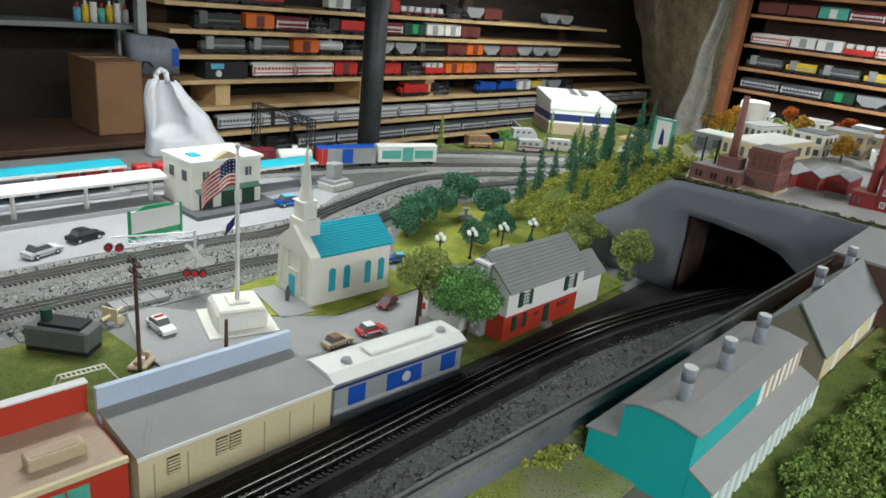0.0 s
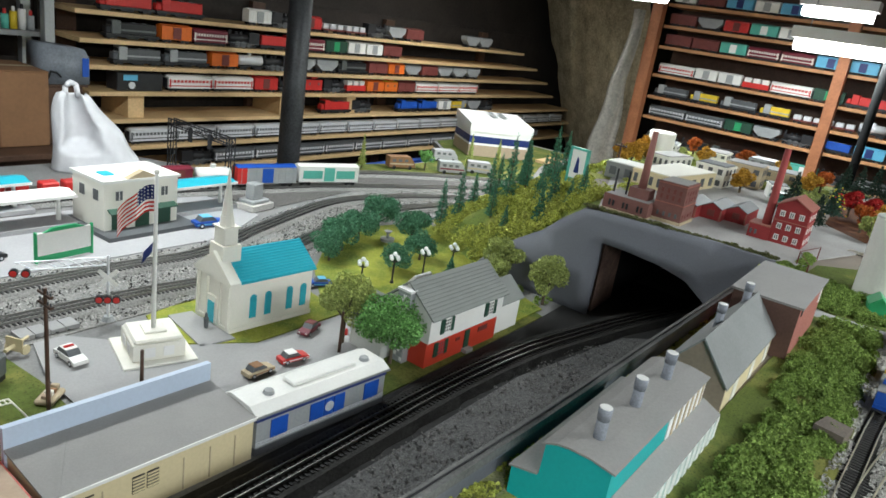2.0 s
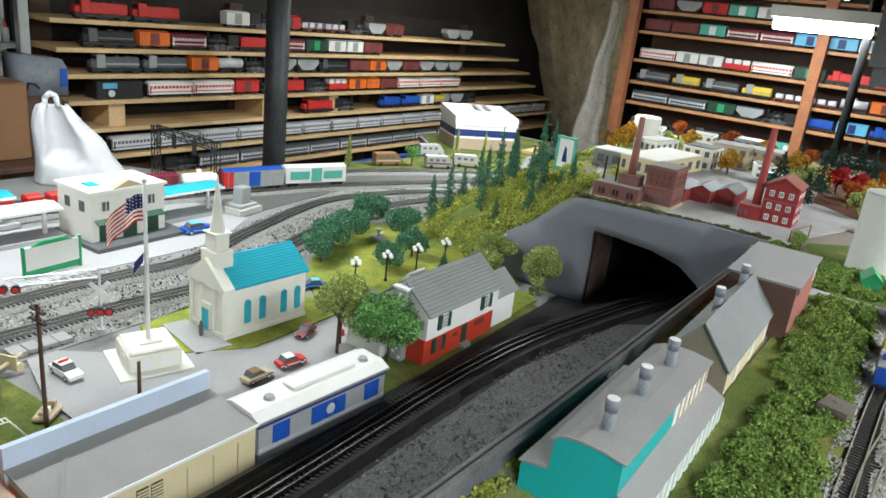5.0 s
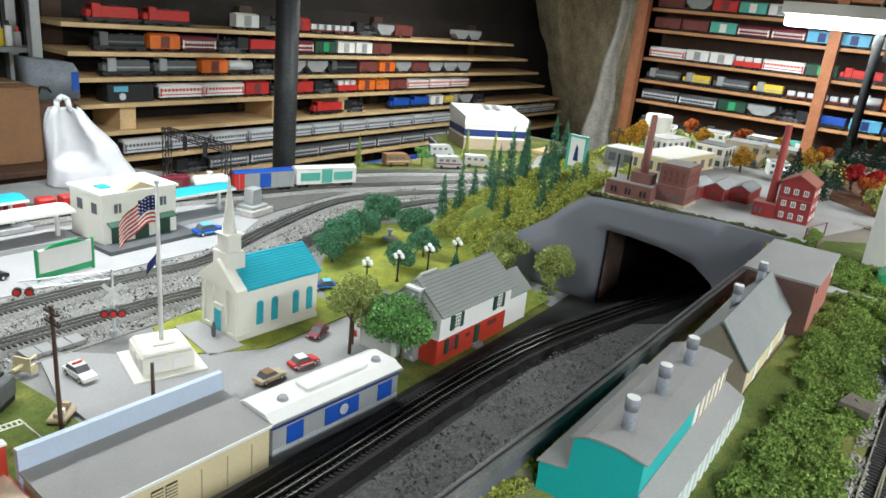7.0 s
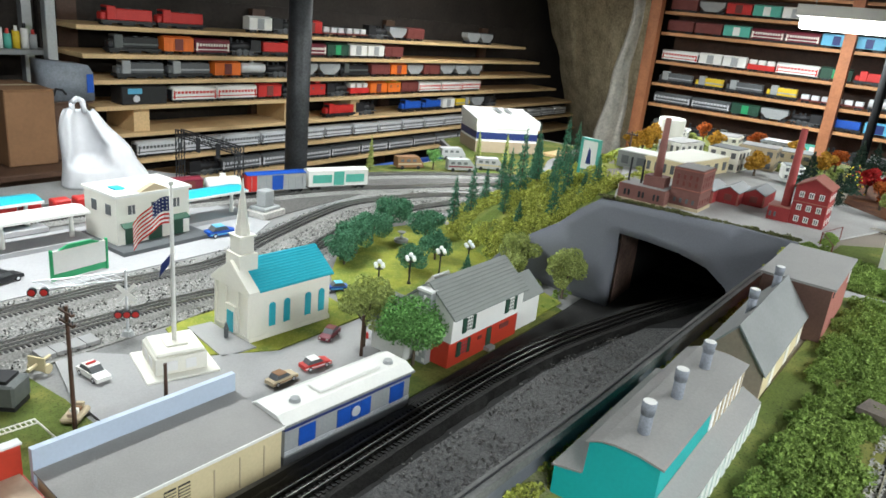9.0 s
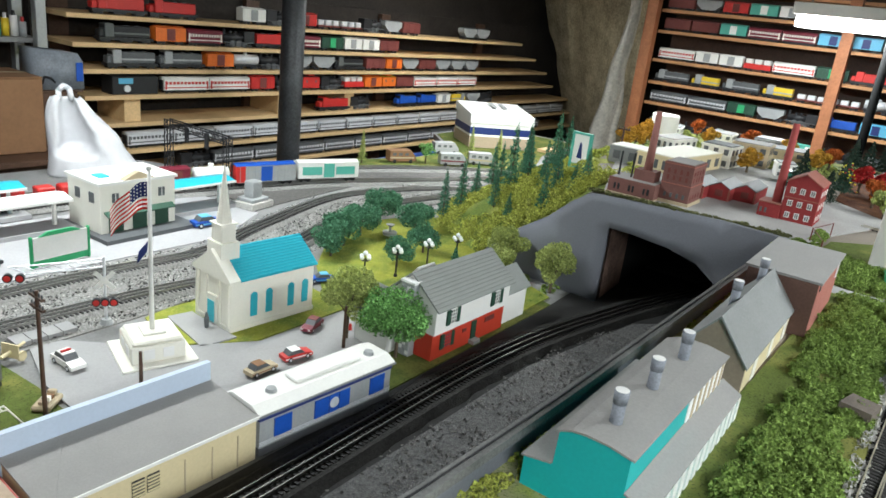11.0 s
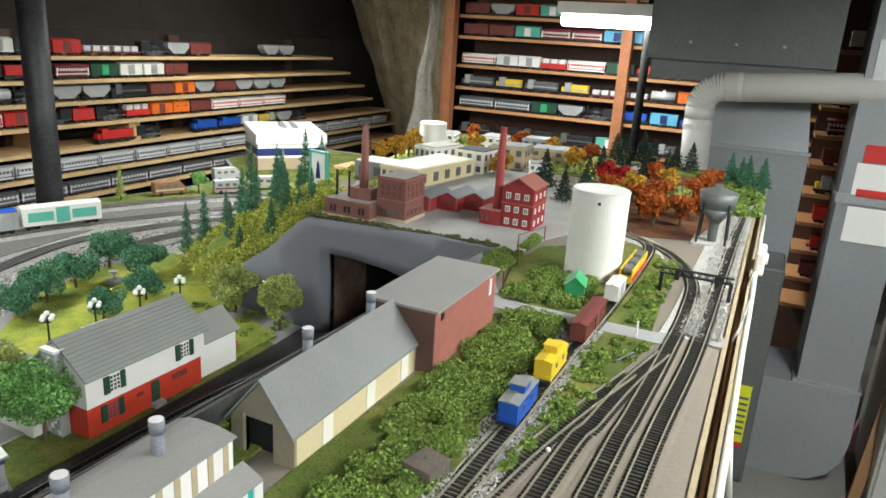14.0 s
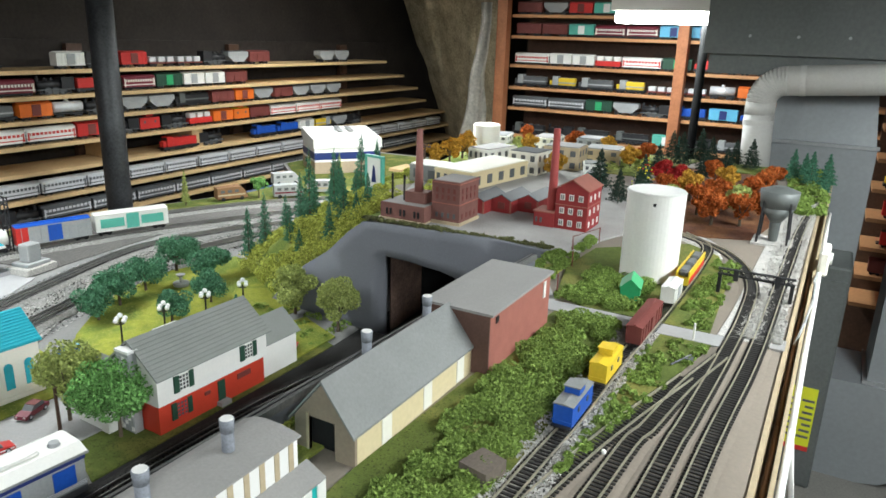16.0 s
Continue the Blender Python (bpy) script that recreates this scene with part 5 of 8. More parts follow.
# the added third and last lamps get a fixture too
for x, y, z, sx, sy, w in LAMPS:
    t = thing("tube_lamp", "lit ceiling tube fixture, one of the known and added ones", "lamp", "fluorescent fixtures")
    part("housing", slab(B(), [(x - sx / 2 - 0.02, y - sy / 2 - 0.02, z + 0.012), (x + sx / 2 + 0.02, y - sy / 2 - 0.02, z + 0.012), (x + sx / 2 + 0.02, y + sy / 2 + 0.02, z + 0.012), (x - sx / 2 - 0.02, y + sy / 2 + 0.02, z + 0.012)], (0, 0, 0.05)), M["paper"], t)
    for s in (-0.032, 0.032):
        a, b = ((x - sx / 2, y + s, z - 0.016), (x + sx / 2, y + s, z - 0.016)) if sx > sy else ((x + s, y - sy / 2, z - 0.016), (x + s, y + sy / 2, z - 0.016))
        part("tube", cy(B(), a, b, 0.026, 0.026, 12), M["tube"], t, "glowing white tube", True)
    for k in (-0.4, 0.4):
        q = (x + k * sx, y + k * sy) if sx > sy else (x, y + k * sy)
        part("chain", cy(B(), (*q, z + 0.06), (*q, 2.3), 0.003, 0.003, 6), M["steel"], t)

t = thing("white_duct_pipe", "white wrapped round duct with an elbow", "duct")
bend = [(3.44, 0.183 - 0.085 * (1 - math.cos(k * math.pi / 12)), 1.488 + 0.085 * math.sin(k * math.pi / 12)) for k in np.linspace(0, 6, 15)]
part("pipe", tube(B(), [(3.44, 0.170, 1.20), (3.44, 0.183, 1.44)] + bend + [(3.44, -0.9, 1.642), (3.44, -2.6, 1.77)], 0.056, 24), M["pipewhite"], t, "", True)
for p, q in (((3.44, 0.055, 1.576), (3.44, 0.035, 1.5775)), ((3.44, -0.44, 1.609), (3.44, -0.46, 1.6105)), ((3.44, 0.1825, 1.42), (3.44, 0.1818, 1.40)), ((3.44, -1.3, 1.672), (3.44, -1.325, 1.674))):
    part("seam", cy(B(), p, q, 0.0578, 0.0578, 24), M["pipewhite"], t)
part("riser", bx(B(), (3.40, 0.125, 0), (3.50, 0.225, 1.21)), M["galv"], t)

t = thing("grey_duct_cabinet", "tall grey sheet metal air duct with a folded face", "duct")
part("body", bx(B(), (3.52, -0.245, 0), (3.95, 0.14, 1.328)), M["galv"], t)
bm = slab(B(), [(3.525, -0.240, 1.341), (3.525, 0.135, 1.341), (3.60, 0.135, 1.66), (3.60, -0.20, 1.66)], (0.3, 0, 0))
part("hood", bm, M["galv"], t, "sloped sheet metal hood")
part("flange", bx(B(), (3.512, -0.252, 1.3285), (3.54, 0.147, 1.3405)), M["steel"], t)

t = thing("furnace_plenum", "charcoal furnace plenum box with a riveted access panel", "plenum")
part("box", bx(B(), (3.42, -0.27, 1.665), (4.2, 0.42, 2.3)), M["charcoal"], t)
part("lower_box", bx(B(), (3.44, -0.27, 1.59), (4.2, 0.40, 1.664)), M["charcoal"], t)
p = part("access_panel", bx(B(), (3.412, -0.10, 1.72), (3.42, 0.27, 2.02)), M["charcoal"], t)
for y in (-0.085, 0.085, 0.255):
    for z in (1.735, 2.005):
        part("screw", cy(B(), (3.409, y, z), (3.413, y, z), 0.006, 0.006, 8), M["steel"], p)
part("yellow_label", bx(B(), (3.409, 0.10, 1.905), (3.412, 0.225, 1.962)), M["label"], t, "yellow paper label")

t = thing("return_duct", "tall grey return air duct with a rounded boot", "duct")
part("shaft", bx(B(), (3.40, -0.585, 0.42), (3.72, -0.365, 2.3)), M["galv"], t)
bm = B()
pts = [(3.38, -0.235, 0.0), (3.38, -0.235, 0.43), (3.38, -0.595, 0.43), (3.38, -0.60, 0.22), (3.38, -0.585, 0.13), (3.38, -0.545, 0.06), (3.38, -0.48, 0.015), (3.38, -0.40, 0.0)]
slab(bm, pts, (0.36, 0, 0))
part("boot", bm, M["galv"], t, "rounded grey boot")
part("collar", bx(B(), (3.39, -0.60, 0.431), (3.73, -0.35, 0.445)), M["steel"], t)
part("collar", bx(B(), (3.392, -0.592, 1.185), (3.73, -0.358, 1.222)), M["steel"], t)
for z0, z1 in ((1.22, 1.34), (1.04, 1.175)):
    part("paper_note", bx(B(), (3.394, -0.565, z0), (3.40, -0.405, z1)), M["paper"], t, "white paper note")
part("red_note", bx(B(), (3.393, -0.555, 1.245 + 0.10), (3.40, -0.42, 1.41)), M["red"], t)
part("red_note", bx(B(), (3.392, -0.555, 1.215), (3.3938, -0.42, 1.245)), M["red"], t)
part("white_box_note", bx(B(), (3.394, -0.55, 1.62), (3.40, -0.39, 1.78)), M["steel"], t)

t = thing("furnace_cabinet", "dark grey-green furnace cabinet with yellow warning labels", "furnace")
part("body", soften(bx(B(), (3.22, -0.235, 0), (3.50, 0.12, 0.93)), 0.008), M["charcoal"], t)
part("door", bx(B(), (3.212, -0.225, 0.02), (3.22, -0.03, 0.88)), M["charcoal"], t)
for y0, y1 in ((-0.205, -0.15), (-0.135, -0.075)):
    w = part("warning_label", bx(B(), (3.208, y0, 0.19), (3.212, y1, 0.44)), M["label"], t, "yellow warning label")
    for k in range(7):
        part("text_bar", bx(B(), (3.2065, y0 + 0.006, 0.225 + 0.026 * k), (3.208, y1 - 0.006 - 0.006 * (k % 3), 0.235 + 0.026 * k)), M["charcoal"], w)
    part("label_foot", bx(B(), (3.2065, y0, 0.17), (3.212, y1, 0.19)), M["red"], w)

t = thing("filing_cabinet", "putty coloured steel two-drawer filing cabinet", "filing cabinet")
part("body", soften(bx(B(), (3.275, -1.06, 0), (3.85, -0.685, 0.725)), 0.006), M["fileputty"], t)
for z0, z1 in ((0.06, 0.365), (0.385, 0.69)):
    d = part("drawer", soften(bx(B(), (3.258, -1.05, z0), (3.277, -0.695, z1)), 0.004), M["fileputty"], t)
    part("handle", bx(B(), (3.252, -0.93, (z0 + z1) / 2 - 0.02), (3.259, -0.82, (z0 + z1) / 2 + 0.02)), M["black"], d, "black recessed pull")
    part("label_holder", bx(B(), (3.253, -0.925, (z0 + z1) / 2 + 0.045), (3.2585, -0.83, (z0 + z1) / 2 + 0.075)), M["tan"], d)
one("grey_bin", soften(slab(B(), [(3.33, -0.99, 0.726), (3.33, -0.80, 0.726), (3.55, -0.80, 0.726), (3.55, -0.99, 0.726)], (0.01, 0, 0.25)), 0.01), M["darkgrey"], "dark grey plastic bin on the filing cabinet", "bin")
t = thing("clutter_pile", "small heap of green and tan parts on the cabinet", "clutter")
for i in range(14):
    r = 0.018 + 0.012 * ((i * 7) % 5) / 5
    part("lump", ball(B(), (3.31 + 0.03 * (i % 3), -0.70 - 0.008 * i, 0.726 + r * 0.8), r, 1, (1, 1.2, 0.8)), M[("green", "tan", "oxide", "darkgreen")[i % 4]], t)
one("foam_sheet", slab(B(), [(3.76, -0.64, 0.0), (3.72, -1.9, 0.0), (4.0, -1.9, 1.65), (4.02, -1.10, 1.52)], (0.05, 0, 0)), M["pink"], "pink foam board leaning against the wall", "foam board")
one("lumber_board", slab(B(), [(3.30, -0.625, 0.0), (3.30, -0.665, 0.0), (3.72, -0.84, 1.35), (3.72, -0.80, 1.35)], (0.02, 0, 0)), M["brownbox"], "narrow brown board leaning by the cabinet", "board")
one("wood_plank", bx(B(), (2.3, -0.72, 0.001), (3.15, -0.60, 0.03)), M["brownbox"], "tan wooden plank lying on the floor", "plank")
one("cardboard_box", bx(B(), (2.2, -1.35, 0.0), (2.75, -0.85, 0.30)), M["brownbox"], "brown cardboard box on the floor", "box")


# ---- model trains ----
def truck(parent, x, k, z0=0.0):
    bm = B()
    for s in (-1, 1):
        bx(bm, (x - 0.022 * k, s * 0.017 * k - 0.003 * k, z0 + 0.005 * k), (x + 0.022 * k, s * 0.017 * k + 0.003 * k, z0 + 0.013 * k))
        for q in (-0.014, 0.014):
            cy(bm, (x + q * k, s * 0.012 * k, z0 + 0.009 * k), (x + q * k, s * 0.0165 * k, z0 + 0.009 * k), 0.009 * k, 0.009 * k, 10)
    bx(bm, (x - 0.006 * k, -0.018 * k, z0 + 0.007 * k), (x + 0.006 * k, 0.018 * k, z0 + 0.014 * k))
    part("truck", bm, M["black"], parent)


def arc_roof(L, w, z0, h, n=8):
    pts = [(-L / 2, w * math.cos(math.pi * i / n), z0 + h * math.sin(math.pi * i / n)) for i in range(n + 1)]
    return slab(B(), pts, (L, 0, 0))


def model_car(kind, L, c1, c2, label, group, k=1.0, at=None):
    """A model railway car standing along x, wheels at z = 0."""
    t = thing({"pass": "model_coach", "box": "model_boxcar", "tank": "model_tank_car", "loco": "model_locomotive", "hop": "model_hopper", "cab": "model_caboose", "steam": "model_steam_engine", "flat": "model_flatcar", "gon": "model_gondola"}[kind], label, "model train", group, at=at)
    w, z0 = 0.027 * k, 0.016 * k
    for s in (-1, 1):
        truck(t, s * (L / 2 - 0.032 * k), k)
    if kind == "pass":
        part("body", bx(B(), (-L / 2, -w, z0), (L / 2, w, z0 + 0.052 * k)), c1, t)
        part("roof", arc_roof(L, w, z0 + 0.052 * k, 0.013 * k), c1, t, "", True)
        b = part("window_band", bx(B(), (-L / 2 + 0.014 * k, -w - 0.0006, z0 + 0.028 * k), (L / 2 - 0.014 * k, w + 0.0006, z0 + 0.041 * k)), c2, t)
        bm = B()
        n = 11
        for i in range(n):
            x = -L / 2 + 0.022 * k + (L - 0.044 * k) * i / (n - 1)
            bx(bm, (x - 0.0025 * k, -w - 0.0011, z0 + 0.027 * k), (x + 0.0025 * k, w + 0.0011, z0 + 0.042 * k))
        part("pillar", bm, c1, b)["kind"] = "stuff"
        part("underframe", bx(B(), (-L / 4, -w * 0.7, 0.006 * k), (L / 4, w * 0.7, z0)), M["black"], t)
        for s in (-1, 1):
            part("vestibule", bx(B(), (s * L / 2, -w * 0.6, z0 + 0.002 * k), (s * (L / 2 + 0.005 * k), w * 0.6, z0 + 0.048 * k)), M["black"], t)
            part("end_door", bx(B(), (s * (L / 2 - 0.008 * k) - 0.004 * k, -w - 0.0008, z0 + 0.004 * k), (s * (L / 2 - 0.008 * k) + 0.004 * k, w + 0.0008, z0 + 0.044 * k)), c2, t)
        part("side_stripe", bx(B(), (-L / 2, -w - 0.0005, z0 + 0.010 * k), (L / 2, w + 0.0005, z0 + 0.015 * k)), c2, t)
    elif kind in ("box", "cab"):
        part("body", bx(B(), (-L / 2, -w, z0), (L / 2, w, z0 + 0.062 * k)), c1, t)
        part("roof", slab(B(), [(-L / 2 - 0.001, -w - 0.001, z0 + 0.062 * k), (-L / 2 - 0.001, w + 0.001, z0 + 0.062 * k), (-L / 2 - 0.001, 0, z0 + 0.068 * k)], (L + 0.002, 0, 0)), c1 if kind == "box" else c2, t)
        if kind == "box":
            part("door", bx(B(), (-0.022 * k, -w - 0.0018, z0 + 0.004 * k), (0.022 * k, w + 0.0018, z0 + 0.058 * k)), c2, t)
            bm = B()
            for i in range(8):
                x = -L / 2 + L * (i + 0.5) / 8
                bx(bm, (x - 0.0008, -w - 0.001, z0 + 0.002), (x + 0.0008, w + 0.001, z0 + 0.06 * k))
            part("ribbing", bm, c1, t)["kind"] = "stuff"
            part("roofwalk", bx(B(), (-L / 2, -0.005 * k, z0 + 0.0675 * k), (L / 2, 0.005 * k, z0 + 0.0695 * k)), c1, t)
        else:
            part("cupola", bx(B(), (-0.02 * k, -w * 0.8, z0 + 0.066 * k), (0.025 * k, w * 0.8, z0 + 0.086 * k)), c1, t)
            part("cupola_roof", bx(B(), (-0.024 * k, -w * 0.9, z0 + 0.086 * k), (0.029 * k, w * 0.9, z0 + 0.089 * k)), c2, t)
            for s in (-1, 1):
                part("window", bx(B(), (s * 0.035 * k - 0.006 * k, -w - 0.001, z0 + 0.03 * k), (s * 0.035 * k + 0.006 * k, w + 0.001, z0 + 0.044 * k)), M["darkgrey"], t)
                part("platform", bx(B(), (s * L / 2 - 0.0 * k, -w, z0), (s * (L / 2 + 0.014 * k), w, z0 + 0.004 * k)), M["black"], t)
                part("end_rail", bx(B(), (s * (L / 2 + 0.012 * k), -w, z0 + 0.02 * k), (s * (L / 2 + 0.014 * k), w, z0 + 0.023 * k)), c1, t)
    elif kind == "tank":
        part("tank", cy(B(), (-L / 2 + 0.006, 0, z0 + 0.034 * k), (L / 2 - 0.006, 0, z0 + 0.034 * k), 0.027 * k, 0.027 * k, 20), c1, t, "", True)
        part("dome", cy(B(), (0, 0, z0 + 0.058 * k), (0, 0, z0 + 0.072 * k), 0.011 * k, 0.010 * k, 14), c1, t)
        part("frame", bx(B(), (-L / 2, -w * 0.8, z0), (L / 2, w * 0.8, z0 + 0.006 * k)), c2, t)
    elif kind == "hop":
        part("body", slab(B(), [(-L / 2, -w, z0 + 0.062 * k), (L / 2, -w, z0 + 0.062 * k), (L / 2, -w, z0 + 0.035 * k), (L / 4, -w, z0), (-L / 4, -w, z0), (-L / 2, -w, z0 + 0.035 * k)], (0, 2 * w, 0)), c1, t)
        part("load", arc_roof(L - 0.01, w * 0.9, z0 + 0.0622 * k, 0.006 * k), c2, t)
        bm = B()
        for i in range(9):
            x = -L / 2 + L * (i + 0.5) / 9
            bx(bm, (x - 0.0012, -w - 0.0015, z0 + 0.036 * k), (x + 0.0012, w + 0.0015, z0 + 0.062 * k))
        part("ribbing", bm, c1, t)["kind"] = "stuff"
        part("frame", bx(B(), (-L / 2, -w * 0.5, z0 - 0.002), (L / 2, w * 0.5, z0 + 0.006 * k)), M["black"], t)
    elif kind == "loco":
        part("frame", bx(B(), (-L / 2, -w, z0 - 0.004 * k), (L / 2, w, z0 + 0.008 * k)), M["black"], t)
        part("hood", soften(bx(B(), (-L / 2 + 0.012, -w * 0.8, z0 + 0.008 * k), (L / 2 - 0.07 * k, w * 0.8, z0 + 0.058 * k)), 0.003), c1, t)
        part("cab", soften(bx(B(), (L / 2 - 0.07 * k, -w, z0 + 0.008 * k), (L / 2 - 0.028 * k, w, z0 + 0.068 * k)), 0.003), c2, t)
        part("nose", soften(bx(B(), (L / 2 - 0.028 * k, -w * 0.7, z0 + 0.008 * k), (L / 2 - 0.004 * k, w * 0.7, z0 + 0.040 * k)), 0.004), c1, t)
        part("windshield", bx(B(), (L / 2 - 0.0285 * k, -w * 0.85, z0 + 0.046 * k), (L / 2 - 0.0272 * k, w * 0.85, z0 + 0.060 * k)), M["black"], t)
        part("stripe", bx(B(), (-L / 2 + 0.012, -w * 0.8 - 0.001, z0 + 0.022 * k), (L / 2 - 0.07 * k, w * 0.8 + 0.001, z0 + 0.030 * k)), c2, t)
        for x in (-0.25, -0.05):
            part("roof_fan", cy(B(), (x * L, 0, z0 + 0.058 * k), (x * L, 0, z0 + 0.062 * k), 0.012 * k, 0.011 * k, 14), M["darkgrey"], t)
        part("fuel_tank", bx(B(), (-min(0.03, L * 0.12), -w * 0.8, 0.004 * k), (min(0.03, L * 0.12), w * 0.8, z0)), M["black"], t)
    elif kind == "steam":
        part("boiler", cy(B(), (-L * 0.15, 0, 0.046 * k), (L / 2 - 0.01, 0, 0.046 * k), 0.023 * k, 0.021 * k, 20), c1, t, "", True)
        part("cab", bx(B(), (-L / 2, -w, z0 + 0.01 * k), (-L * 0.15, w, 0.082 * k)), c1, t)
        part("running_board", bx(B(), (-L / 2, -w, z0 + 0.006 * k), (L / 2, w, z0 + 0.011 * k)), c2, t)
        for x, h in ((0.42, 0.09), (0.2, 0.08), (0.05, 0.08)):
            part("dome", cy(B(), (x * L, 0, 0.06 * k), (x * L, 0, h * k), 0.009 * k, 0.008 * k, 12), c1, t)
        for x in (-0.2, 0.0, 0.2):
            for s in (-1, 1):
                part("driving_wheel", cy(B(), (x * L, s * 0.015 * k, 0.018 * k), (x * L, s * 0.019 * k, 0.018 * k), 0.018 * k, 0.018 * k, 16), M["darkgrey"], t)
        part("side_rods", bx(B(), (-0.24 * L, -0.016 * k, 0.014 * k), (0.24 * L, 0.016 * k, 0.022 * k)), M["darkgrey"], t)
    elif kind in ("flat", "gon"):
        part("deck", bx(B(), (-L / 2, -w, z0), (L / 2, w, z0 + (0.008 if kind == "flat" else 0.032) * k)), c1, t)
        zz = z0 + (0.008 if kind == "flat" else 0.032) * k
        for i in range(3):
            x = -L / 3 + L / 3 * i
            part("load", soften(bx(B(), (x - L * 0.13, -w * 0.8, zz), (x + L * 0.13, w * 0.8, zz + 0.030 * k)), 0.004), c2, t)
    return t


PROTO = {}


def stock(key, spec, group, at):
    """The first of a kind is built, the next ones are copies."""
    if key + group not in PROTO:
        kind, L, a, b, label = spec
        PROTO[key + group] = model_car(kind, L, M[a], M[b], label, group)
        PROTO[key + group].matrix_basis = at
        return PROTO[key + group]
    return copy_thing(PROTO[key + group], at)


CARS = {
    "silver": ("pass", 0.235, "silver", "darkgrey", "silver streamlined model coach with a window band"),
    "steel": ("pass", 0.26, "darkgrey", "silver", "dark model coach with a silver window band"),
    "blue": ("pass", 0.26, "blue", "silver", "blue model coach with silver windows"),
    "amtk": ("pass", 0.25, "white", "red", "white model coach with a red stripe"),
    "orangebox": ("box", 0.16, "orange", "oxide", "orange model boxcar on a shelf"),
    "redbox": ("box", 0.16, "red", "oxide", "red model boxcar on a shelf"),
    "oxbox": ("box", 0.18, "oxide", "oxide", "oxide red model boxcar"),
    "maroon": ("pass", 0.20, "maroon", "cream", "maroon model coach with cream windows"),
    "white": ("box", 0.15, "white", "grey", "white model boxcar on a shelf"),
    "seabox": ("box", 0.17, "seafoam", "white", "sea green model boxcar"),
    "skybox": ("box", 0.17, "skyblue", "navy", "sky blue model boxcar"),
    "bluel": ("loco", 0.22, "blue", "blue", "blue model diesel locomotive"),
    "yell": ("loco", 0.20, "yellow", "grey", "yellow and grey model diesel locomotive"),
    "redl": ("loco", 0.26, "red", "red", "long red model diesel locomotive"),
    "blackl": ("loco", 0.26, "black", "charcoal", "long black model diesel locomotive"),
    "grayl": ("loco", 0.25, "darkgrey", "grey", "dark grey model diesel locomotive"),
    "steam": ("steam", 0.19, "black", "darkgrey", "black model steam engine"),
    "tank": ("tank", 0.16, "silver", "black", "silver model tank car"),
    "hop": ("hop", 0.17, "grey", "darkgrey", "grey model hopper car"),
    "flat": ("flat", 0.18, "oxide", "silver", "model flatcar with silver loads"),
    "gon": ("gon", 0.17, "red", "white", "red model gondola with white loads"),
    "caboo": ("cab", 0.13, "red", "black", "red model caboose with a black roof"),
    "ycab": ("cab", 0.13, "orange", "yellow", "orange model caboose on a shelf"),
    "green": ("box", 0.18, "darkgreen", "green", "dark green model boxcar"),
}

# long display rack on the north wall
t = thing("train_rack", "long pine display shelves full of model trains", "shelf", "display shelves")
LEFT = [1.485, 1.365, 1.252, 1.135, 1.008, 0.878, 0.750]
ENDS = [5.35, 5.62, 5.85, 6.0, 6.4, 6.55, 6.6]
for i, (z, e) in enumerate(zip(LEFT, ENDS)):
    part("shelf_board", bx(B(), (1.60 + 0.02 * i, 3.24, z - 0.019), (e, 3.52, z)), M["pine"], t, "bare pine shelf board")
for x in (1.66, 2.75, 3.9, 5.1):
    part("upright", bx(B(), (x, 3.525, 0), (x + 0.09, 3.56, 1.60)), M["darkwood"], t)
for x in (1.86, 2.78, 3.32):
    part("bracket_block", bx(B(), (x, 3.27, LEFT[4] + 0.0005), (x + 0.08, 3.51, LEFT[3] - 0.0195)), M["pine"], t)
part("back_panel", bx(B(), (1.6, 3.57, 0.6), (6.0, 3.60, 1.62)), M["darkwall"], t)
rows = [
    ["redl", "redl", None, "white", "steam", "redbox", "flat", "flat", "steam", "hop", "oxbox", None, None, "hop", "hop"],
    ["blackl", "orangebox", "maroon", "steam", "redl", "maroon", "green", "white", "white", "oxbox"],
    ["grayl", "grayl", "orangebox", "tank", "steam", "hop", "hop", "blackl", "oxbox", "orangebox", "hop", "oxbox", "hop", "hop", "hop"],
    [None, "amtk", "amtk", "redbox", "steam", "caboo", "steam", "gon", "orangebox", "ycab", "oxbox", "amtk", "amtk", "amtk"],
    [None, None, None, None, None, "redl", "steam", None, "bluel", "bluel", "white", "yell", "hop", "steam"],
    ["silver"] * 19,
    [None, "steam", "steel", "steel", "steel", "steel", "steel", "steel", "steel", "steel", "steel", "steel", "steel", "steel", "steel"],
]
rnd = random.Random(4)
for i, row in enumerate(rows):
    x = 1.72 + 0.03 * i
    for key in row:
        L = CARS[key][1] if key else 0.24
        if key and x + L < ENDS[i]:
            stock(key, CARS[key], "model trains on the long rack", pose(x + L / 2, 3.285 + 0.006 * rnd.random(), LEFT[i] + 0.0005, 0, 0, 180 if rnd.random() < 0.4 else 0))
        x += L + 0.012
x = 2.25
for k in range(9):
    stock("blue", CARS["blue"], "blue coaches under the rack", pose(x + 0.13, 3.06, 0.651))
    x += 0.275
one("low_ledge", bx(B(), (1.7, 2.95, 0.631), (5.2, 3.235, 0.650)), M["pine"], "bare pine ledge below the rack", "shelf", kind="structure")
one("ledge_base", bx(B(), (1.75, 3.15, 0), (5.2, 3.23, 0.631)), M["darkwood"], "dark panel under the ledge", "panel", kind="structure")
t = thing("clock_radio", "black radio with a small blue display", "radio")
part("case", soften(bx(B(), (1.80, 3.26, LEFT[3] + 0.0005), (2.03, 3.36, LEFT[3] + 0.085)), 0.004), M["black"], t)
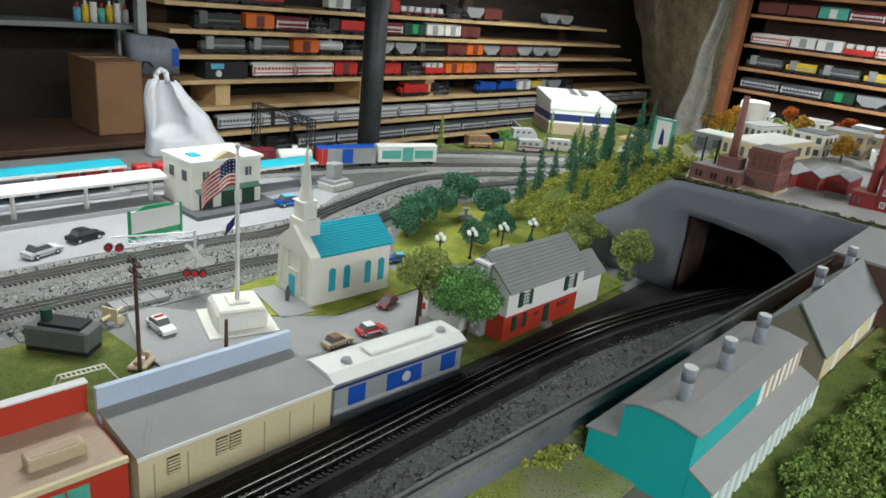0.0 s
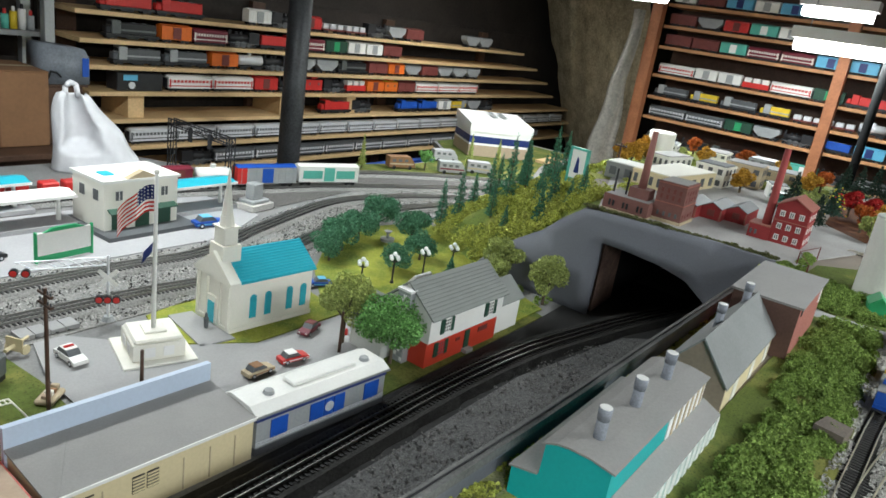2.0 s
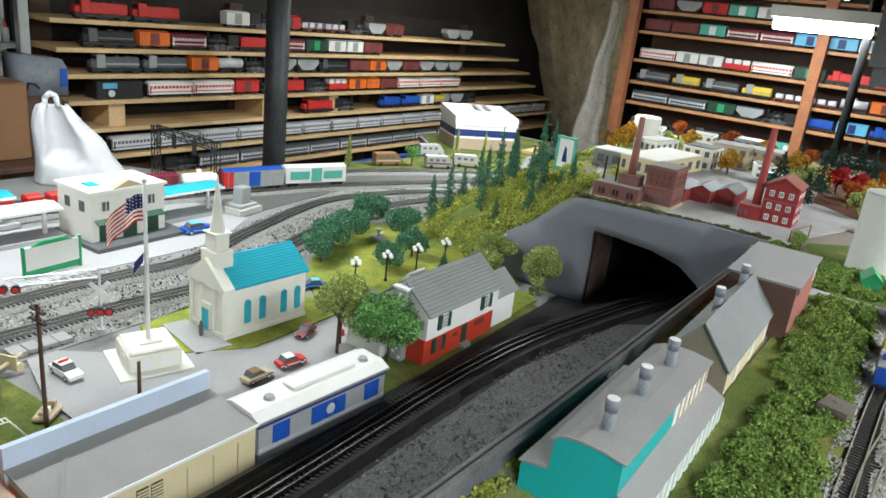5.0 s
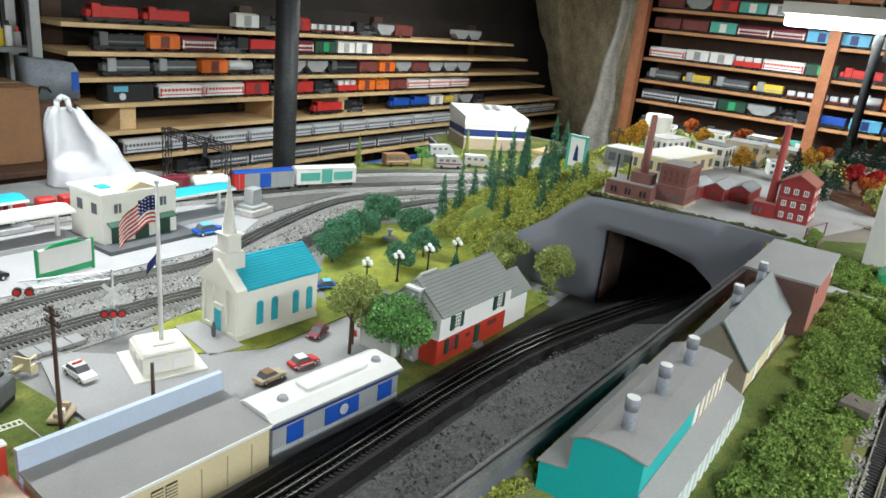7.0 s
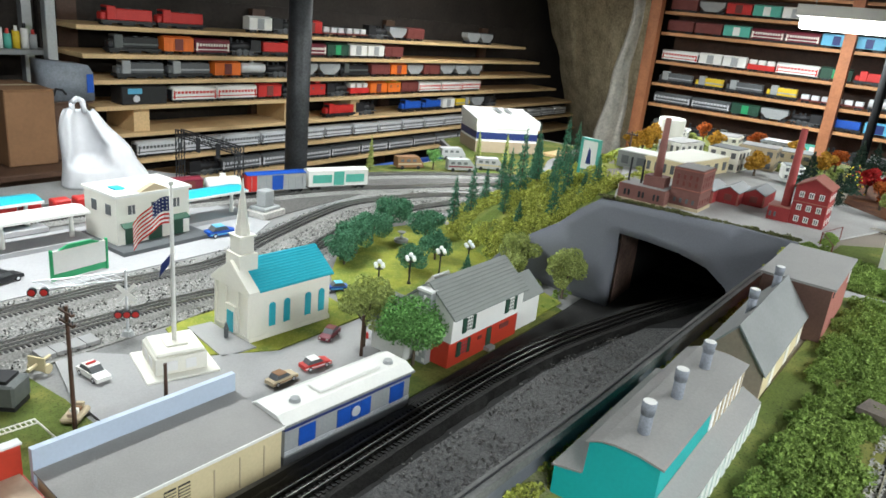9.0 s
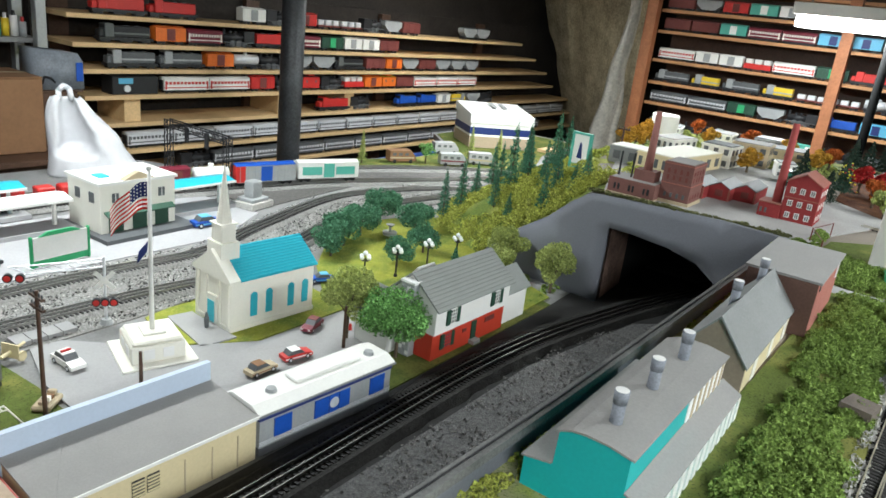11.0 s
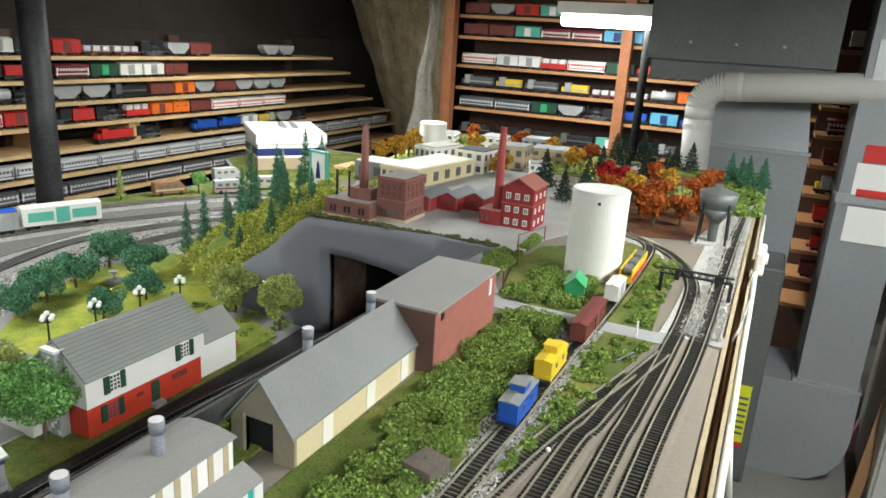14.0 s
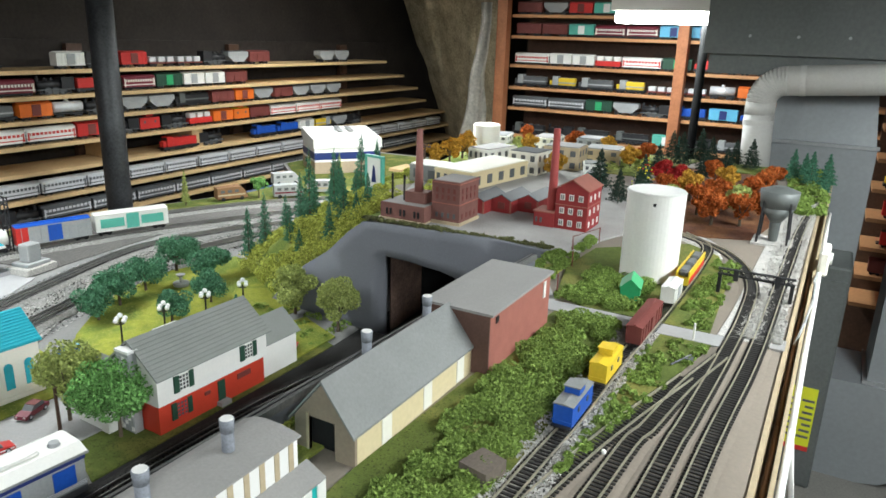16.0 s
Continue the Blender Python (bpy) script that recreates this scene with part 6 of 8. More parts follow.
part("display", bx(B(), (1.83, 3.2585, LEFT[3] + 0.05), (1.90, 3.2605, LEFT[3] + 0.075)), M["skyblue"], t, "blue display")
part("dial", cy(B(), (1.87, 3.254, LEFT[3] + 0.028), (1.87, 3.2605, LEFT[3] + 0.028), 0.016, 0.016, 18), M["silver"], t)

# second rack on the east wall
t = thing("train_rack", "tall stained shelves full of model trains", "shelf", "display shelves")
RIGHT = [2.0, 1.855, 1.715, 1.52, 1.368, 1.224, 1.03]
for z in RIGHT:
    part("shelf_board", bx(B(), (5.10, -0.9, z - 0.020), (5.40, 2.02, z)), M["orangewood"], t, "orange-stained shelf board")
for y, w in ((2.025, 0.075), (0.80, 0.065), (-0.4, 0.065)):
    part("upright", bx(B(), (5.02, y, 0), (5.095, y + w, 2.3)), M["redwood"], t, "red-brown post")
part("back_panel", bx(B(), (5.405, -0.9, 0.6), (5.42, 2.02, 2.2)), M["darkwood"], t)
rows = [
    ["white", "oxbox", "skybox", "white", "skybox", "white", "hop"],
    ["oxbox", "hop", "redbox", "seabox", "white", "hop", "skybox", "white", "seabox"],
    ["oxbox", "oxbox", "seabox", "maroon", "maroon", "skybox", "skybox", "white", "skybox", "hop", "oxbox"],
    ["amtk", "white", "white", "gon", "amtk", "green", "redl", "redbox", "hop", "green"],
    ["grayl", "yell", "grayl", "yell", "flat", "flat", "tank", "orangebox", "flat", "yell"],
    ["steel", "steel", "green", "hop", "steam", "bluel", "skybox", "bluel", "bluel", "hop"],
    ["blackl", "steam", "blackl", "blackl", "seabox", "steam", "grayl", "blackl"],
]
for i, row in enumerate(rows):
    y = 1.99
    for key in row:
        L = CARS[key][1] if key else 0.2
        stock(key, CARS[key], "model trains on the stained shelves", pose(5.145, y - L / 2, RIGHT[i] + 0.0005, 0, 0, 90))
        y -= L + 0.012
# narrow shelves by the ducts
t = thing("narrow_rack", "narrow stained shelves between the ducts", "shelf", "display shelves")
for z in (1.75, 1.49, 1.36, 1.22, 1.08, 0.94, 0.80, 0.66, 0.52):
    part("shelf_board", bx(B(), (4.15, -0.62, z - 0.018), (4.40, -0.28, z)), M["orangewood"], t)
part("upright", bx(B(), (4.10, -0.60, 0), (4.15, -0.53, 2.3)), M["redwood"], t)
part("back_panel", bx(B(), (4.405, -0.62, 0), (4.42, -0.28, 2.2)), M["darkwood"], t)
for z, key in ((1.49, "white"), (1.36, "maroon"), (1.22, "oxbox"), (1.08, "yell"), (0.94, "redbox"), (0.80, "caboo"), (0.66, "oxbox"), (1.75, "white")):
    stock(key, CARS[key], "model trains on the narrow shelves", pose(4.20, -0.42, z + 0.0005, 0, 0, 90))

# freight train on the track behind the station
line = spline([(x, y, LO + 0.019) for x, y in NEAR], 0.01)
acc = [0.0]
for a, b in zip(line, line[1:]):
    acc.append(acc[-1] + (b - a).length)


def on_line(s):
    i = max(j for j in range(len(acc)) if acc[j] <= s)
    i = min(i, len(line) - 2)
    p = line[i].lerp(line[i + 1], (s - acc[i]) / (acc[i + 1] - acc[i]))
    d = line[i + 1] - line[i]
    return pose(p.x, p.y, p.z + 0.0018, 0, 0, math.degrees(math.atan2(d.y, d.x)))


s = 1.18
g = "freight train behind the station"
for kind, L, a, b, lab in (("flat", 0.20, "black", "red", "black model flatcar with red loads"), ("flat", 0.20, "black", "red", "black model flatcar with red loads"), ("tank", 0.15, "white", "black", "white model tank car behind the station"), ("box", 0.10, "maroon", "oxide", "short maroon model boxcar behind the station"), ("tank", 0.13, "white", "black", "white model tank car behind the station"), ("box", 0.235, "grey", "blue", "grey and blue model boxcar with a blue roof"), ("box", 0.255, "white", "seafoam", "white model refrigerator car with sea green panels")):
    o = model_car(kind, L, M[a], M[b], lab, g, 1.0, on_line(s + L / 2))
    if b in ("blue", "white") and kind == "box":
        for c in o.children:
            if c.name.startswith("roof"):
                c.data.materials.clear()
                c.data.materials.append(M[b])
    if b == "blue":
        part("end_panel", bx(B(), (-L / 2 - 0.0015, -0.0275, 0.018), (-L / 2 + 0.035, 0.0275, 0.077)), M["red"], o, "red end panel")
    if b == "seafoam":
        for q in (-0.07, 0.07):
            part("side_panel", bx(B(), (q - 0.04, -0.0285, 0.030), (q + 0.04, 0.0285, 0.062)), M["seafoam"], o)
    s += L + 0.020

# cars standing on the upper siding
g = "cars standing on the upper siding"
for kind, L, a, b, x, y, lab in (("cab", 0.070, "blue", "bluegrey", 1.055, 0.0955, "small blue model caboose with a grey roof on the siding"), ("cab", 0.070, "yellow", "yellow", 1.175, 0.0945, "small yellow model caboose on the ballasted siding"), ("box", 0.125, "oxide", "oxide", 1.345, 0.0885, "oxide brown model boxcar at the crossing"), ("box", 0.06, "white", "grey", 1.505, 0.0845, "small white model car by the silo"), ("gon", 0.15, "yellow", "darkgrey", 1.655, 0.083, "red and yellow model gondola with a dark load")):
    o = model_car(kind, L, M[a], M[b], lab, g, 0.41, pose(x, y, UP + 0.0068, 0, 0, 0))
    if kind == "gon":
        for q in (-1, 1):
            part("side_panel", bx(B(), (-L / 2 + 0.004, q * 0.0112 - 0.0006, 0.0075), (L / 2 - 0.004, q * 0.0112 + 0.0006, 0.0172)), M["red"], o, "red side panel")
            part("rim", bx(B(), (-L / 2, q * 0.0105 - 0.0012, 0.0197), (L / 2, q * 0.0105 + 0.0012, 0.0310)), M["yellow"], o, "yellow top rim")

# ---- trees and shrubs ----


def crown_points(rng, clumps, n):
    """Points on the shells of several clumps."""
    out = []
    for cx, cy_, cz, r in clumps:
        d = rng.normal(size=(n, 3))
        d /= np.linalg.norm(d, axis=1)[:, None]
        rad = r * (0.72 + 0.34 * rng.random((n, 1)))
        out.append(np.array([cx, cy_, cz]) + d * rad * np.array([1, 1, 0.85]))
    return np.concatenate(out)


def broad_tree(h, r, material, seed, label, group, base=0.35, n=230, clumps=12, size=0.0034):
    rng = np.random.default_rng(seed)
    t = thing("model_tree", label, "tree", group)
    bm = cy(B(), (0, 0, 0), (0.002, 0.001, h * 0.62), 0.0042, 0.0018, 8)
    for i in range(5):
        a = i * 1.26 + rng.random()
        cy(bm, (0, 0, h * (base + 0.02 * i)), (math.cos(a) * r * 0.6, math.sin(a) * r * 0.6, h * (0.58 + 0.06 * i)), 0.0018, 0.0008, 6)
    part("trunk", bm, M["bark"], t)
    cl = [(0, 0, h * 0.72, r * 0.55)]
    for i in range(clumps):
        a, q = rng.random() * 6.28, rng.random() ** 0.5
        cl.append((math.cos(a) * r * 0.68 * q, math.sin(a) * r * 0.68 * q, h * (base + 0.18 + (0.76 - base) * rng.random() * (1.1 - 0.45 * q)), r * rng.uniform(0.30, 0.44)))
    o = flakes("crown", crown_points(rng, cl, n), size, material, t, seed)
    o["kind"] = "stuff"
    return t


def conifer(h, r, material, seed, label, group, n=2300):
    rng = np.random.default_rng(seed)
    t = thing("model_spruce", label, "tree", group)
    part("trunk", cy(B(), (0, 0, 0), (0, 0, h * 0.95), h * 0.018, 0.0006, 7), M["bark"], t)
    u = 1 - np.sqrt(rng.random(n)) * 0.94
    tier = 0.75 + 0.25 * np.cos(u * 52)
    a = rng.random(n) * 6.283
    lob = 1 + 0.22 * np.sin(a * 5 + u * 30) + 0.12 * rng.normal(size=n)
    rad = r * (1 - u) ** 0.9 * tier * lob * (0.35 + 0.65 * rng.random(n) ** 0.5) + 0.0006
    p = np.stack([rad * np.cos(a), rad * np.sin(a), h * (0.06 + 0.94 * u) - rad * 0.25], 1)
    o = flakes("foliage", p, 0.0022 + 0.010 * r, material, t, seed, 0.1)
    o["kind"] = "stuff"
    return t


def put(proto, x, y, z, s=1.0, rz=0.0, sz=None):
    return copy_thing(proto, pose(x, y, z, 0, 0, rz) @ Matrix.Diagonal((s, s, sz or s, 1)))


g = "park trees"
pk = [broad_tree(0.098, 0.066, M["leafdark"], 20 + i, "dark green model park tree with a round crown", g, 0.30, 300, 16) for i in range(3)]
spots = [(1.449, 1.485), (1.547, 1.53), (1.663, 1.569), (1.541, 1.313), (1.835, 1.640), (1.827, 1.479), (1.703, 1.344)]
for i, (x, y) in enumerate(spots):
    s = 0.92 + 0.2 * ((i * 37) % 10) / 10
    if i < 3:
        pk[i].matrix_basis = pose(x, y, LO + 0.003, 0, 0, 40 * i) @ Matrix.Scale(s, 4)
    else:
        copy_thing(pk[i % 3], pose(x, y, LO + 0.003, 0, 0, 67 * i) @ Matrix.Scale(s, 4))
big = broad_tree(0.142, 0.084, M["leaf"], 31, "bright green model shade tree beside the house", "street trees", 0.40, 420, 24, 0.0034)
big.matrix_basis = pose(1.117, 0.955, LO + 0.003)
o = broad_tree(0.165, 0.070, M["leafolive"], 32, "olive green model street tree", "street trees", 0.30, 420, 16, 0.0034)
o.matrix_basis = pose(1.10, 1.083, LO + 0.003)
o = broad_tree(0.142, 0.056, M["leafolive"], 33, "olive model tree at the tunnel face", "street trees", 0.14, 420, 16, 0.0034)
o.matrix_basis = pose(1.612, 0.862, LT + 0.002)
STAY.append(o)
o = broad_tree(0.128, 0.062, M["leafolive"], 34, "olive model tree at the foot of the hillside", "street trees", 0.16, 420, 16, 0.0034)
o.matrix_basis = pose(1.640, 1.020, LT + 0.002)
STAY.append(o)
o = broad_tree(0.10, 0.045, M["leaf"], 35, "green model tree by the parked campers", "street trees", 0.35, 180, 12)
o.matrix_basis = pose(2.753, 2.160, LO + 0.003)

g = "hillside spruces"
sp = [conifer(0.20, 0.035, M["needle"], 40 + i, "slim dark green model spruce on the hillside", g) for i in range(4)]
spots = [(1.884, 1.415, 0.155), (1.905, 1.364, 0.165), (2.042, 1.340, 0.14), (2.03, 1.392, 0.115), (1.815, 1.185, 0.125), (1.92, 1.20, 0.225), (2.18, 1.295, 0.205), (1.935, 1.095, 0.195), (1.745, 0.990, 0.120), (1.80, 0.985, 0.135), (1.765, 0.918, 0.092), (1.775, 0.890, 0.135), (1.755, 1.10, 0.075), (2.10, 1.25, 0.190), (2.01, 1.10, 0.110), (1.86, 1.06, 0.10), (2.22, 1.17, 0.17), (2.12, 1.16, 0.20), (2.06, 1.22, 0.18), (1.97, 1.28, 0.12), (2.16, 1.38, 0.17)]
for i, (x, y, h) in enumerate(spots):
    m = pose(x, y, hill(x, y) - 0.004, 0, 0, 50 * i) @ Matrix.Diagonal((0.40 + 3.2 * h, 0.40 + 3.2 * h, h / 0.18, 1))
    if i < 4:
        sp[i].matrix_basis = m
    else:
        STAY.append(copy_thing(sp[i % 4], m))
STAY += sp
tall = conifer(0.165, 0.022, M["leafolive"], 50, "narrow olive model cypress behind the back track", "cypresses")
tall.matrix_basis = pose(2.457, 2.305, LO + 0.003)
for x, y, s in ((3.017, 2.08, 1.15), (3.133, 1.985, 1.1)):
    copy_thing(tall, pose(x, y, LO + 0.003) @ Matrix.Scale(s, 4))
sp_s = conifer(0.075, 0.024, M["needle"], 51, "small model spruce by the park lamps", "small spruces")
sp_s.matrix_basis = pose(1.645, 1.185, LO + 0.003)
sh = conifer(0.06, 0.018, M["leafdark"], 52, "small dark cypress shrub by the house", "small spruces")
sh.matrix_basis = pose(1.20, 1.075, LO + 0.003)
edge = conifer(0.105, 0.032, M["needle"], 53, "model spruce at the table edge", "spruces at the table edge")
edge.matrix_basis = pose(2.86, 0.00, UP + 0.003)
for x, y, s in ((2.80, -0.055, 1.05), (2.82, -0.10, 1.0), (2.95, -0.03, 0.8), (2.70, -0.10, 0.6)):
    copy_thing(edge, pose(x, y, UP + 0.003) @ Matrix.Scale(s, 4))
dk = conifer(0.12, 0.042, M["needleblack"], 54, "dark model spruce behind the autumn trees", "dark spruces")
dk.matrix_basis = pose(2.20, 0.375, UP + 0.003) @ Matrix.Scale(0.8, 4)
for i, (x, y) in enumerate(((2.75, 0.40), (2.92, 0.36), (2.98, 0.27), (3.06, 0.20), (3.06, 0.32), (3.0, 0.14), (2.7, 0.25), (2.33, 0.47), (3.05, 0.42), (2.85, 0.20))):
    copy_thing(dk, pose(x, y, UP + 0.003, 0, 0, 31 * i) @ Matrix.Scale((1.0, 1.3, 1.15)[i % 3], 4))
xm = conifer(0.105, 0.036, M["darkgreen"], 55, "dark green model christmas tree with yellow garlands", "christmas tree")
xm.matrix_basis = pose(2.42, 0.365, UP + 0.003)
rng = np.random.default_rng(9)
for i in range(46):
    u, a = rng.random() * 0.9, rng.random() * 6.28
    r = 0.038 * (1 - u) + 0.002
    part("bauble", ball(B(), (r * math.cos(a), r * math.sin(a), 0.008 + 0.095 * u), 0.0024, 1), M[("yellow", "label", "red", "label")[i % 4]], xm)

g = "autumn trees"
au = [broad_tree(0.085, 0.036, M[k], 60 + i, lab, g, 0.18, 150, 10, 0.0045) for i, (k, lab) in enumerate((("fall", "orange autumn model tree"), ("fall", "rust orange autumn model tree"), ("fallyellow", "golden yellow autumn model tree"), ("fallred", "red autumn model tree"), ("leafolive", "olive autumn model tree")))]
for o in au:
    o["label"] = o["label"] + " on the deck"
spots = [(2.10, 0.12, 0), (2.13, 0.06, 1), (2.19, 0.17, 0), (2.24, 0.08, 4), (2.21, 0.02, 1), (2.31, 0.14, 0), (2.35, 0.22, 2), (2.40, 0.07, 0), (2.44, 0.27, 3), (2.50, 0.15, 2), (2.55, 0.05, 1), (2.62, 0.20, 0), (2.14, 0.23, 4), (2.62, 0.04, 0), (2.28, 0.27, 1), (2.5, 0.33, 3),
         (2.32, 1.02, 2), (2.45, 1.03, 2), (2.56, 1.04, 2), (2.75, 0.86, 2), (3.0, 0.78, 0), (2.42, 0.64, 2), (2.9, 0.62, 2), (2.85, 1.10, 2), (3.05, 1.0, 1), (2.66, 1.07, 2), (2.7, 0.48, 2), (2.86, 0.47, 0)]
first = set()
for i, (x, y, k) in enumerate(spots):
    m = pose(x, y, UP + 0.003, 0, 0, 53 * i)
    if k in first:
        copy_thing(au[k], m)
    else:
        first.add(k)
        au[k].matrix_basis = m

# low bushes on the upper deck
rng = np.random.default_rng(12)


def bush_field(name, poly_fn, count, label, material, size=0.0028, hmax=0.015, per=170, z=UP + 0.003):
    cl = []
    while len(cl) < count:
        p = poly_fn(rng)
        if noise.noise(Vector((p[0] * 26, p[1] * 26, 9))) > -0.16:
            r = rng.uniform(0.40, 1.08) * hmax
            cl.append((p[0], p[1], z + r * 0.35, r))
    pts = crown_points(rng, cl, per)
    pts = pts[pts[:, 2] > z]
    return tagged(flakes(name, pts, size, material, None, 70, 0.6), label, "bushes", kind="stuff")


def strip(x0, x1, y0, y1):
    return lambda r: (r.uniform(x0, x1), r.uniform(y0, y1))


bush_field("low_bushes", strip(0.35, 1.36, 0.132, 0.212), 620, "dense low green foam bushes along the deck", M["bush"], 0.0019, 0.015, 330)
bush_field("low_bushes", strip(0.86, 1.355, 0.125, 0.14), 70, "low green foam bushes beside the siding", M["bush"], 0.0020, 0.010, 260)
bush_field("silo_bushes", strip(1.425, 1.60, 0.125, 0.25), 190, "low green foam bushes round the silo", M["bush"], 0.0020, 0.012, 280)
bush_field("silo_bushes", strip(1.42, 1.80, 0.012, 0.060), 260, "low green foam bushes between the curves", M["bush"], 0.0020, 0.006, 110)
bush_field("turf_tufts", lambda r: (lambda x: (x, r.uniform(0.078 - 0.20 * (x - 0.92), 0.074)))(r.uniform(0.95, 1.355)), 190, "thin tufts of turf between the tracks", M["bush"], 0.0024, 0.005, 60)
bush_field("turf_tufts", strip(0.30, 1.6, 0.352, 0.376), 420, "thin tufts of turf behind the buildings", M["mossleaf"], 0.0018, 0.0042, 60)
bush_field("edge_bushes", strip(2.35, 3.08, -0.105, 0.0), 120, "green foam bushes at the table edge", M["bush"], 0.005, 0.014)
bush_field("town_bushes", strip(2.65, 3.1, 0.45, 1.08), 90, "green foam bushes round the far buildings", M["leafolive"], 0.006, 0.018, 60)
bush_field("yard_bushes", strip(1.50, 1.665, 0.300, 0.350), 110, "low green foam bushes beside the model road", M["bush"], 0.0021, 0.010, 200)
bush_field("yard_bushes", strip(1.70, 1.84, 0.305, 0.325), 60, "dark green foam hedge along the yard fence", M["bush"], 0.0021, 0.008, 160)
# foam shrubs on the hillside
cl = []
for k in range(1300):
    x = 1.71 + 0.75 * rng.random() ** 1.3
    y = 0.84 + 0.72 * rng.random()
    h = hill(x, y)
    if LT + 0.006 < h and (noise.noise(Vector((x * 9, y * 9, 5))) > -0.12 or x < 1.80):
        r = rng.uniform(0.007, 0.027) * (1.15 if x < 1.95 else 0.7)
        cl.append((x, y, h + r * 0.15, r))
STAY.append(tagged(flakes("hill_shrubs", crown_points(rng, cl, 170), 0.0032, M["mossleaf"], None, 71, 0.5), "yellow-olive foam shrubs covering the hillside", "shrubs", kind="stuff"))
# shrubs at the portal's fabric edge and the house lawn
cl = [(rng.uniform(1.50, 1.665), rng.uniform(0.86, 1.14), LT + 0.004, rng.uniform(0.004, 0.012)) for k in range(60)]
STAY.append(tagged(flakes("foot_shrubs", crown_points(rng, cl, 60), 0.0032, M["bush"], None, 72, 0.5), "small olive shrubs at the foot of the hill", "shrubs", kind="stuff"))
# loose stones in the pale ballast
v = []
for k in range(15000):
    if k % 5 < 2:
        x, y = rng.uniform(0.70, 1.36), rng.choice([-1, -1, 1]) * rng.uniform(0.012, 0.029) + 0.098
    else:
        x = 1.42 + 1.1 * rng.random() ** 1.4
        lane = rng.random()
        y = -0.046 - 0.012 * (x - 1.4) + rng.normal() * 0.006 if lane < 0.5 else -0.086 + rng.normal() * 0.0035
        y += 0.05 * max(0, min(x, 1.85) - 1.62) if lane < 0.25 else 0
    if noise.noise(Vector((x * 25, y * 25, 7))) > -0.35:
        v.append((x, max(y, -0.092), UP + 0.0040 + 0.0014 * rng.random()))
tagged(flakes("ballast_stones", v, 0.0021, M["paleballast"], None, 73, 1.5), "loose pale ballast stones beside the tracks", "ballast", kind="stuff")
v = [(rng.uniform(0.1, 1.62), 0.735 - 0.33 * rng.random() + rng.normal() * 0.006, LO + 0.0065 + 0.0015 * rng.random()) for k in range(9500)]
v = [p for p in v if p[1] > 0.440 - 0.04 * max(0, p[0] - 0.5) and noise.noise(Vector((p[0] * 14, p[1] * 14, 2))) > -0.25]
tagged(flakes("dark_gravel", v, 0.0030, M["greyballast"], None, 74, 1.5), "loose grey gravel beside the front track", "gravel", kind="stuff")

rng = np.random.default_rng(21)
for material, label in (("paleballast", "loose pale gravel stones between the loop tracks"), ("ballast", "loose dark gravel stones between the loop tracks")):
    v = []
    while len(v) < 7000:
        x = rng.uniform(0.3, 2.4)
        y = rng.uniform(-0.16, 0.16) + between(x, ((0.3, 1.62), (1.2, 1.61), (1.45, 1.70), (1.85, 1.82), (2.2, 1.80), (2.4, 1.72)))
        if noise.noise(Vector((x * 9, y * 9, 11))) > -0.3:
            v.append((x, y, LO + 0.0045 + 0.002 * rng.random()))
    tagged(flakes("gravel_stones", v, 0.0032, M[material], None, 75, 1.5), label, "gravel", kind="stuff")

# ---- town details ----
t = thing("flag_monument", "cream stone flagpole monument on a square slab", "monument", at=pose(0.762, 1.287, LO + 0.003, 0, 0, -18))
part("slab", soften(bx(B(), (-0.070, -0.070, 0), (0.070, 0.070, 0.007)), 0.001), M["cream"], t)
part("block", soften(bx(B(), (-0.050, -0.050, 0.007), (0.050, 0.050, 0.042)), 0.0015), M["cream"], t)
part("lid", soften(bx(B(), (-0.047, -0.047, 0.042), (0.047, 0.047, 0.050)), 0.004), M["cream"], t)
part("step_block", soften(bx(B(), (-0.022, -0.022, 0.050), (0.022, 0.022, 0.054)), 0.002), M["cream"], t)
for y in (-0.018, 0.018):
    part("plaque", bx(B(), (-0.0512, y - 0.010, 0.014), (-0.0498, y + 0.010, 0.034)), M["paper"], t)
    part("plaque", bx(B(), (y - 0.010, -0.0512, 0.014), (y + 0.010, -0.0498, 0.034)), M["paper"], t)
part("pole", cy(B(), (0, 0, 0.05), (0, 0, 0.372), 0.0048, 0.0032, 14), M["white"], t, "", True)
part("finial", ball(B(), (0, 0, 0.375), 0.0052, 2), M["white"], t, "", True)


def cloth(name, pts, mat_, parent, label=""):
    """A waving strip of cloth hung from the pole, pts: (u0, u1, v0, v1)."""
    u0, u1, v0, v1 = pts
    bm = B()
    rows = []
    for i in range(9):
        u = u0 + (u1 - u0) * i / 8
        row = []
        for v in (v0, v1):
            d = 0.006 * math.sin(u * 9)
            row.append(bm.verts.new((-0.004 - 0.060 * u, 0.020 * u + d, 0.350 - 0.052 * v - 0.045 * u * u - 0.012 * u)))
        rows.append(row)
    for a, b in zip(rows, rows[1:]):
        bm.faces.new((a[0], a[1], b[1], b[0]))
    bmesh.ops.solidify(bm, geom=bm.faces[:], thickness=0.0006)
    return part(name, bm, mat_, parent, label)


f = cloth("flag", (0, 0.48, 0, 0.54), M["navy"], t, "blue flag canton")
for i in range(13):
    u0 = 0.482 if i < 7 else 0.0
    cloth("flag_stripe", (u0, 1.0, i / 13, (i + 1) / 13), M["red"] if i % 2 == 0 else M["white"], f)
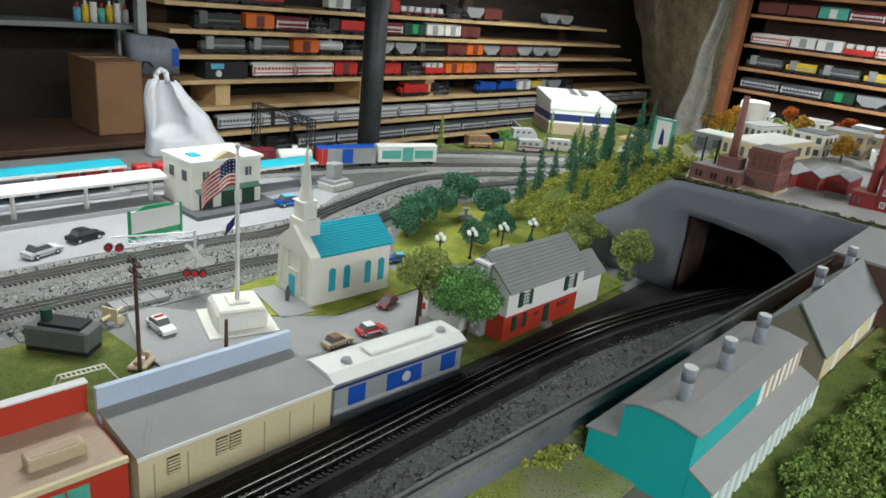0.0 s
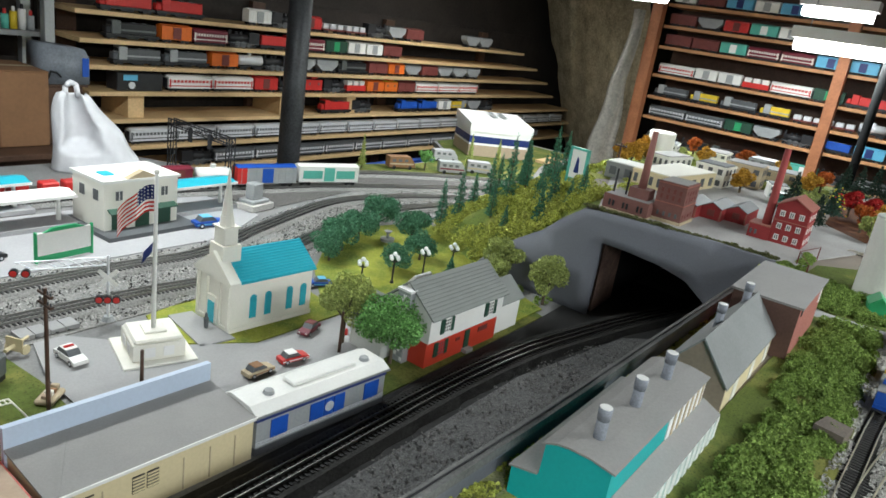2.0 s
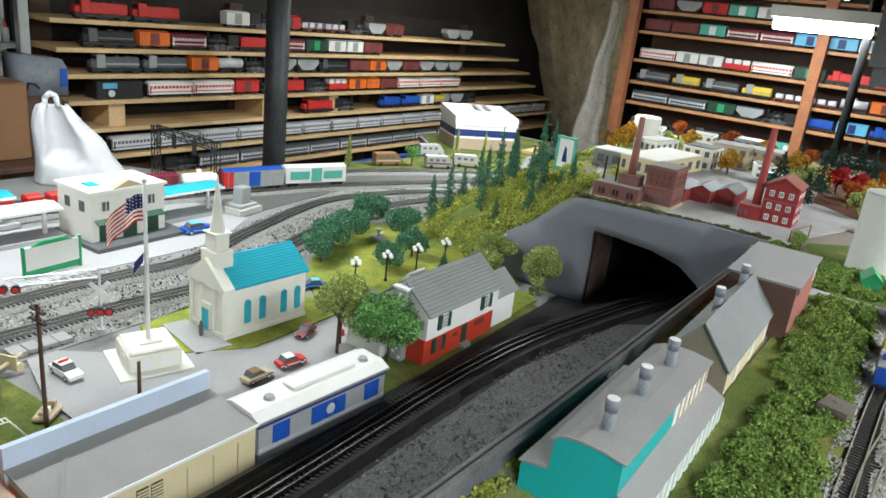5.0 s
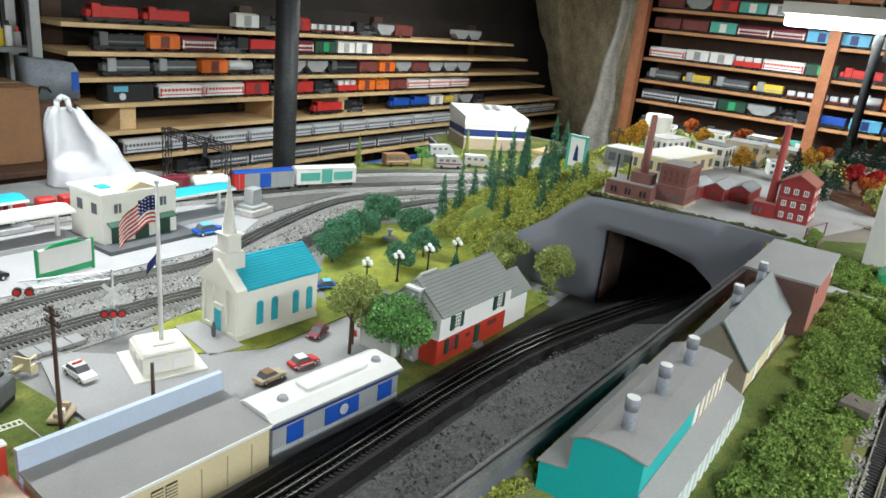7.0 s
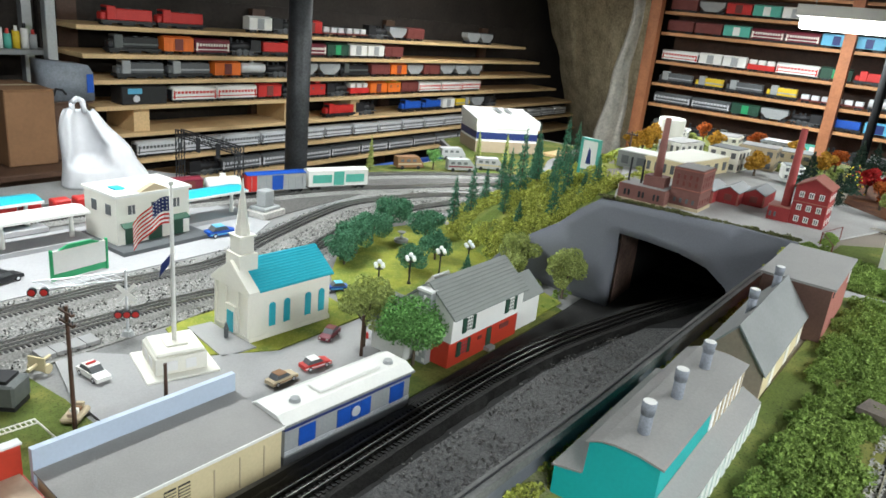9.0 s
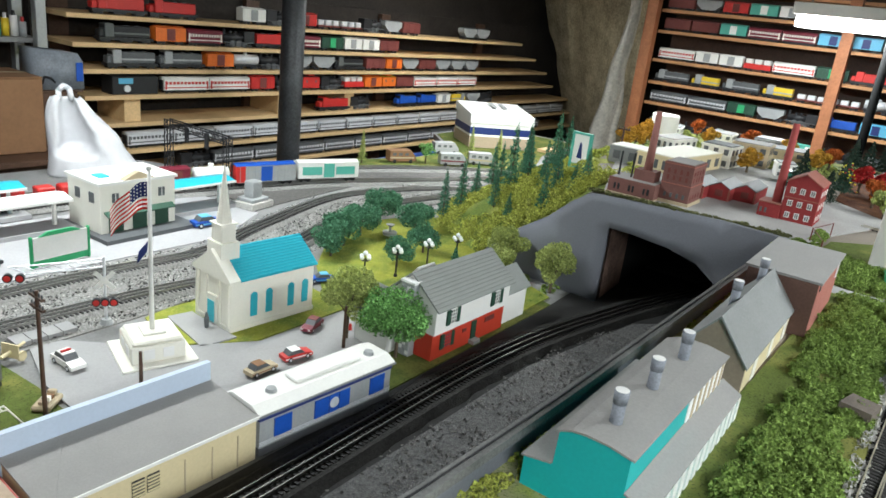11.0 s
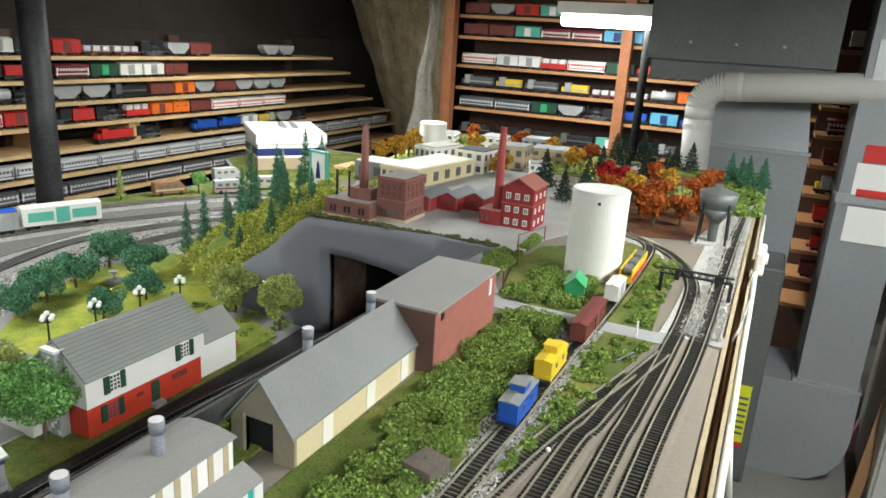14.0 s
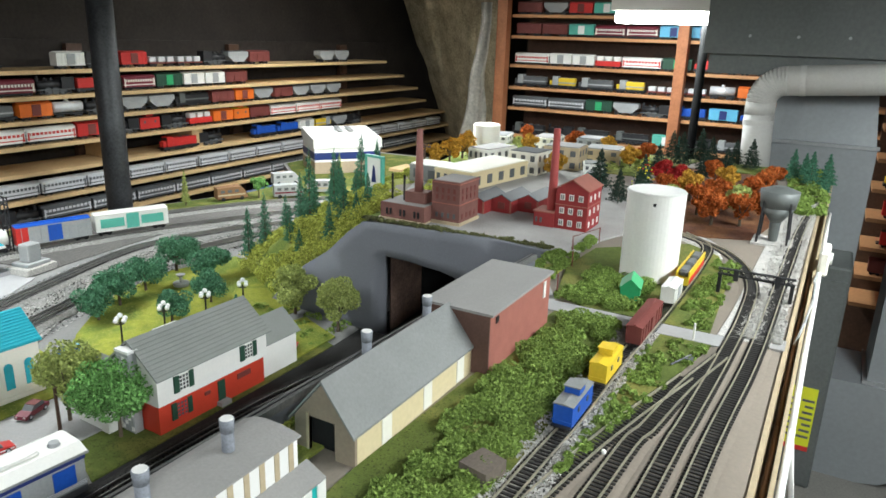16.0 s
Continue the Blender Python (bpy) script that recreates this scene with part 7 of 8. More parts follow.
for i in range(4):
    for j in range(5):
        u, v = 0.05 + 0.1 * j, 0.07 + 0.13 * i
        part("flag_spot", ball(B(), (-0.0042 - 0.060 * u, 0.020 * u + 0.006 * math.sin(u * 9) - 0.0005, 0.350 - 0.052 * v - 0.045 * u * u - 0.012 * u), 0.0016, 1), M["white"], f)
part("small_flag", slab(B(), [(-0.004, 0, 0.235), (-0.020, 0.004, 0.215), (-0.024, 0.004, 0.190), (-0.006, 0, 0.215)], (0, 0.0008, 0)), M["navy"], t)


def auto(x, y, z, rz, c1, c2, label, k=1.0, group="parked model cars"):
    t = thing("model_car", label, "car", group, at=pose(x, y, z, 0, 0, rz) @ Matrix.Scale(k, 4))
    prof = [(-0.040, 0.006), (-0.040, 0.016), (-0.020, 0.018), (0.022, 0.018), (0.040, 0.014), (0.041, 0.006)]
    part("body", soften(slab(B(), [(px, -0.016, pz) for px, pz in prof], (0, 0.032, 0)), 0.002), c1, t)
    cab = [(-0.030, 0.018), (-0.022, 0.028), (0.006, 0.028), (0.018, 0.018)]
    part("glasshouse", slab(B(), [(px, -0.0135, pz) for px, pz in cab], (0, 0.027, 0)), M["darkgrey"], t)
    part("roof", slab(B(), [(-0.021, -0.0132, 0.0281), (0.005, -0.0132, 0.0281), (0.005, 0.0132, 0.0281), (-0.021, 0.0132, 0.0281)], (0, 0, 0.0015)), c2, t)
    for px in (-0.025, 0.025):
        for s in (-1, 1):
            w = part("wheel", cy(B(), (px, s * 0.0125, 0.0065), (px, s * 0.0168, 0.0065), 0.0065, 0.0065, 14), M["black"], t)
            part("hubcap", cy(B(), (px, s * 0.0168, 0.0065), (px, s * 0.0174, 0.0065), 0.0035, 0.0035, 10), M["silver"], w)
    for s in (-1, 1):
        part("headlight", bx(B(), (0.0405, s * 0.011 - 0.003, 0.010), (0.0415, s * 0.011 + 0.003, 0.0135)), M["paper"], t)
        part("side_stripe", bx(B(), (-0.038, s * 0.0162, 0.009), (0.038, s * 0.0166, 0.012)), c2, t)
    return t


o = auto(0.622, 1.337, LO + 0.006, -88, M["white"], M["white"], "white model police car with a red light bar", 0.9)
part("light_bar", bx(B(), (-0.010, -0.010, 0.0297), (-0.005, 0.010, 0.033)), M["red"], o)
auto(1.075, 1.165, LO + 0.006, 200, M["maroon"], M["oxide"], "dark red model sedan by the church", 0.8)
auto(0.955, 1.085, LO + 0.006, -10, M["red"], M["paper"], "red model car behind the diner", 0.8)
auto(0.865, 1.085, LO + 0.006, 0, M["tan"], M["brownbox"], "tan model jalopy behind the diner", 0.8)
auto(1.29, 1.36, LO + 0.003, 150, M["blue"], M["skyblue"], "blue model pickup by the park", 0.8)
auto(1.585, 0.94, LO + 0.006, 30, M["red"], M["red"], "bright red model car on the lawn", 0.6)
auto(1.33, 1.90, LO + 0.003, -8, M["blue"], M["skyblue"], "blue model pickup at the station", 1.2)
auto(0.70, 1.90, LO + 0.003, 15, M["black"], M["black"], "black model sedan at the station", 1.1)
auto(0.58, 1.845, LO + 0.003, 20, M["silver"], M["grey"], "silver model sedan at the station", 1.1)


def camper(x, y, rz, c1, c2, label):
    t = thing("model_camper", label, "camper van", "parked model campers", at=pose(x, y, LO + 0.003, 0, 0, rz) @ Matrix.Scale(1.15, 4))
    part("body", soften(slab(B(), [(-0.06, -0.022, 0.008), (-0.06, -0.022, 0.052), (0.035, -0.022, 0.054), (0.055, -0.022, 0.030), (0.062, -0.022, 0.008)], (0, 0.044, 0)), 0.003), c1, t)
    part("stripe", bx(B(), (-0.058, -0.0228, 0.020), (0.05, 0.0228, 0.026)), c2, t)
    for px in (-0.04, -0.012, 0.016):
        part("window", bx(B(), (px - 0.008, -0.0226, 0.032), (px + 0.008, 0.0226, 0.043)), M["darkgrey"], t)
    for px in (-0.038, 0.036):
        for s in (-1, 1):
            part("wheel", cy(B(), (px, s * 0.016, 0.008), (px, s * 0.0225, 0.008), 0.008, 0.008, 12), M["black"], t)
    return t


camper(2.655, 2.235, -25, M["brownbox"], M["tan"], "brown and tan model camper on the turf")
camper(2.848, 2.065, -38, M["grey"], M["maroon"], "grey model camper on the turf")
camper(3.06, 2.27, -30, M["platform"], M["grey"], "white model camper on the turf")
camper(3.015, 2.005, -50, M["platform"], M["tan"], "pale model camper on the turf")


def crossing_signal(x, y, rz, gate):
    t = thing("crossing_signal", "silver railroad crossing signal with red lamps", "crossing signal", "crossing signals", at=pose(x, y, LO + 0.003, 0, 0, rz))
    part("base", cy(B(), (0, 0, 0), (0, 0, 0.010), 0.014, 0.009, 12), M["grey"], t)
    part("mast", cy(B(), (0, 0, 0.008), (0, 0, 0.150), 0.0032, 0.0028, 10), M["silver"], t)
    for a in (45, -45):
        c = Vector((-0.005, math.cos(radians(a)) * 0.024, math.sin(radians(a)) * 0.024))
        bm = B()
        bmesh.ops.create_cube(bm, size=1, matrix=Matrix.Translation((-0.005 - 0.001 * (a > 0), 0, 0.100)) @ Matrix.Rotation(radians(a), 4, "X") @ Matrix.Diagonal((0.0012, 0.052, 0.009, 1)))
        part("crossbuck", bm, M["white"], t)
    for s in (-1, 0, 1):
        l = part("lamp_hood", cy(B(), (-0.012, s * 0.017, 0.052), (-0.002, s * 0.017, 0.052), 0.0085, 0.0085, 16), M["black"], t)
        part("lamp_lens", cy(B(), (-0.0130, s * 0.017, 0.052), (-0.012, s * 0.017, 0.052), 0.0065, 0.0065, 14), M["red"], l)
    part("lamp_bar", bx(B(), (-0.004, -0.020, 0.0505), (0, 0.020, 0.0535)), M["silver"], t)
    if gate:
        bm = B()
        for z in (0.128, 0.146):
            cy(bm, (0, 0, z), (-0.012, 0.17, z - 0.014), 0.0018, 0.0018, 6)
        for i in range(7):
            y0, y1 = 0.17 * i / 7, 0.17 * (i + 1) / 7
            cy(bm, (0, y0, 0.128 - 0.08 * y0), (-0.01, y1, 0.146 - 0.08 * y1), 0.0012, 0.0012, 5)
        part("cantilever", bm, M["silver"], t, "silver lattice cantilever arm")
        for y0 in (0.150, 0.172):
            l = part("lamp_hood", cy(B(), (-0.022, y0, 0.112), (-0.012, y0, 0.112), 0.0085, 0.0085, 16), M["black"], t)
            part("lamp_lens", cy(B(), (-0.0230, y0, 0.112), (-0.022, y0, 0.112), 0.0065, 0.0065, 14), M["red"], l)
    return t


crossing_signal(0.765, 1.462, 55, True)
crossing_signal(0.40, 1.83, 30, False)


def utility_pole(x, y, z, h, arms):
    t = thing("utility_pole", "dark wooden model utility pole with crossarms", "utility pole", "utility poles", at=pose(x, y, z))
    part("pole", cy(B(), (0, 0, 0), (0, 0, h), 0.0038, 0.0030, 10), M["darkwood"], t)
    for i in range(arms):
        z1 = h - 0.012 - 0.018 * i
        a = part("crossarm", bx(B(), (-0.003, -0.020, z1), (0.003, 0.020, z1 + 0.004)), M["darkwood"], t)
        for s in (-0.017, -0.008, 0.008, 0.017):
            part("insulator", cy(B(), (0, s, z1 + 0.004), (0, s, z1 + 0.010), 0.0016, 0.0012, 6), M["darkgrey"], a)
    return t


utility_pole(0.506, 1.178, LO + 0.003, 0.236, 2)
utility_pole(0.667, 1.170, LO + 0.006, 0.078, 0)
utility_pole(1.062, 1.055, LO + 0.006, 0.095, 0)
utility_pole(2.20, 0.98, UP + 0.003, 0.10, 1)


def park_lamp(x, y):
    t = thing("park_lamp", "black park lamp post with clear globes", "street lamp", "park lamp posts", at=pose(x, y, LO + 0.003))
    part("post", cy(B(), (0, 0, 0), (0, 0, 0.072), 0.0028, 0.002, 10), M["black"], t)
    part("foot", cy(B(), (0, 0, 0), (0, 0, 0.008), 0.006, 0.004, 10), M["black"], t)
    part("globe", ball(B(), (0, 0, 0.086), 0.0065, 2), M["lens"], t, "clear glass globe", True)
    for a in (0, 90, 180, 270):
        c, s = 0.013 * math.cos(radians(a)), 0.013 * math.sin(radians(a))
        part("arm", cy(B(), (0, 0, 0.062), (c, s, 0.068), 0.0014, 0.0014, 6), M["black"], t)
        part("globe", ball(B(), (c, s, 0.075), 0.006, 2), M["lens"], t, "clear glass globe", True)
    return t


for x, y in ((1.370, 1.283), (1.480, 1.265), (1.599, 1.249), (1.714, 1.229)):
    park_lamp(x, y)

t = thing("toy_tractor", "small yellow toy tractor parked under the park trees", "toy tractor", at=pose(1.66, 1.43, LO + 0.003, 0, 0, 35))
part("chassis", soften(bx(B(), (-0.020, -0.007, 0.007), (0.020, 0.007, 0.014)), 0.001), M["yellow"], t)
part("cab", soften(bx(B(), (-0.016, -0.007, 0.014), (-0.002, 0.007, 0.028)), 0.001), M["yellow"], t)
for px, r in ((-0.012, 0.008), (0.014, 0.006)):
    for q in (-1, 1):
        part("wheel", cy(B(), (px, q * 0.007, r), (px, q * 0.011, r), r, r, 14), M["black"], t)
part("bucket", slab(B(), [(0.022, -0.010, 0.003), (0.030, -0.010, 0.003), (0.032, -0.010, 0.013), (0.024, -0.010, 0.011)], (0, 0.020, 0)), M["yellow"], t)
t = thing("park_fountain", "grey stone model fountain among the park trees", "fountain", at=pose(1.75, 1.52, LO + 0.003))
part("basin", cy(B(), (0, 0, 0), (0, 0, 0.010), 0.022, 0.024, 20), M["grey"], t)
part("stem", cy(B(), (0, 0, 0.010), (0, 0, 0.028), 0.005, 0.004, 12), M["grey"], t)
part("bowl", cy(B(), (0, 0, 0.028), (0, 0, 0.035), 0.006, 0.014, 16), M["platform"], t)
t = thing("fire_hydrant", "small red model hydrant at the street corner", "hydrant", at=pose(1.135, 1.105, LO + 0.006))
part("barrel", cy(B(), (0, 0, 0), (0, 0, 0.012), 0.004, 0.0034, 10), M["red"], t)
part("cap", cy(B(), (0, 0, 0.012), (0, 0, 0.016), 0.0036, 0.001, 10), M["red"], t)

# station with canopies
t = thing("station", "white two-storey model station with green doors", "station", at=pose(1.025, 1.955, LO + 0.003, 0, 0, 2))
W, D, Hh = 0.235, 0.16, 0.150
part("body", bx(B(), (0, 0, 0), (W, D, Hh)), M["cream"], t)
part("plinth", bx(B(), (-0.02, -0.062, 0), (W + 0.035, D + 0.02, 0.012)), M["darkgrey"], t, "dark grey station plinth")
part("cornice", bx(B(), (-0.006, -0.006, Hh), (W + 0.006, D + 0.006, Hh + 0.008)), M["white"], t)
part("parapet", slab(B(), [(W / 2 - 0.05, -0.004, Hh + 0.008), (W / 2 + 0.05, -0.004, Hh + 0.008), (W / 2, -0.004, Hh + 0.030)], (0, 0.02, 0)), M["tan"], t, "tan pediment")
part("roof_hatch", bx(B(), (0.03, 0.05, Hh + 0.008), (0.06, 0.09, Hh + 0.012)), M["teal"], t)
part("awning", slab(B(), [(0.010, 0, 0.072), (W - 0.01, 0, 0.072), (W - 0.01, -0.020, 0.062), (0.010, -0.020, 0.062)], (0, 0, 0.003)), M["darkgreen"], t, "dark green awning")
for x in (0.045, 0.118, 0.190):
    part("door", bx(B(), (x - 0.022, -0.002, 0.004), (x + 0.022, 0.001, 0.058)), M["darkgreen"], t, "dark green door")
    w = part("window", bx(B(), (x - 0.010, -0.002, 0.098), (x + 0.010, 0.001, 0.124)), M["darkgrey"], t)
    part("muntin", bx(B(), (x - 0.001, -0.003, 0.098), (x + 0.001, -0.0005, 0.124)), M["white"], w)
for y in (0.04, 0.11):
    part("window", bx(B(), (-0.002, y - 0.012, 0.095), (0.001, y + 0.012, 0.125)), M["darkgrey"], t)


def canopy(x0, x1, y, c, label):
    t = thing("platform_canopy", label, "platform canopy", "station canopies")
    part("roof", slab(B(), [(x0, y - 0.05, LO + 0.098), (x0, y + 0.05, LO + 0.098), (x0, y, LO + 0.108)], (x1 - x0, 0, 0)), c, t)
    part("fascia", bx(B(), (x0, y - 0.052, LO + 0.092), (x1, y - 0.050, LO + 0.100)), M["white"], t)
    n = max(2, int((x1 - x0) / 0.16))
    for i in range(n):
        x = x0 + 0.03 + (x1 - x0 - 0.06) * i / (n - 1)
        part("column", cy(B(), (x, y, LO + 0.016), (x, y, LO + 0.099), 0.007, 0.005, 10), M["white"], t)
    part("platform", bx(B(), (x0 - 0.01, y - 0.045, LO + 0.003), (x1 + 0.01, y + 0.045, LO + 0.016)), M["platform"], t)
    return t


canopy(0.20, 1.00, 2.10, M["paper"], "long pale platform canopy on white columns")
canopy(1.28, 1.52, 2.06, M["teal"], "turquoise platform canopy on white columns")
canopy(0.05, 0.95, 2.26, M["teal"], "long turquoise platform canopy on white columns")
t = thing("billboard_sign", "blank white trackside sign with green brackets", "sign", at=pose(0.858, 1.838, LO + 0.003, 0, 0, 6))
part("board", bx(B(), (-0.070, -0.003, 0.022), (0.070, 0.003, 0.080)), M["white"], t)
for s in (-1, 1):
    part("bracket", soften(bx(B(), (s * 0.070, -0.004, 0), (s * 0.078, 0.004, 0.085)), 0.002), M["green"], t, "green side bracket")
part("crest", slab(B(), [(-0.055, -0.003, 0.080), (0.055, -0.003, 0.080), (0.030, -0.003, 0.090), (-0.03, -0.003, 0.090)], (0, 0.006, 0)), M["green"], t)
part("lattice", bx(B(), (-0.07, -0.001, 0.004), (0.07, 0.001, 0.020)), M["green"], t)
t = thing("stone_monument", "grey square model monument in two blocks", "monument", at=pose(1.585, 2.0, LO + 0.003, 0, 0, 10))
part("base", soften(bx(B(), (-0.055, -0.045, 0), (0.055, 0.045, 0.022)), 0.002), M["paleballast"], t)
part("step", soften(bx(B(), (-0.042, -0.034, 0.022), (0.042, 0.034, 0.034)), 0.002), M["grey"], t)
part("block", soften(bx(B(), (-0.024, -0.020, 0.034), (0.024, 0.020, 0.090)), 0.003), M["grey"], t)
t = thing("signal_gantry", "black lattice signal gantry over the back track", "signal bridge")
for y in (2.20, 2.56):
    bm = B()
    for dx in (-0.012, 0.012):
        for dy in (-0.010, 0.010):
            cy(bm, (1.63 + dx, y + dy, LO), (1.63 + dx, y + dy, 1.155), 0.0022, 0.0022, 6)
    for i in range(6):
        z = LO + 0.012 + 0.032 * i
        cy(bm, (1.618, y - 0.01, z), (1.642, y - 0.01, z + 0.032), 0.0013, 0.0013, 5)
        cy(bm, (1.618, y + 0.01, z), (1.618, y - 0.01, z + 0.032), 0.0013, 0.0013, 5)
    part("tower", bm, M["black"], t)
bm = B()
for dx in (-0.012, 0.012):
    for z in (1.130, 1.155):
        bx(bm, (1.63 + dx - 0.002, 2.19, z - 0.002), (1.63 + dx + 0.002, 2.57, z + 0.002))
    for i in range(12):
        y = 2.19 + 0.38 * i / 12
        cy(bm, (1.63 + dx, y, 1.13), (1.63 + dx, y + 0.0316, 1.155), 0.0014, 0.0014, 5)
part("truss", bm, M["black"], t)
for y in (2.30, 2.42):
    part("signal_head", bx(B(), (1.610, y - 0.009, 1.095), (1.617, y + 0.009, 1.150)), M["black"], t)

# plain toy figure by the church and the scouts' camp
one("toy_figure", soften(cy(cy(B(), (0.905, 1.312, LO + 0.006), (0.905, 1.312, LO + 0.030), 0.0045, 0.006, 8), (0.905, 1.312, LO + 0.030), (0.905, 1.312, LO + 0.042), 0.0045, 0.002, 8), 0.0005), M["darkgrey"], "dark grey plain toy figure on the church walk", "figurine")
t = thing("tender_car", "black model tender lying on the grass", "model train", at=pose(0.455, 1.375, LO + 0.003, 0, 0, -52))
part("body", soften(bx(B(), (-0.06, -0.028, 0.008), (0.06, 0.028, 0.050)), 0.004), M["charcoal"], t)
part("coal_box", bx(B(), (-0.035, -0.02, 0.05), (0.045, 0.02, 0.056)), M["black"], t)
part("signal_lamp", cy(B(), (-0.03, 0, 0.056), (-0.03, 0, 0.076), 0.010, 0.010, 14), M["darkgreen"], t, "green lamp")
part("frame", bx(B(), (-0.058, -0.024, 0), (0.058, 0.024, 0.008)), M["black"], t)
t = thing("toy_ladder", "yellow plastic toy ladder bent over the lawn", "ladder")
for s in (-0.007, 0.007):
    part("side_rail", tube(B(), [(0.370, 1.215 + s, LO + 0.004), (0.392, 1.225 + s, LO + 0.034), (0.462, 1.212 + s, LO + 0.038), (0.482, 1.170 + s, LO + 0.004)], 0.0014, 6), M["cream"], t)
for i in range(9):
    x = 0.395 + 0.0075 * i
    y = 1.2245 - 0.0014 * i
    part("rung", cy(B(), (x, y - 0.007, LO + 0.0345 + 0.0004 * i), (x, y + 0.007, LO + 0.0345 + 0.0004 * i), 0.0011, 0.0011, 6), M["cream"], t)
t = thing("toy_cannon", "pale yellow plastic toy cannon on the lawn", "toy cannon", at=pose(0.565, 1.425, LO + 0.003, 0, 0, 25))
part("barrel", cy(B(), (-0.03, 0, 0.016), (0.028, 0, 0.022), 0.004, 0.0028, 10), M["creamwall"], t)
part("shield", bx(B(), (-0.008, -0.018, 0.006), (-0.005, 0.018, 0.034)), M["creamwall"], t)
for s in (-1, 1):
    part("wheel", cy(B(), (0, s * 0.016, 0.010), (0, s * 0.020, 0.010), 0.010, 0.010, 14), M["creamwall"], t)
t = thing("toy_raft", "tan plastic toy raft on the lawn", "toy raft", at=pose(0.535, 1.235, LO + 0.003, 0, 0, 40))
part("deck", soften(bx(B(), (-0.026, -0.016, 0), (0.026, 0.016, 0.010)), 0.003), M["tan"], t)
for i in range(4):
    part("crate", soften(bx(B(), (-0.02 + 0.011 * i, -0.008, 0.010), (-0.012 + 0.011 * i, 0.006, 0.017 + 0.003 * (i % 2))), 0.001), M[("tanroof", "cream", "brownbox", "tan")[i]], t)
t = thing("crossing_plank", "grey planked grade crossing between rails", "grade crossing")
for i in range(4):
    part("plank", bx(B(), (0.585 + 0.03 * i, 1.46, LO + 0.004), (0.613 + 0.03 * i, 1.50, LO + 0.013)), M["street"], t)

t = thing("hill_billboard", "teal framed billboard with a white panel on the hill", "billboard", at=pose(1.985, 1.015, hill(1.985, 1.015) - 0.010, 0, 0, -8) @ Matrix.Scale(0.82, 4))
part("panel", bx(B(), (-0.004, -0.036, 0.012), (0.004, 0.036, 0.125)), M["white"], t)
for s in (-1, 1):
    part("frame_post", bx(B(), (-0.006, s * 0.036 - 0.005, -0.01), (0.006, s * 0.036 + 0.005, 0.130)), M["seafoam"], t)
part("frame_foot", bx(B(), (-0.007, -0.041, -0.01), (0.007, 0.041, 0.020)), M["seafoam"], t)
part("frame_top", bx(B(), (-0.006, -0.041, 0.125), (0.006, 0.041, 0.133)), M["seafoam"], t)
part("dark_mark", slab(B(), [(-0.0052, -0.010, 0.04), (-0.0052, 0.012, 0.04), (-0.0052, 0.004, 0.10), (-0.0052, -0.004, 0.09)], (0.001, 0, 0)), M["navy"], t)

one("deck_block", soften(slab(B(), [(0.893, 0.155, UP + 0.003), (0.886, 0.122, UP + 0.003), (0.920, 0.116, UP + 0.003), (0.928, 0.146, UP + 0.003)], (0, 0, 0.017)), 0.003), M["greybrown"], "dull brown block lying among the bushes", "block")
t = thing("green_hopper_shed", "bright green gabled shed by the silo", "shed", at=pose(1.50, 0.150, UP + 0.003, 0, 0, 10))
part("body", slab(B(), [(-0.024, -0.016, 0), (-0.024, -0.016, 0.022), (-0.024, 0, 0.036), (-0.024, 0.016, 0.022), (-0.024, 0.016, 0)], (0.048, 0, 0)), M["green"], t)
for s in (-1, 1):
    part("roof_slope", slab(B(), [(-0.026, 0, 0.0365), (-0.026, s * 0.018, 0.0205), (-0.026, s * 0.018, 0.0225), (-0.026, 0, 0.0385)], (0.052, 0, 0)), M["green"], t)
t = thing("yard_fence", "thin dark post fence along the model road", "fence")
for x, y in ((1.455, 0.265), (1.60, 0.29), (1.70, 0.325), (1.80, 0.300)):
    part("post", cy(B(), (x, y, UP), (x, y, UP + 0.034), 0.0012, 0.0012, 6), M["oxide"], t)
part("rail", tube(B(), [(1.60, 0.29, UP + 0.033), (1.70, 0.325, UP + 0.033), (1.80, 0.300, UP + 0.033)], 0.0008, 5), M["oxide"], t)
t = thing("switch_stand", "small white switch stand beside the yard tracks", "switch stand")
part("base", bx(B(), (1.288, 0.008, UP), (1.302, 0.018, UP + 0.007)), M["darkgrey"], t)
part("mast", cy(B(), (1.372, 0.022, UP + 0.003), (1.372, 0.022, UP + 0.028), 0.0015, 0.0015, 6), M["white"], t)
part("lever", cy(B(), (1.262, 0.03, UP + 0.006), (1.30, 0.012, UP + 0.009), 0.0013, 0.0013, 6), M["darkgrey"], t)
for x, y in ((0.869, 0.056), (1.012, 0.045)):
    one("throw_button", ball(B(), (x, y, UP + 0.003), 0.0030, 2), M["white"], "small white round throw button on the deck", "button", smooth=True)
one("track_tile", bx(B(), (1.40, -0.098, UP), (1.44, -0.078, UP + 0.004)), M["roofgrey"], "flat grey cover plate on the deck", "cover plate")

# cables and clutter along the rim
one("white_cable", tube(B(), [(0.2, -0.1245, 1.262), (0.8, -0.1240, 1.268), (1.2, -0.1245, 1.27), (1.45, -0.1240, 1.268), (1.7, -0.1250, 1.265), (2.1, -0.1240, 1.270), (2.5, -0.1240, 1.27)], 0.0042, 8), M["white"], "white cable clipped along the table rim", "cable", smooth=True)
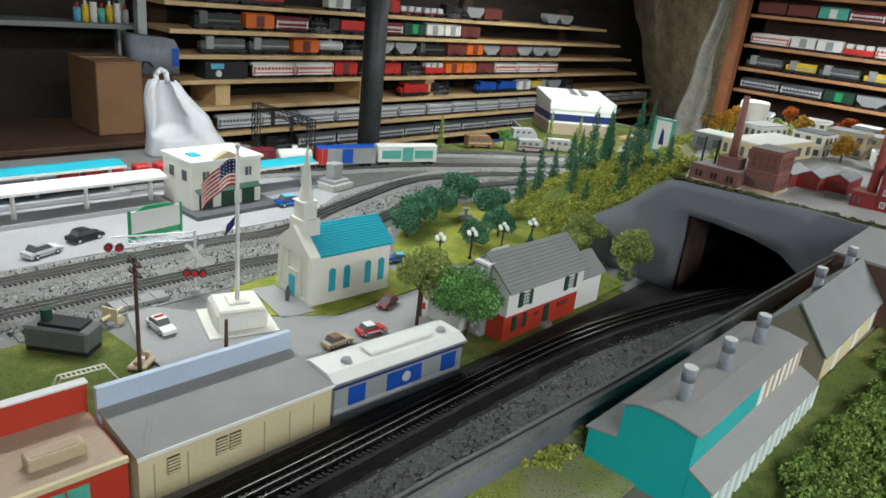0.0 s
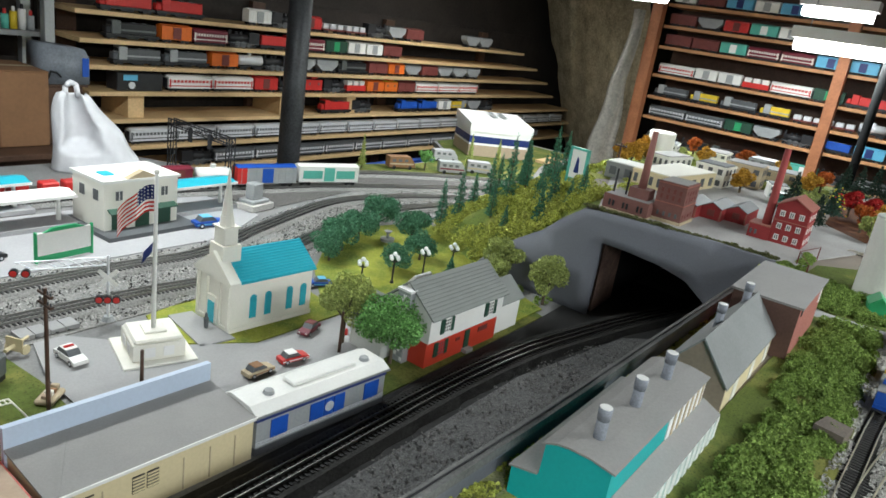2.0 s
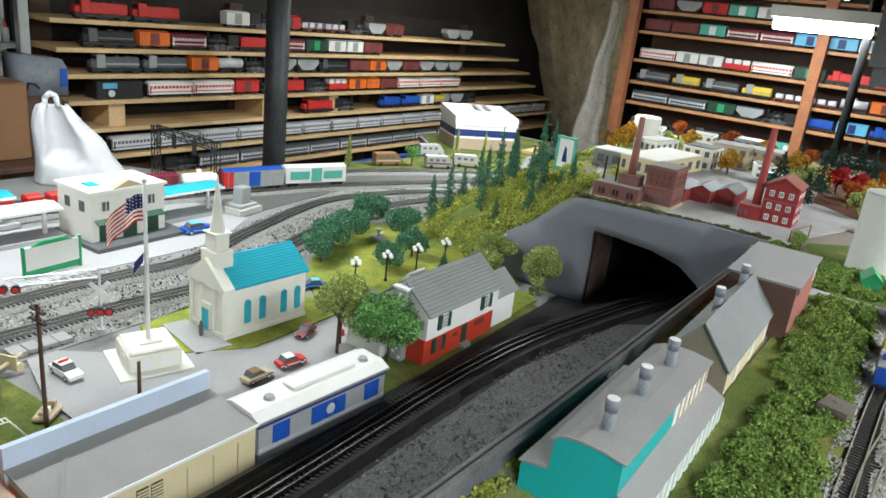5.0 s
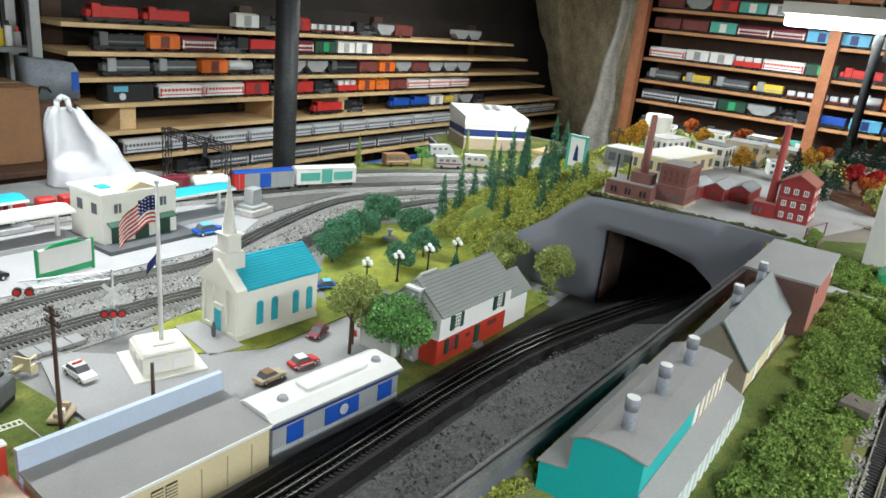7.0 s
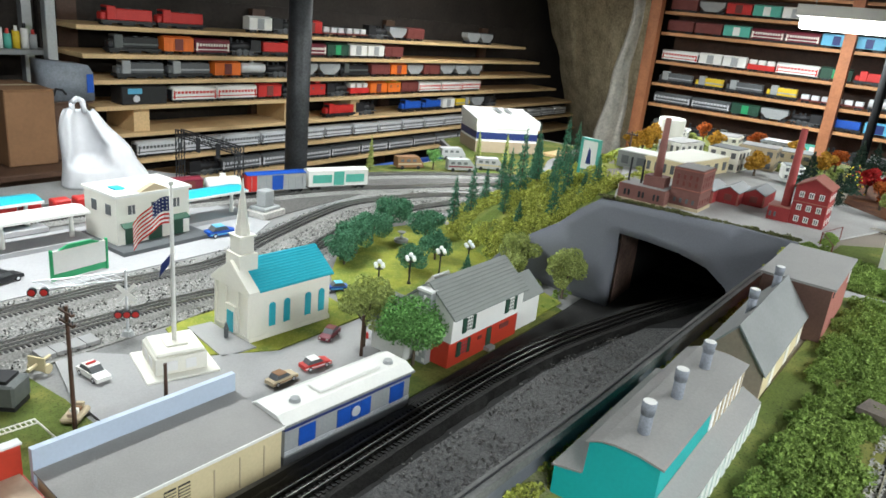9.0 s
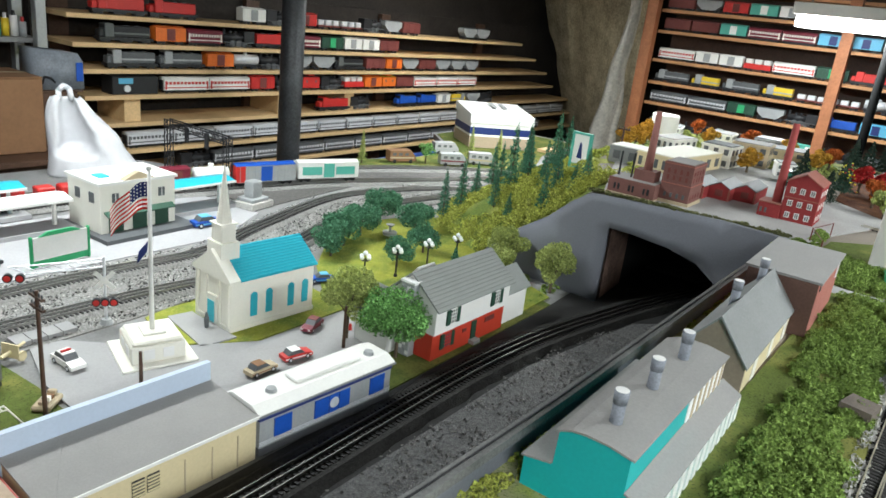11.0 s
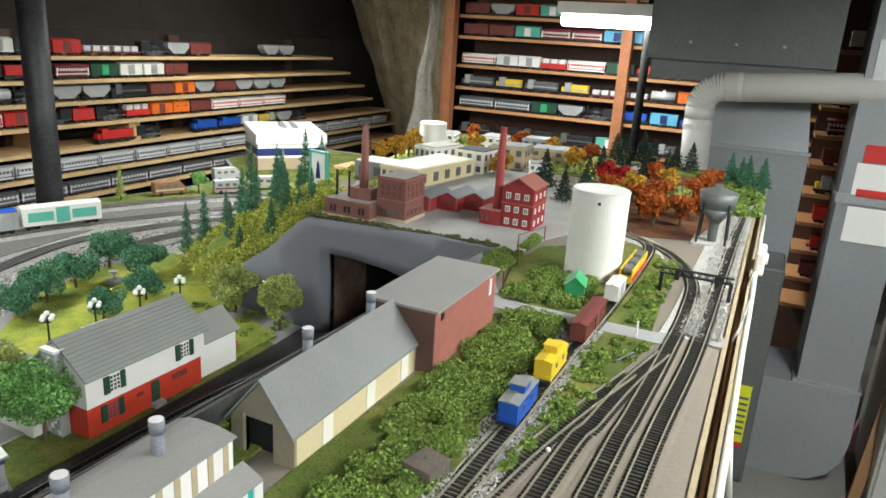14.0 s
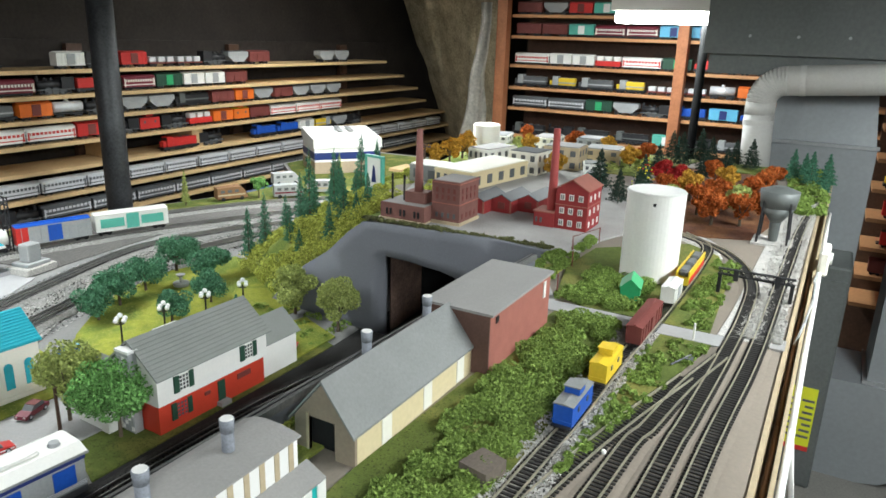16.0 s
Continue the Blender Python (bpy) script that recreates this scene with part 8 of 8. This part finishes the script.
one("brown_cable", tube(B(), [(0.9, -0.1080, 1.256), (1.25, -0.1085, 1.245), (1.55, -0.1075, 1.254), (1.75, -0.1085, 1.243), (1.95, -0.1080, 1.252)], 0.003, 6), M["brownbox"], "thin brown cable hanging along the rim", "cable", smooth=True)
one("grey_cable_loop", tube(B(), [(1.50, -0.1080, 1.262), (1.54, -0.116, 1.285), (1.62, -0.122, 1.300), (1.72, -0.121, 1.296), (1.80, -0.118, 1.280), (1.90, -0.121, 1.270)], 0.0022, 6), M["grey"], "loose grey wire looping over the rim", "wire", smooth=True)
one("hanging_cord", tube(B(), [(1.20, -0.1240, 1.268), (1.205, -0.140, 1.16), (1.20, -0.138, 1.0), (1.19, -0.142, 0.7), (1.12, -0.145, 0.3)], 0.004, 6), M["white"], "white cord hanging below the table rim", "cord", smooth=True)
t = thing("rim_socket", "pale plastic junction box on the table rim", "junction box")
part("box", soften(bx(B(), (1.90, -0.138, 1.262), (1.99, -0.1190, 1.312)), 0.004), M["cream"], t)
part("knob", cy(B(), (1.945, -0.143, 1.29), (1.945, -0.137, 1.29), 0.012, 0.012, 12), M["white"], t)

# carton behind the campers
t = thing("white_carton", "white cardboard carton with a navy band", "carton")
STAY.append(t)
a, b, c = Vector((3.109, 2.161, LT + 0.004)), Vector((0.270, -0.209, 0)), Vector((0.165, 0.215, 0))


def carton_ring(z, grow):
    """The carton's outline at a height, grown by a share of its sides."""
    k = Vector((0, 0, z))
    return [a - b * grow - c * grow + k, a + b * (1 + grow) - c * grow + k, a + b * (1 + grow) + c * (1 + grow) + k, a - b * grow + c * (1 + grow) + k]


part("body", slab(B(), carton_ring(0, 0), (0, 0, 0.160)), M["paper"], t)
part("lower_side", slab(B(), carton_ring(0, 0.003), (0, 0, 0.058)), M["plywood"], t, "bare brown lower part")
part("band", slab(B(), carton_ring(0.070, 0.004), (0, 0, 0.036)), M["navy"], t, "navy blue band")
ring = carton_ring(0.128, 0.02)
bm = slab(B(), ring, (0, 0, 0.045))
for v in bm.verts:
    if (v.co - a).dot(c) > 0.5 * c.length_squared:
        v.co.z += 0.030
part("lid", bm, M["paper"], t, "white lid bulging open at the back")
for q in (0.45, 0.62):
    u = carton_ring(0.196, 0)[0] + b * q + c * 0.45
    part("text_bar", slab(B(), [u, u + b * 0.08, u + b * 0.08 + c * 0.4 + Vector((0, 0, 0.011)), u + c * 0.4 + Vector((0, 0, 0.011))], (0, 0, 0.001)), M["bluegrey"], t)
one("wood_tray", bx(B(), (3.68, 1.98, LO + 0.004), (3.86, 2.06, LO + 0.02)), M["pine"], "bare wooden tray beside the carton", "tray")

# white bag and dark furniture at the north-west
ex, ey = Vector((0.882, -0.471, 0)), Vector((0.471, 0.882, 0))
bm = B()
cols = []
NV, NU = 30, 56
for j in range(NV):
    v = j / (NV - 1)
    left = -0.150 + 0.008 * math.sin(v * 5) + 0.032 * v ** 5
    right = 0.150 - 0.190 * v ** 1.6 + 0.006 * math.sin(v * 14)
    half, mid = (right - left) / 2, (right + left) / 2
    deep = 0.075 * (1 - v) ** 0.6 + 0.008
    row = []
    for i in range(NU):
        a = 2 * math.pi * i / NU
        q = Vector((math.cos(a) * 1.6, math.sin(a) * 1.6, v * 2.2))
        k = 1 + 0.16 * noise.noise(q) + 0.09 * noise.noise(q * 2.6) + 0.05 * abs(noise.noise(q * 6))
        u = math.copysign(abs(math.cos(a)) ** 0.8, math.cos(a))
        d = math.copysign(abs(math.sin(a)) ** 0.8, math.sin(a))
        fold = 1 - 1.25 * max(0, 1 - ((u - 0.1 + 0.6 * (1 - v)) / 0.50) ** 4) * min(1, max(0, (v - 0.25) * 7)) * (d < 0)
        p = ex * (mid + half * u * (0.9 + 0.1 * k)) + ey * (deep * d * k * fold)
        row.append(bm.verts.new((1.365 + p.x, 2.625 + p.y, LO + 0.001 + 0.272 * v * (1 + 0.04 * noise.noise(q * 1.2)))))
    cols.append(row)
for a, b in zip(cols, cols[1:]):
    for i in range(NU):
        bm.faces.new((a[i], a[(i + 1) % NU], b[(i + 1) % NU], b[i]))
bm.faces.new(cols[0][::-1])
bm.faces.new(cols[-1])
t = thing("white_bag", "crumpled white plastic shopping bag standing on the table", "shopping bag")
part("sack", bm, M["bag"], t, "", True)
c = Vector((1.365, 2.625, LO)) + ex * -0.078
part("bag_handle", tube(B(), [c + ex * -0.022 + Vector((0, 0, 0.265)), c + ex * -0.022 + Vector((0, 0, 0.298)), c + ex * -0.006 + Vector((0, 0, 0.315)), c + ex * 0.012 + Vector((0, 0, 0.306)), c + ex * 0.018 + Vector((0, 0, 0.265))], 0.0095, 10), M["bag"], t, "", True)
t = thing("dark_cabinet", "dark wooden cabinet standing behind the table", "cabinet")
part("body", soften(bx(B(), (0.2, 2.95, 0), (1.52, 3.4, 0.93)), 0.006), M["darkwood"], t)
part("top", soften(bx(B(), (0.18, 2.90, 0.93), (1.55, 3.42, 0.955)), 0.004), M["darkwood"], t)
for i in range(3):
    d = part("drawer", bx(B(), (0.26 + 0.42 * i, 2.938, 0.62), (0.64 + 0.42 * i, 2.95, 0.88)), M["darkwood"], t)
    part("knob", ball(B(), (0.45 + 0.42 * i, 2.928, 0.75), 0.014, 2), M["tan"], d)
t = thing("brown_carton", "plain brown cardboard carton on the dark cabinet", "carton")
part("body", soften(bx(B(), (1.20, 3.02, 0.956), (1.385, 3.30, 1.245)), 0.004), M["brownbox"], t)
for y0, y1 in ((3.02, 3.1585), (3.1615, 3.30)):
    part("flap", soften(bx(B(), (1.199, y0, 1.2452), (1.386, y1, 1.250)), 0.0015), M["brownbox"], t)
part("tape", bx(B(), (1.198, 3.145, 1.2502), (1.387, 3.175, 1.2508)), M["tan"], t, "tan packing tape")
t = thing("dark_crate", "dark wooden crate standing on the cabinet", "crate")
part("body", soften(bx(B(), (1.390, 3.06, 0.956), (1.540, 3.215, 1.185)), 0.004), M["darkwood"], t)
part("lid", bx(B(), (1.386, 3.056, 1.1851), (1.560, 3.219, 1.192)), M["darkwood"], t)
t = thing("tool_case", "scuffed grey plastic tool case on a dark crate", "tool case")
part("shell", soften(slab(B(), [(1.385, 3.075, 1.1925), (1.575, 3.075, 1.1925), (1.575, 3.075, 1.300), (1.555, 3.075, 1.335), (1.385, 3.075, 1.350)], (0, 0.13, 0)), 0.010, 2), M["casegrey"], t, "", True)
part("end_label", bx(B(), (1.545, 3.0725, 1.225), (1.572, 3.0755, 1.300)), M["blue"], t, "blue end label")
part("case_handle", tube(B(), [(1.41, 3.078, 1.215), (1.415, 3.068, 1.245), (1.44, 3.066, 1.240), (1.455, 3.068, 1.222)], 0.004, 8), M["black"], t)
one("pale_post", soften(bx(B(), (1.497, 3.285, 0), (1.540, 3.325, 2.3)), 0.003), M["steel"], "pale grey painted post beside the shelves", "post", kind="structure")
for i, c in enumerate(("skyblue", "yellow", "paper", "seafoam", "yellow", "paper", "grey")):
    x = 1.29 + 0.034 * i
    t = thing("spray_bottle", "plastic bottle standing on the high shelf", "bottle", "bottles on the high shelf")
    part("bottle", cy(B(), (x, 3.40, 1.3655), (x, 3.40, 1.425 + 0.012 * (i % 3)), 0.0150, 0.0145, 14), M[c], t, "", True)
    part("cap", cy(B(), (x, 3.40, 1.425 + 0.012 * (i % 3)), (x, 3.40, 1.445 + 0.012 * (i % 3)), 0.007, 0.006, 10), M[("red", "paper", "black")[i % 3]], t)
t = thing("bottle_shelf", "grey metal shelf holding bottles", "shelf")
part("board", bx(B(), (0.6, 3.35, 1.345), (1.55, 3.55, 1.365)), M["bluegrey"], t)
for x in (0.62, 1.50):
    part("upright", bx(B(), (x, 3.50, 0), (x + 0.04, 3.54, 1.9)), M["steel"], t)

# the lower town goes from its plan to the table
bpy.context.view_layer.update()
for ob in [o for o in scene.collection.all_objects if o.parent is None and o not in STAY]:
    box = [c.matrix_world @ Vector(p) for c in [ob, *ob.children_recursive] if c.type == "MESH" for p in c.bound_box]
    if box and LO - 0.012 < min(p.z for p in box) < LO + 0.07 and min(p.y for p in box) > 0.3 and min(p.y for p in box) < 2.85 and min(p.x for p in box) < 4.5:
        ob.matrix_basis = LOWER @ ob.matrix_basis
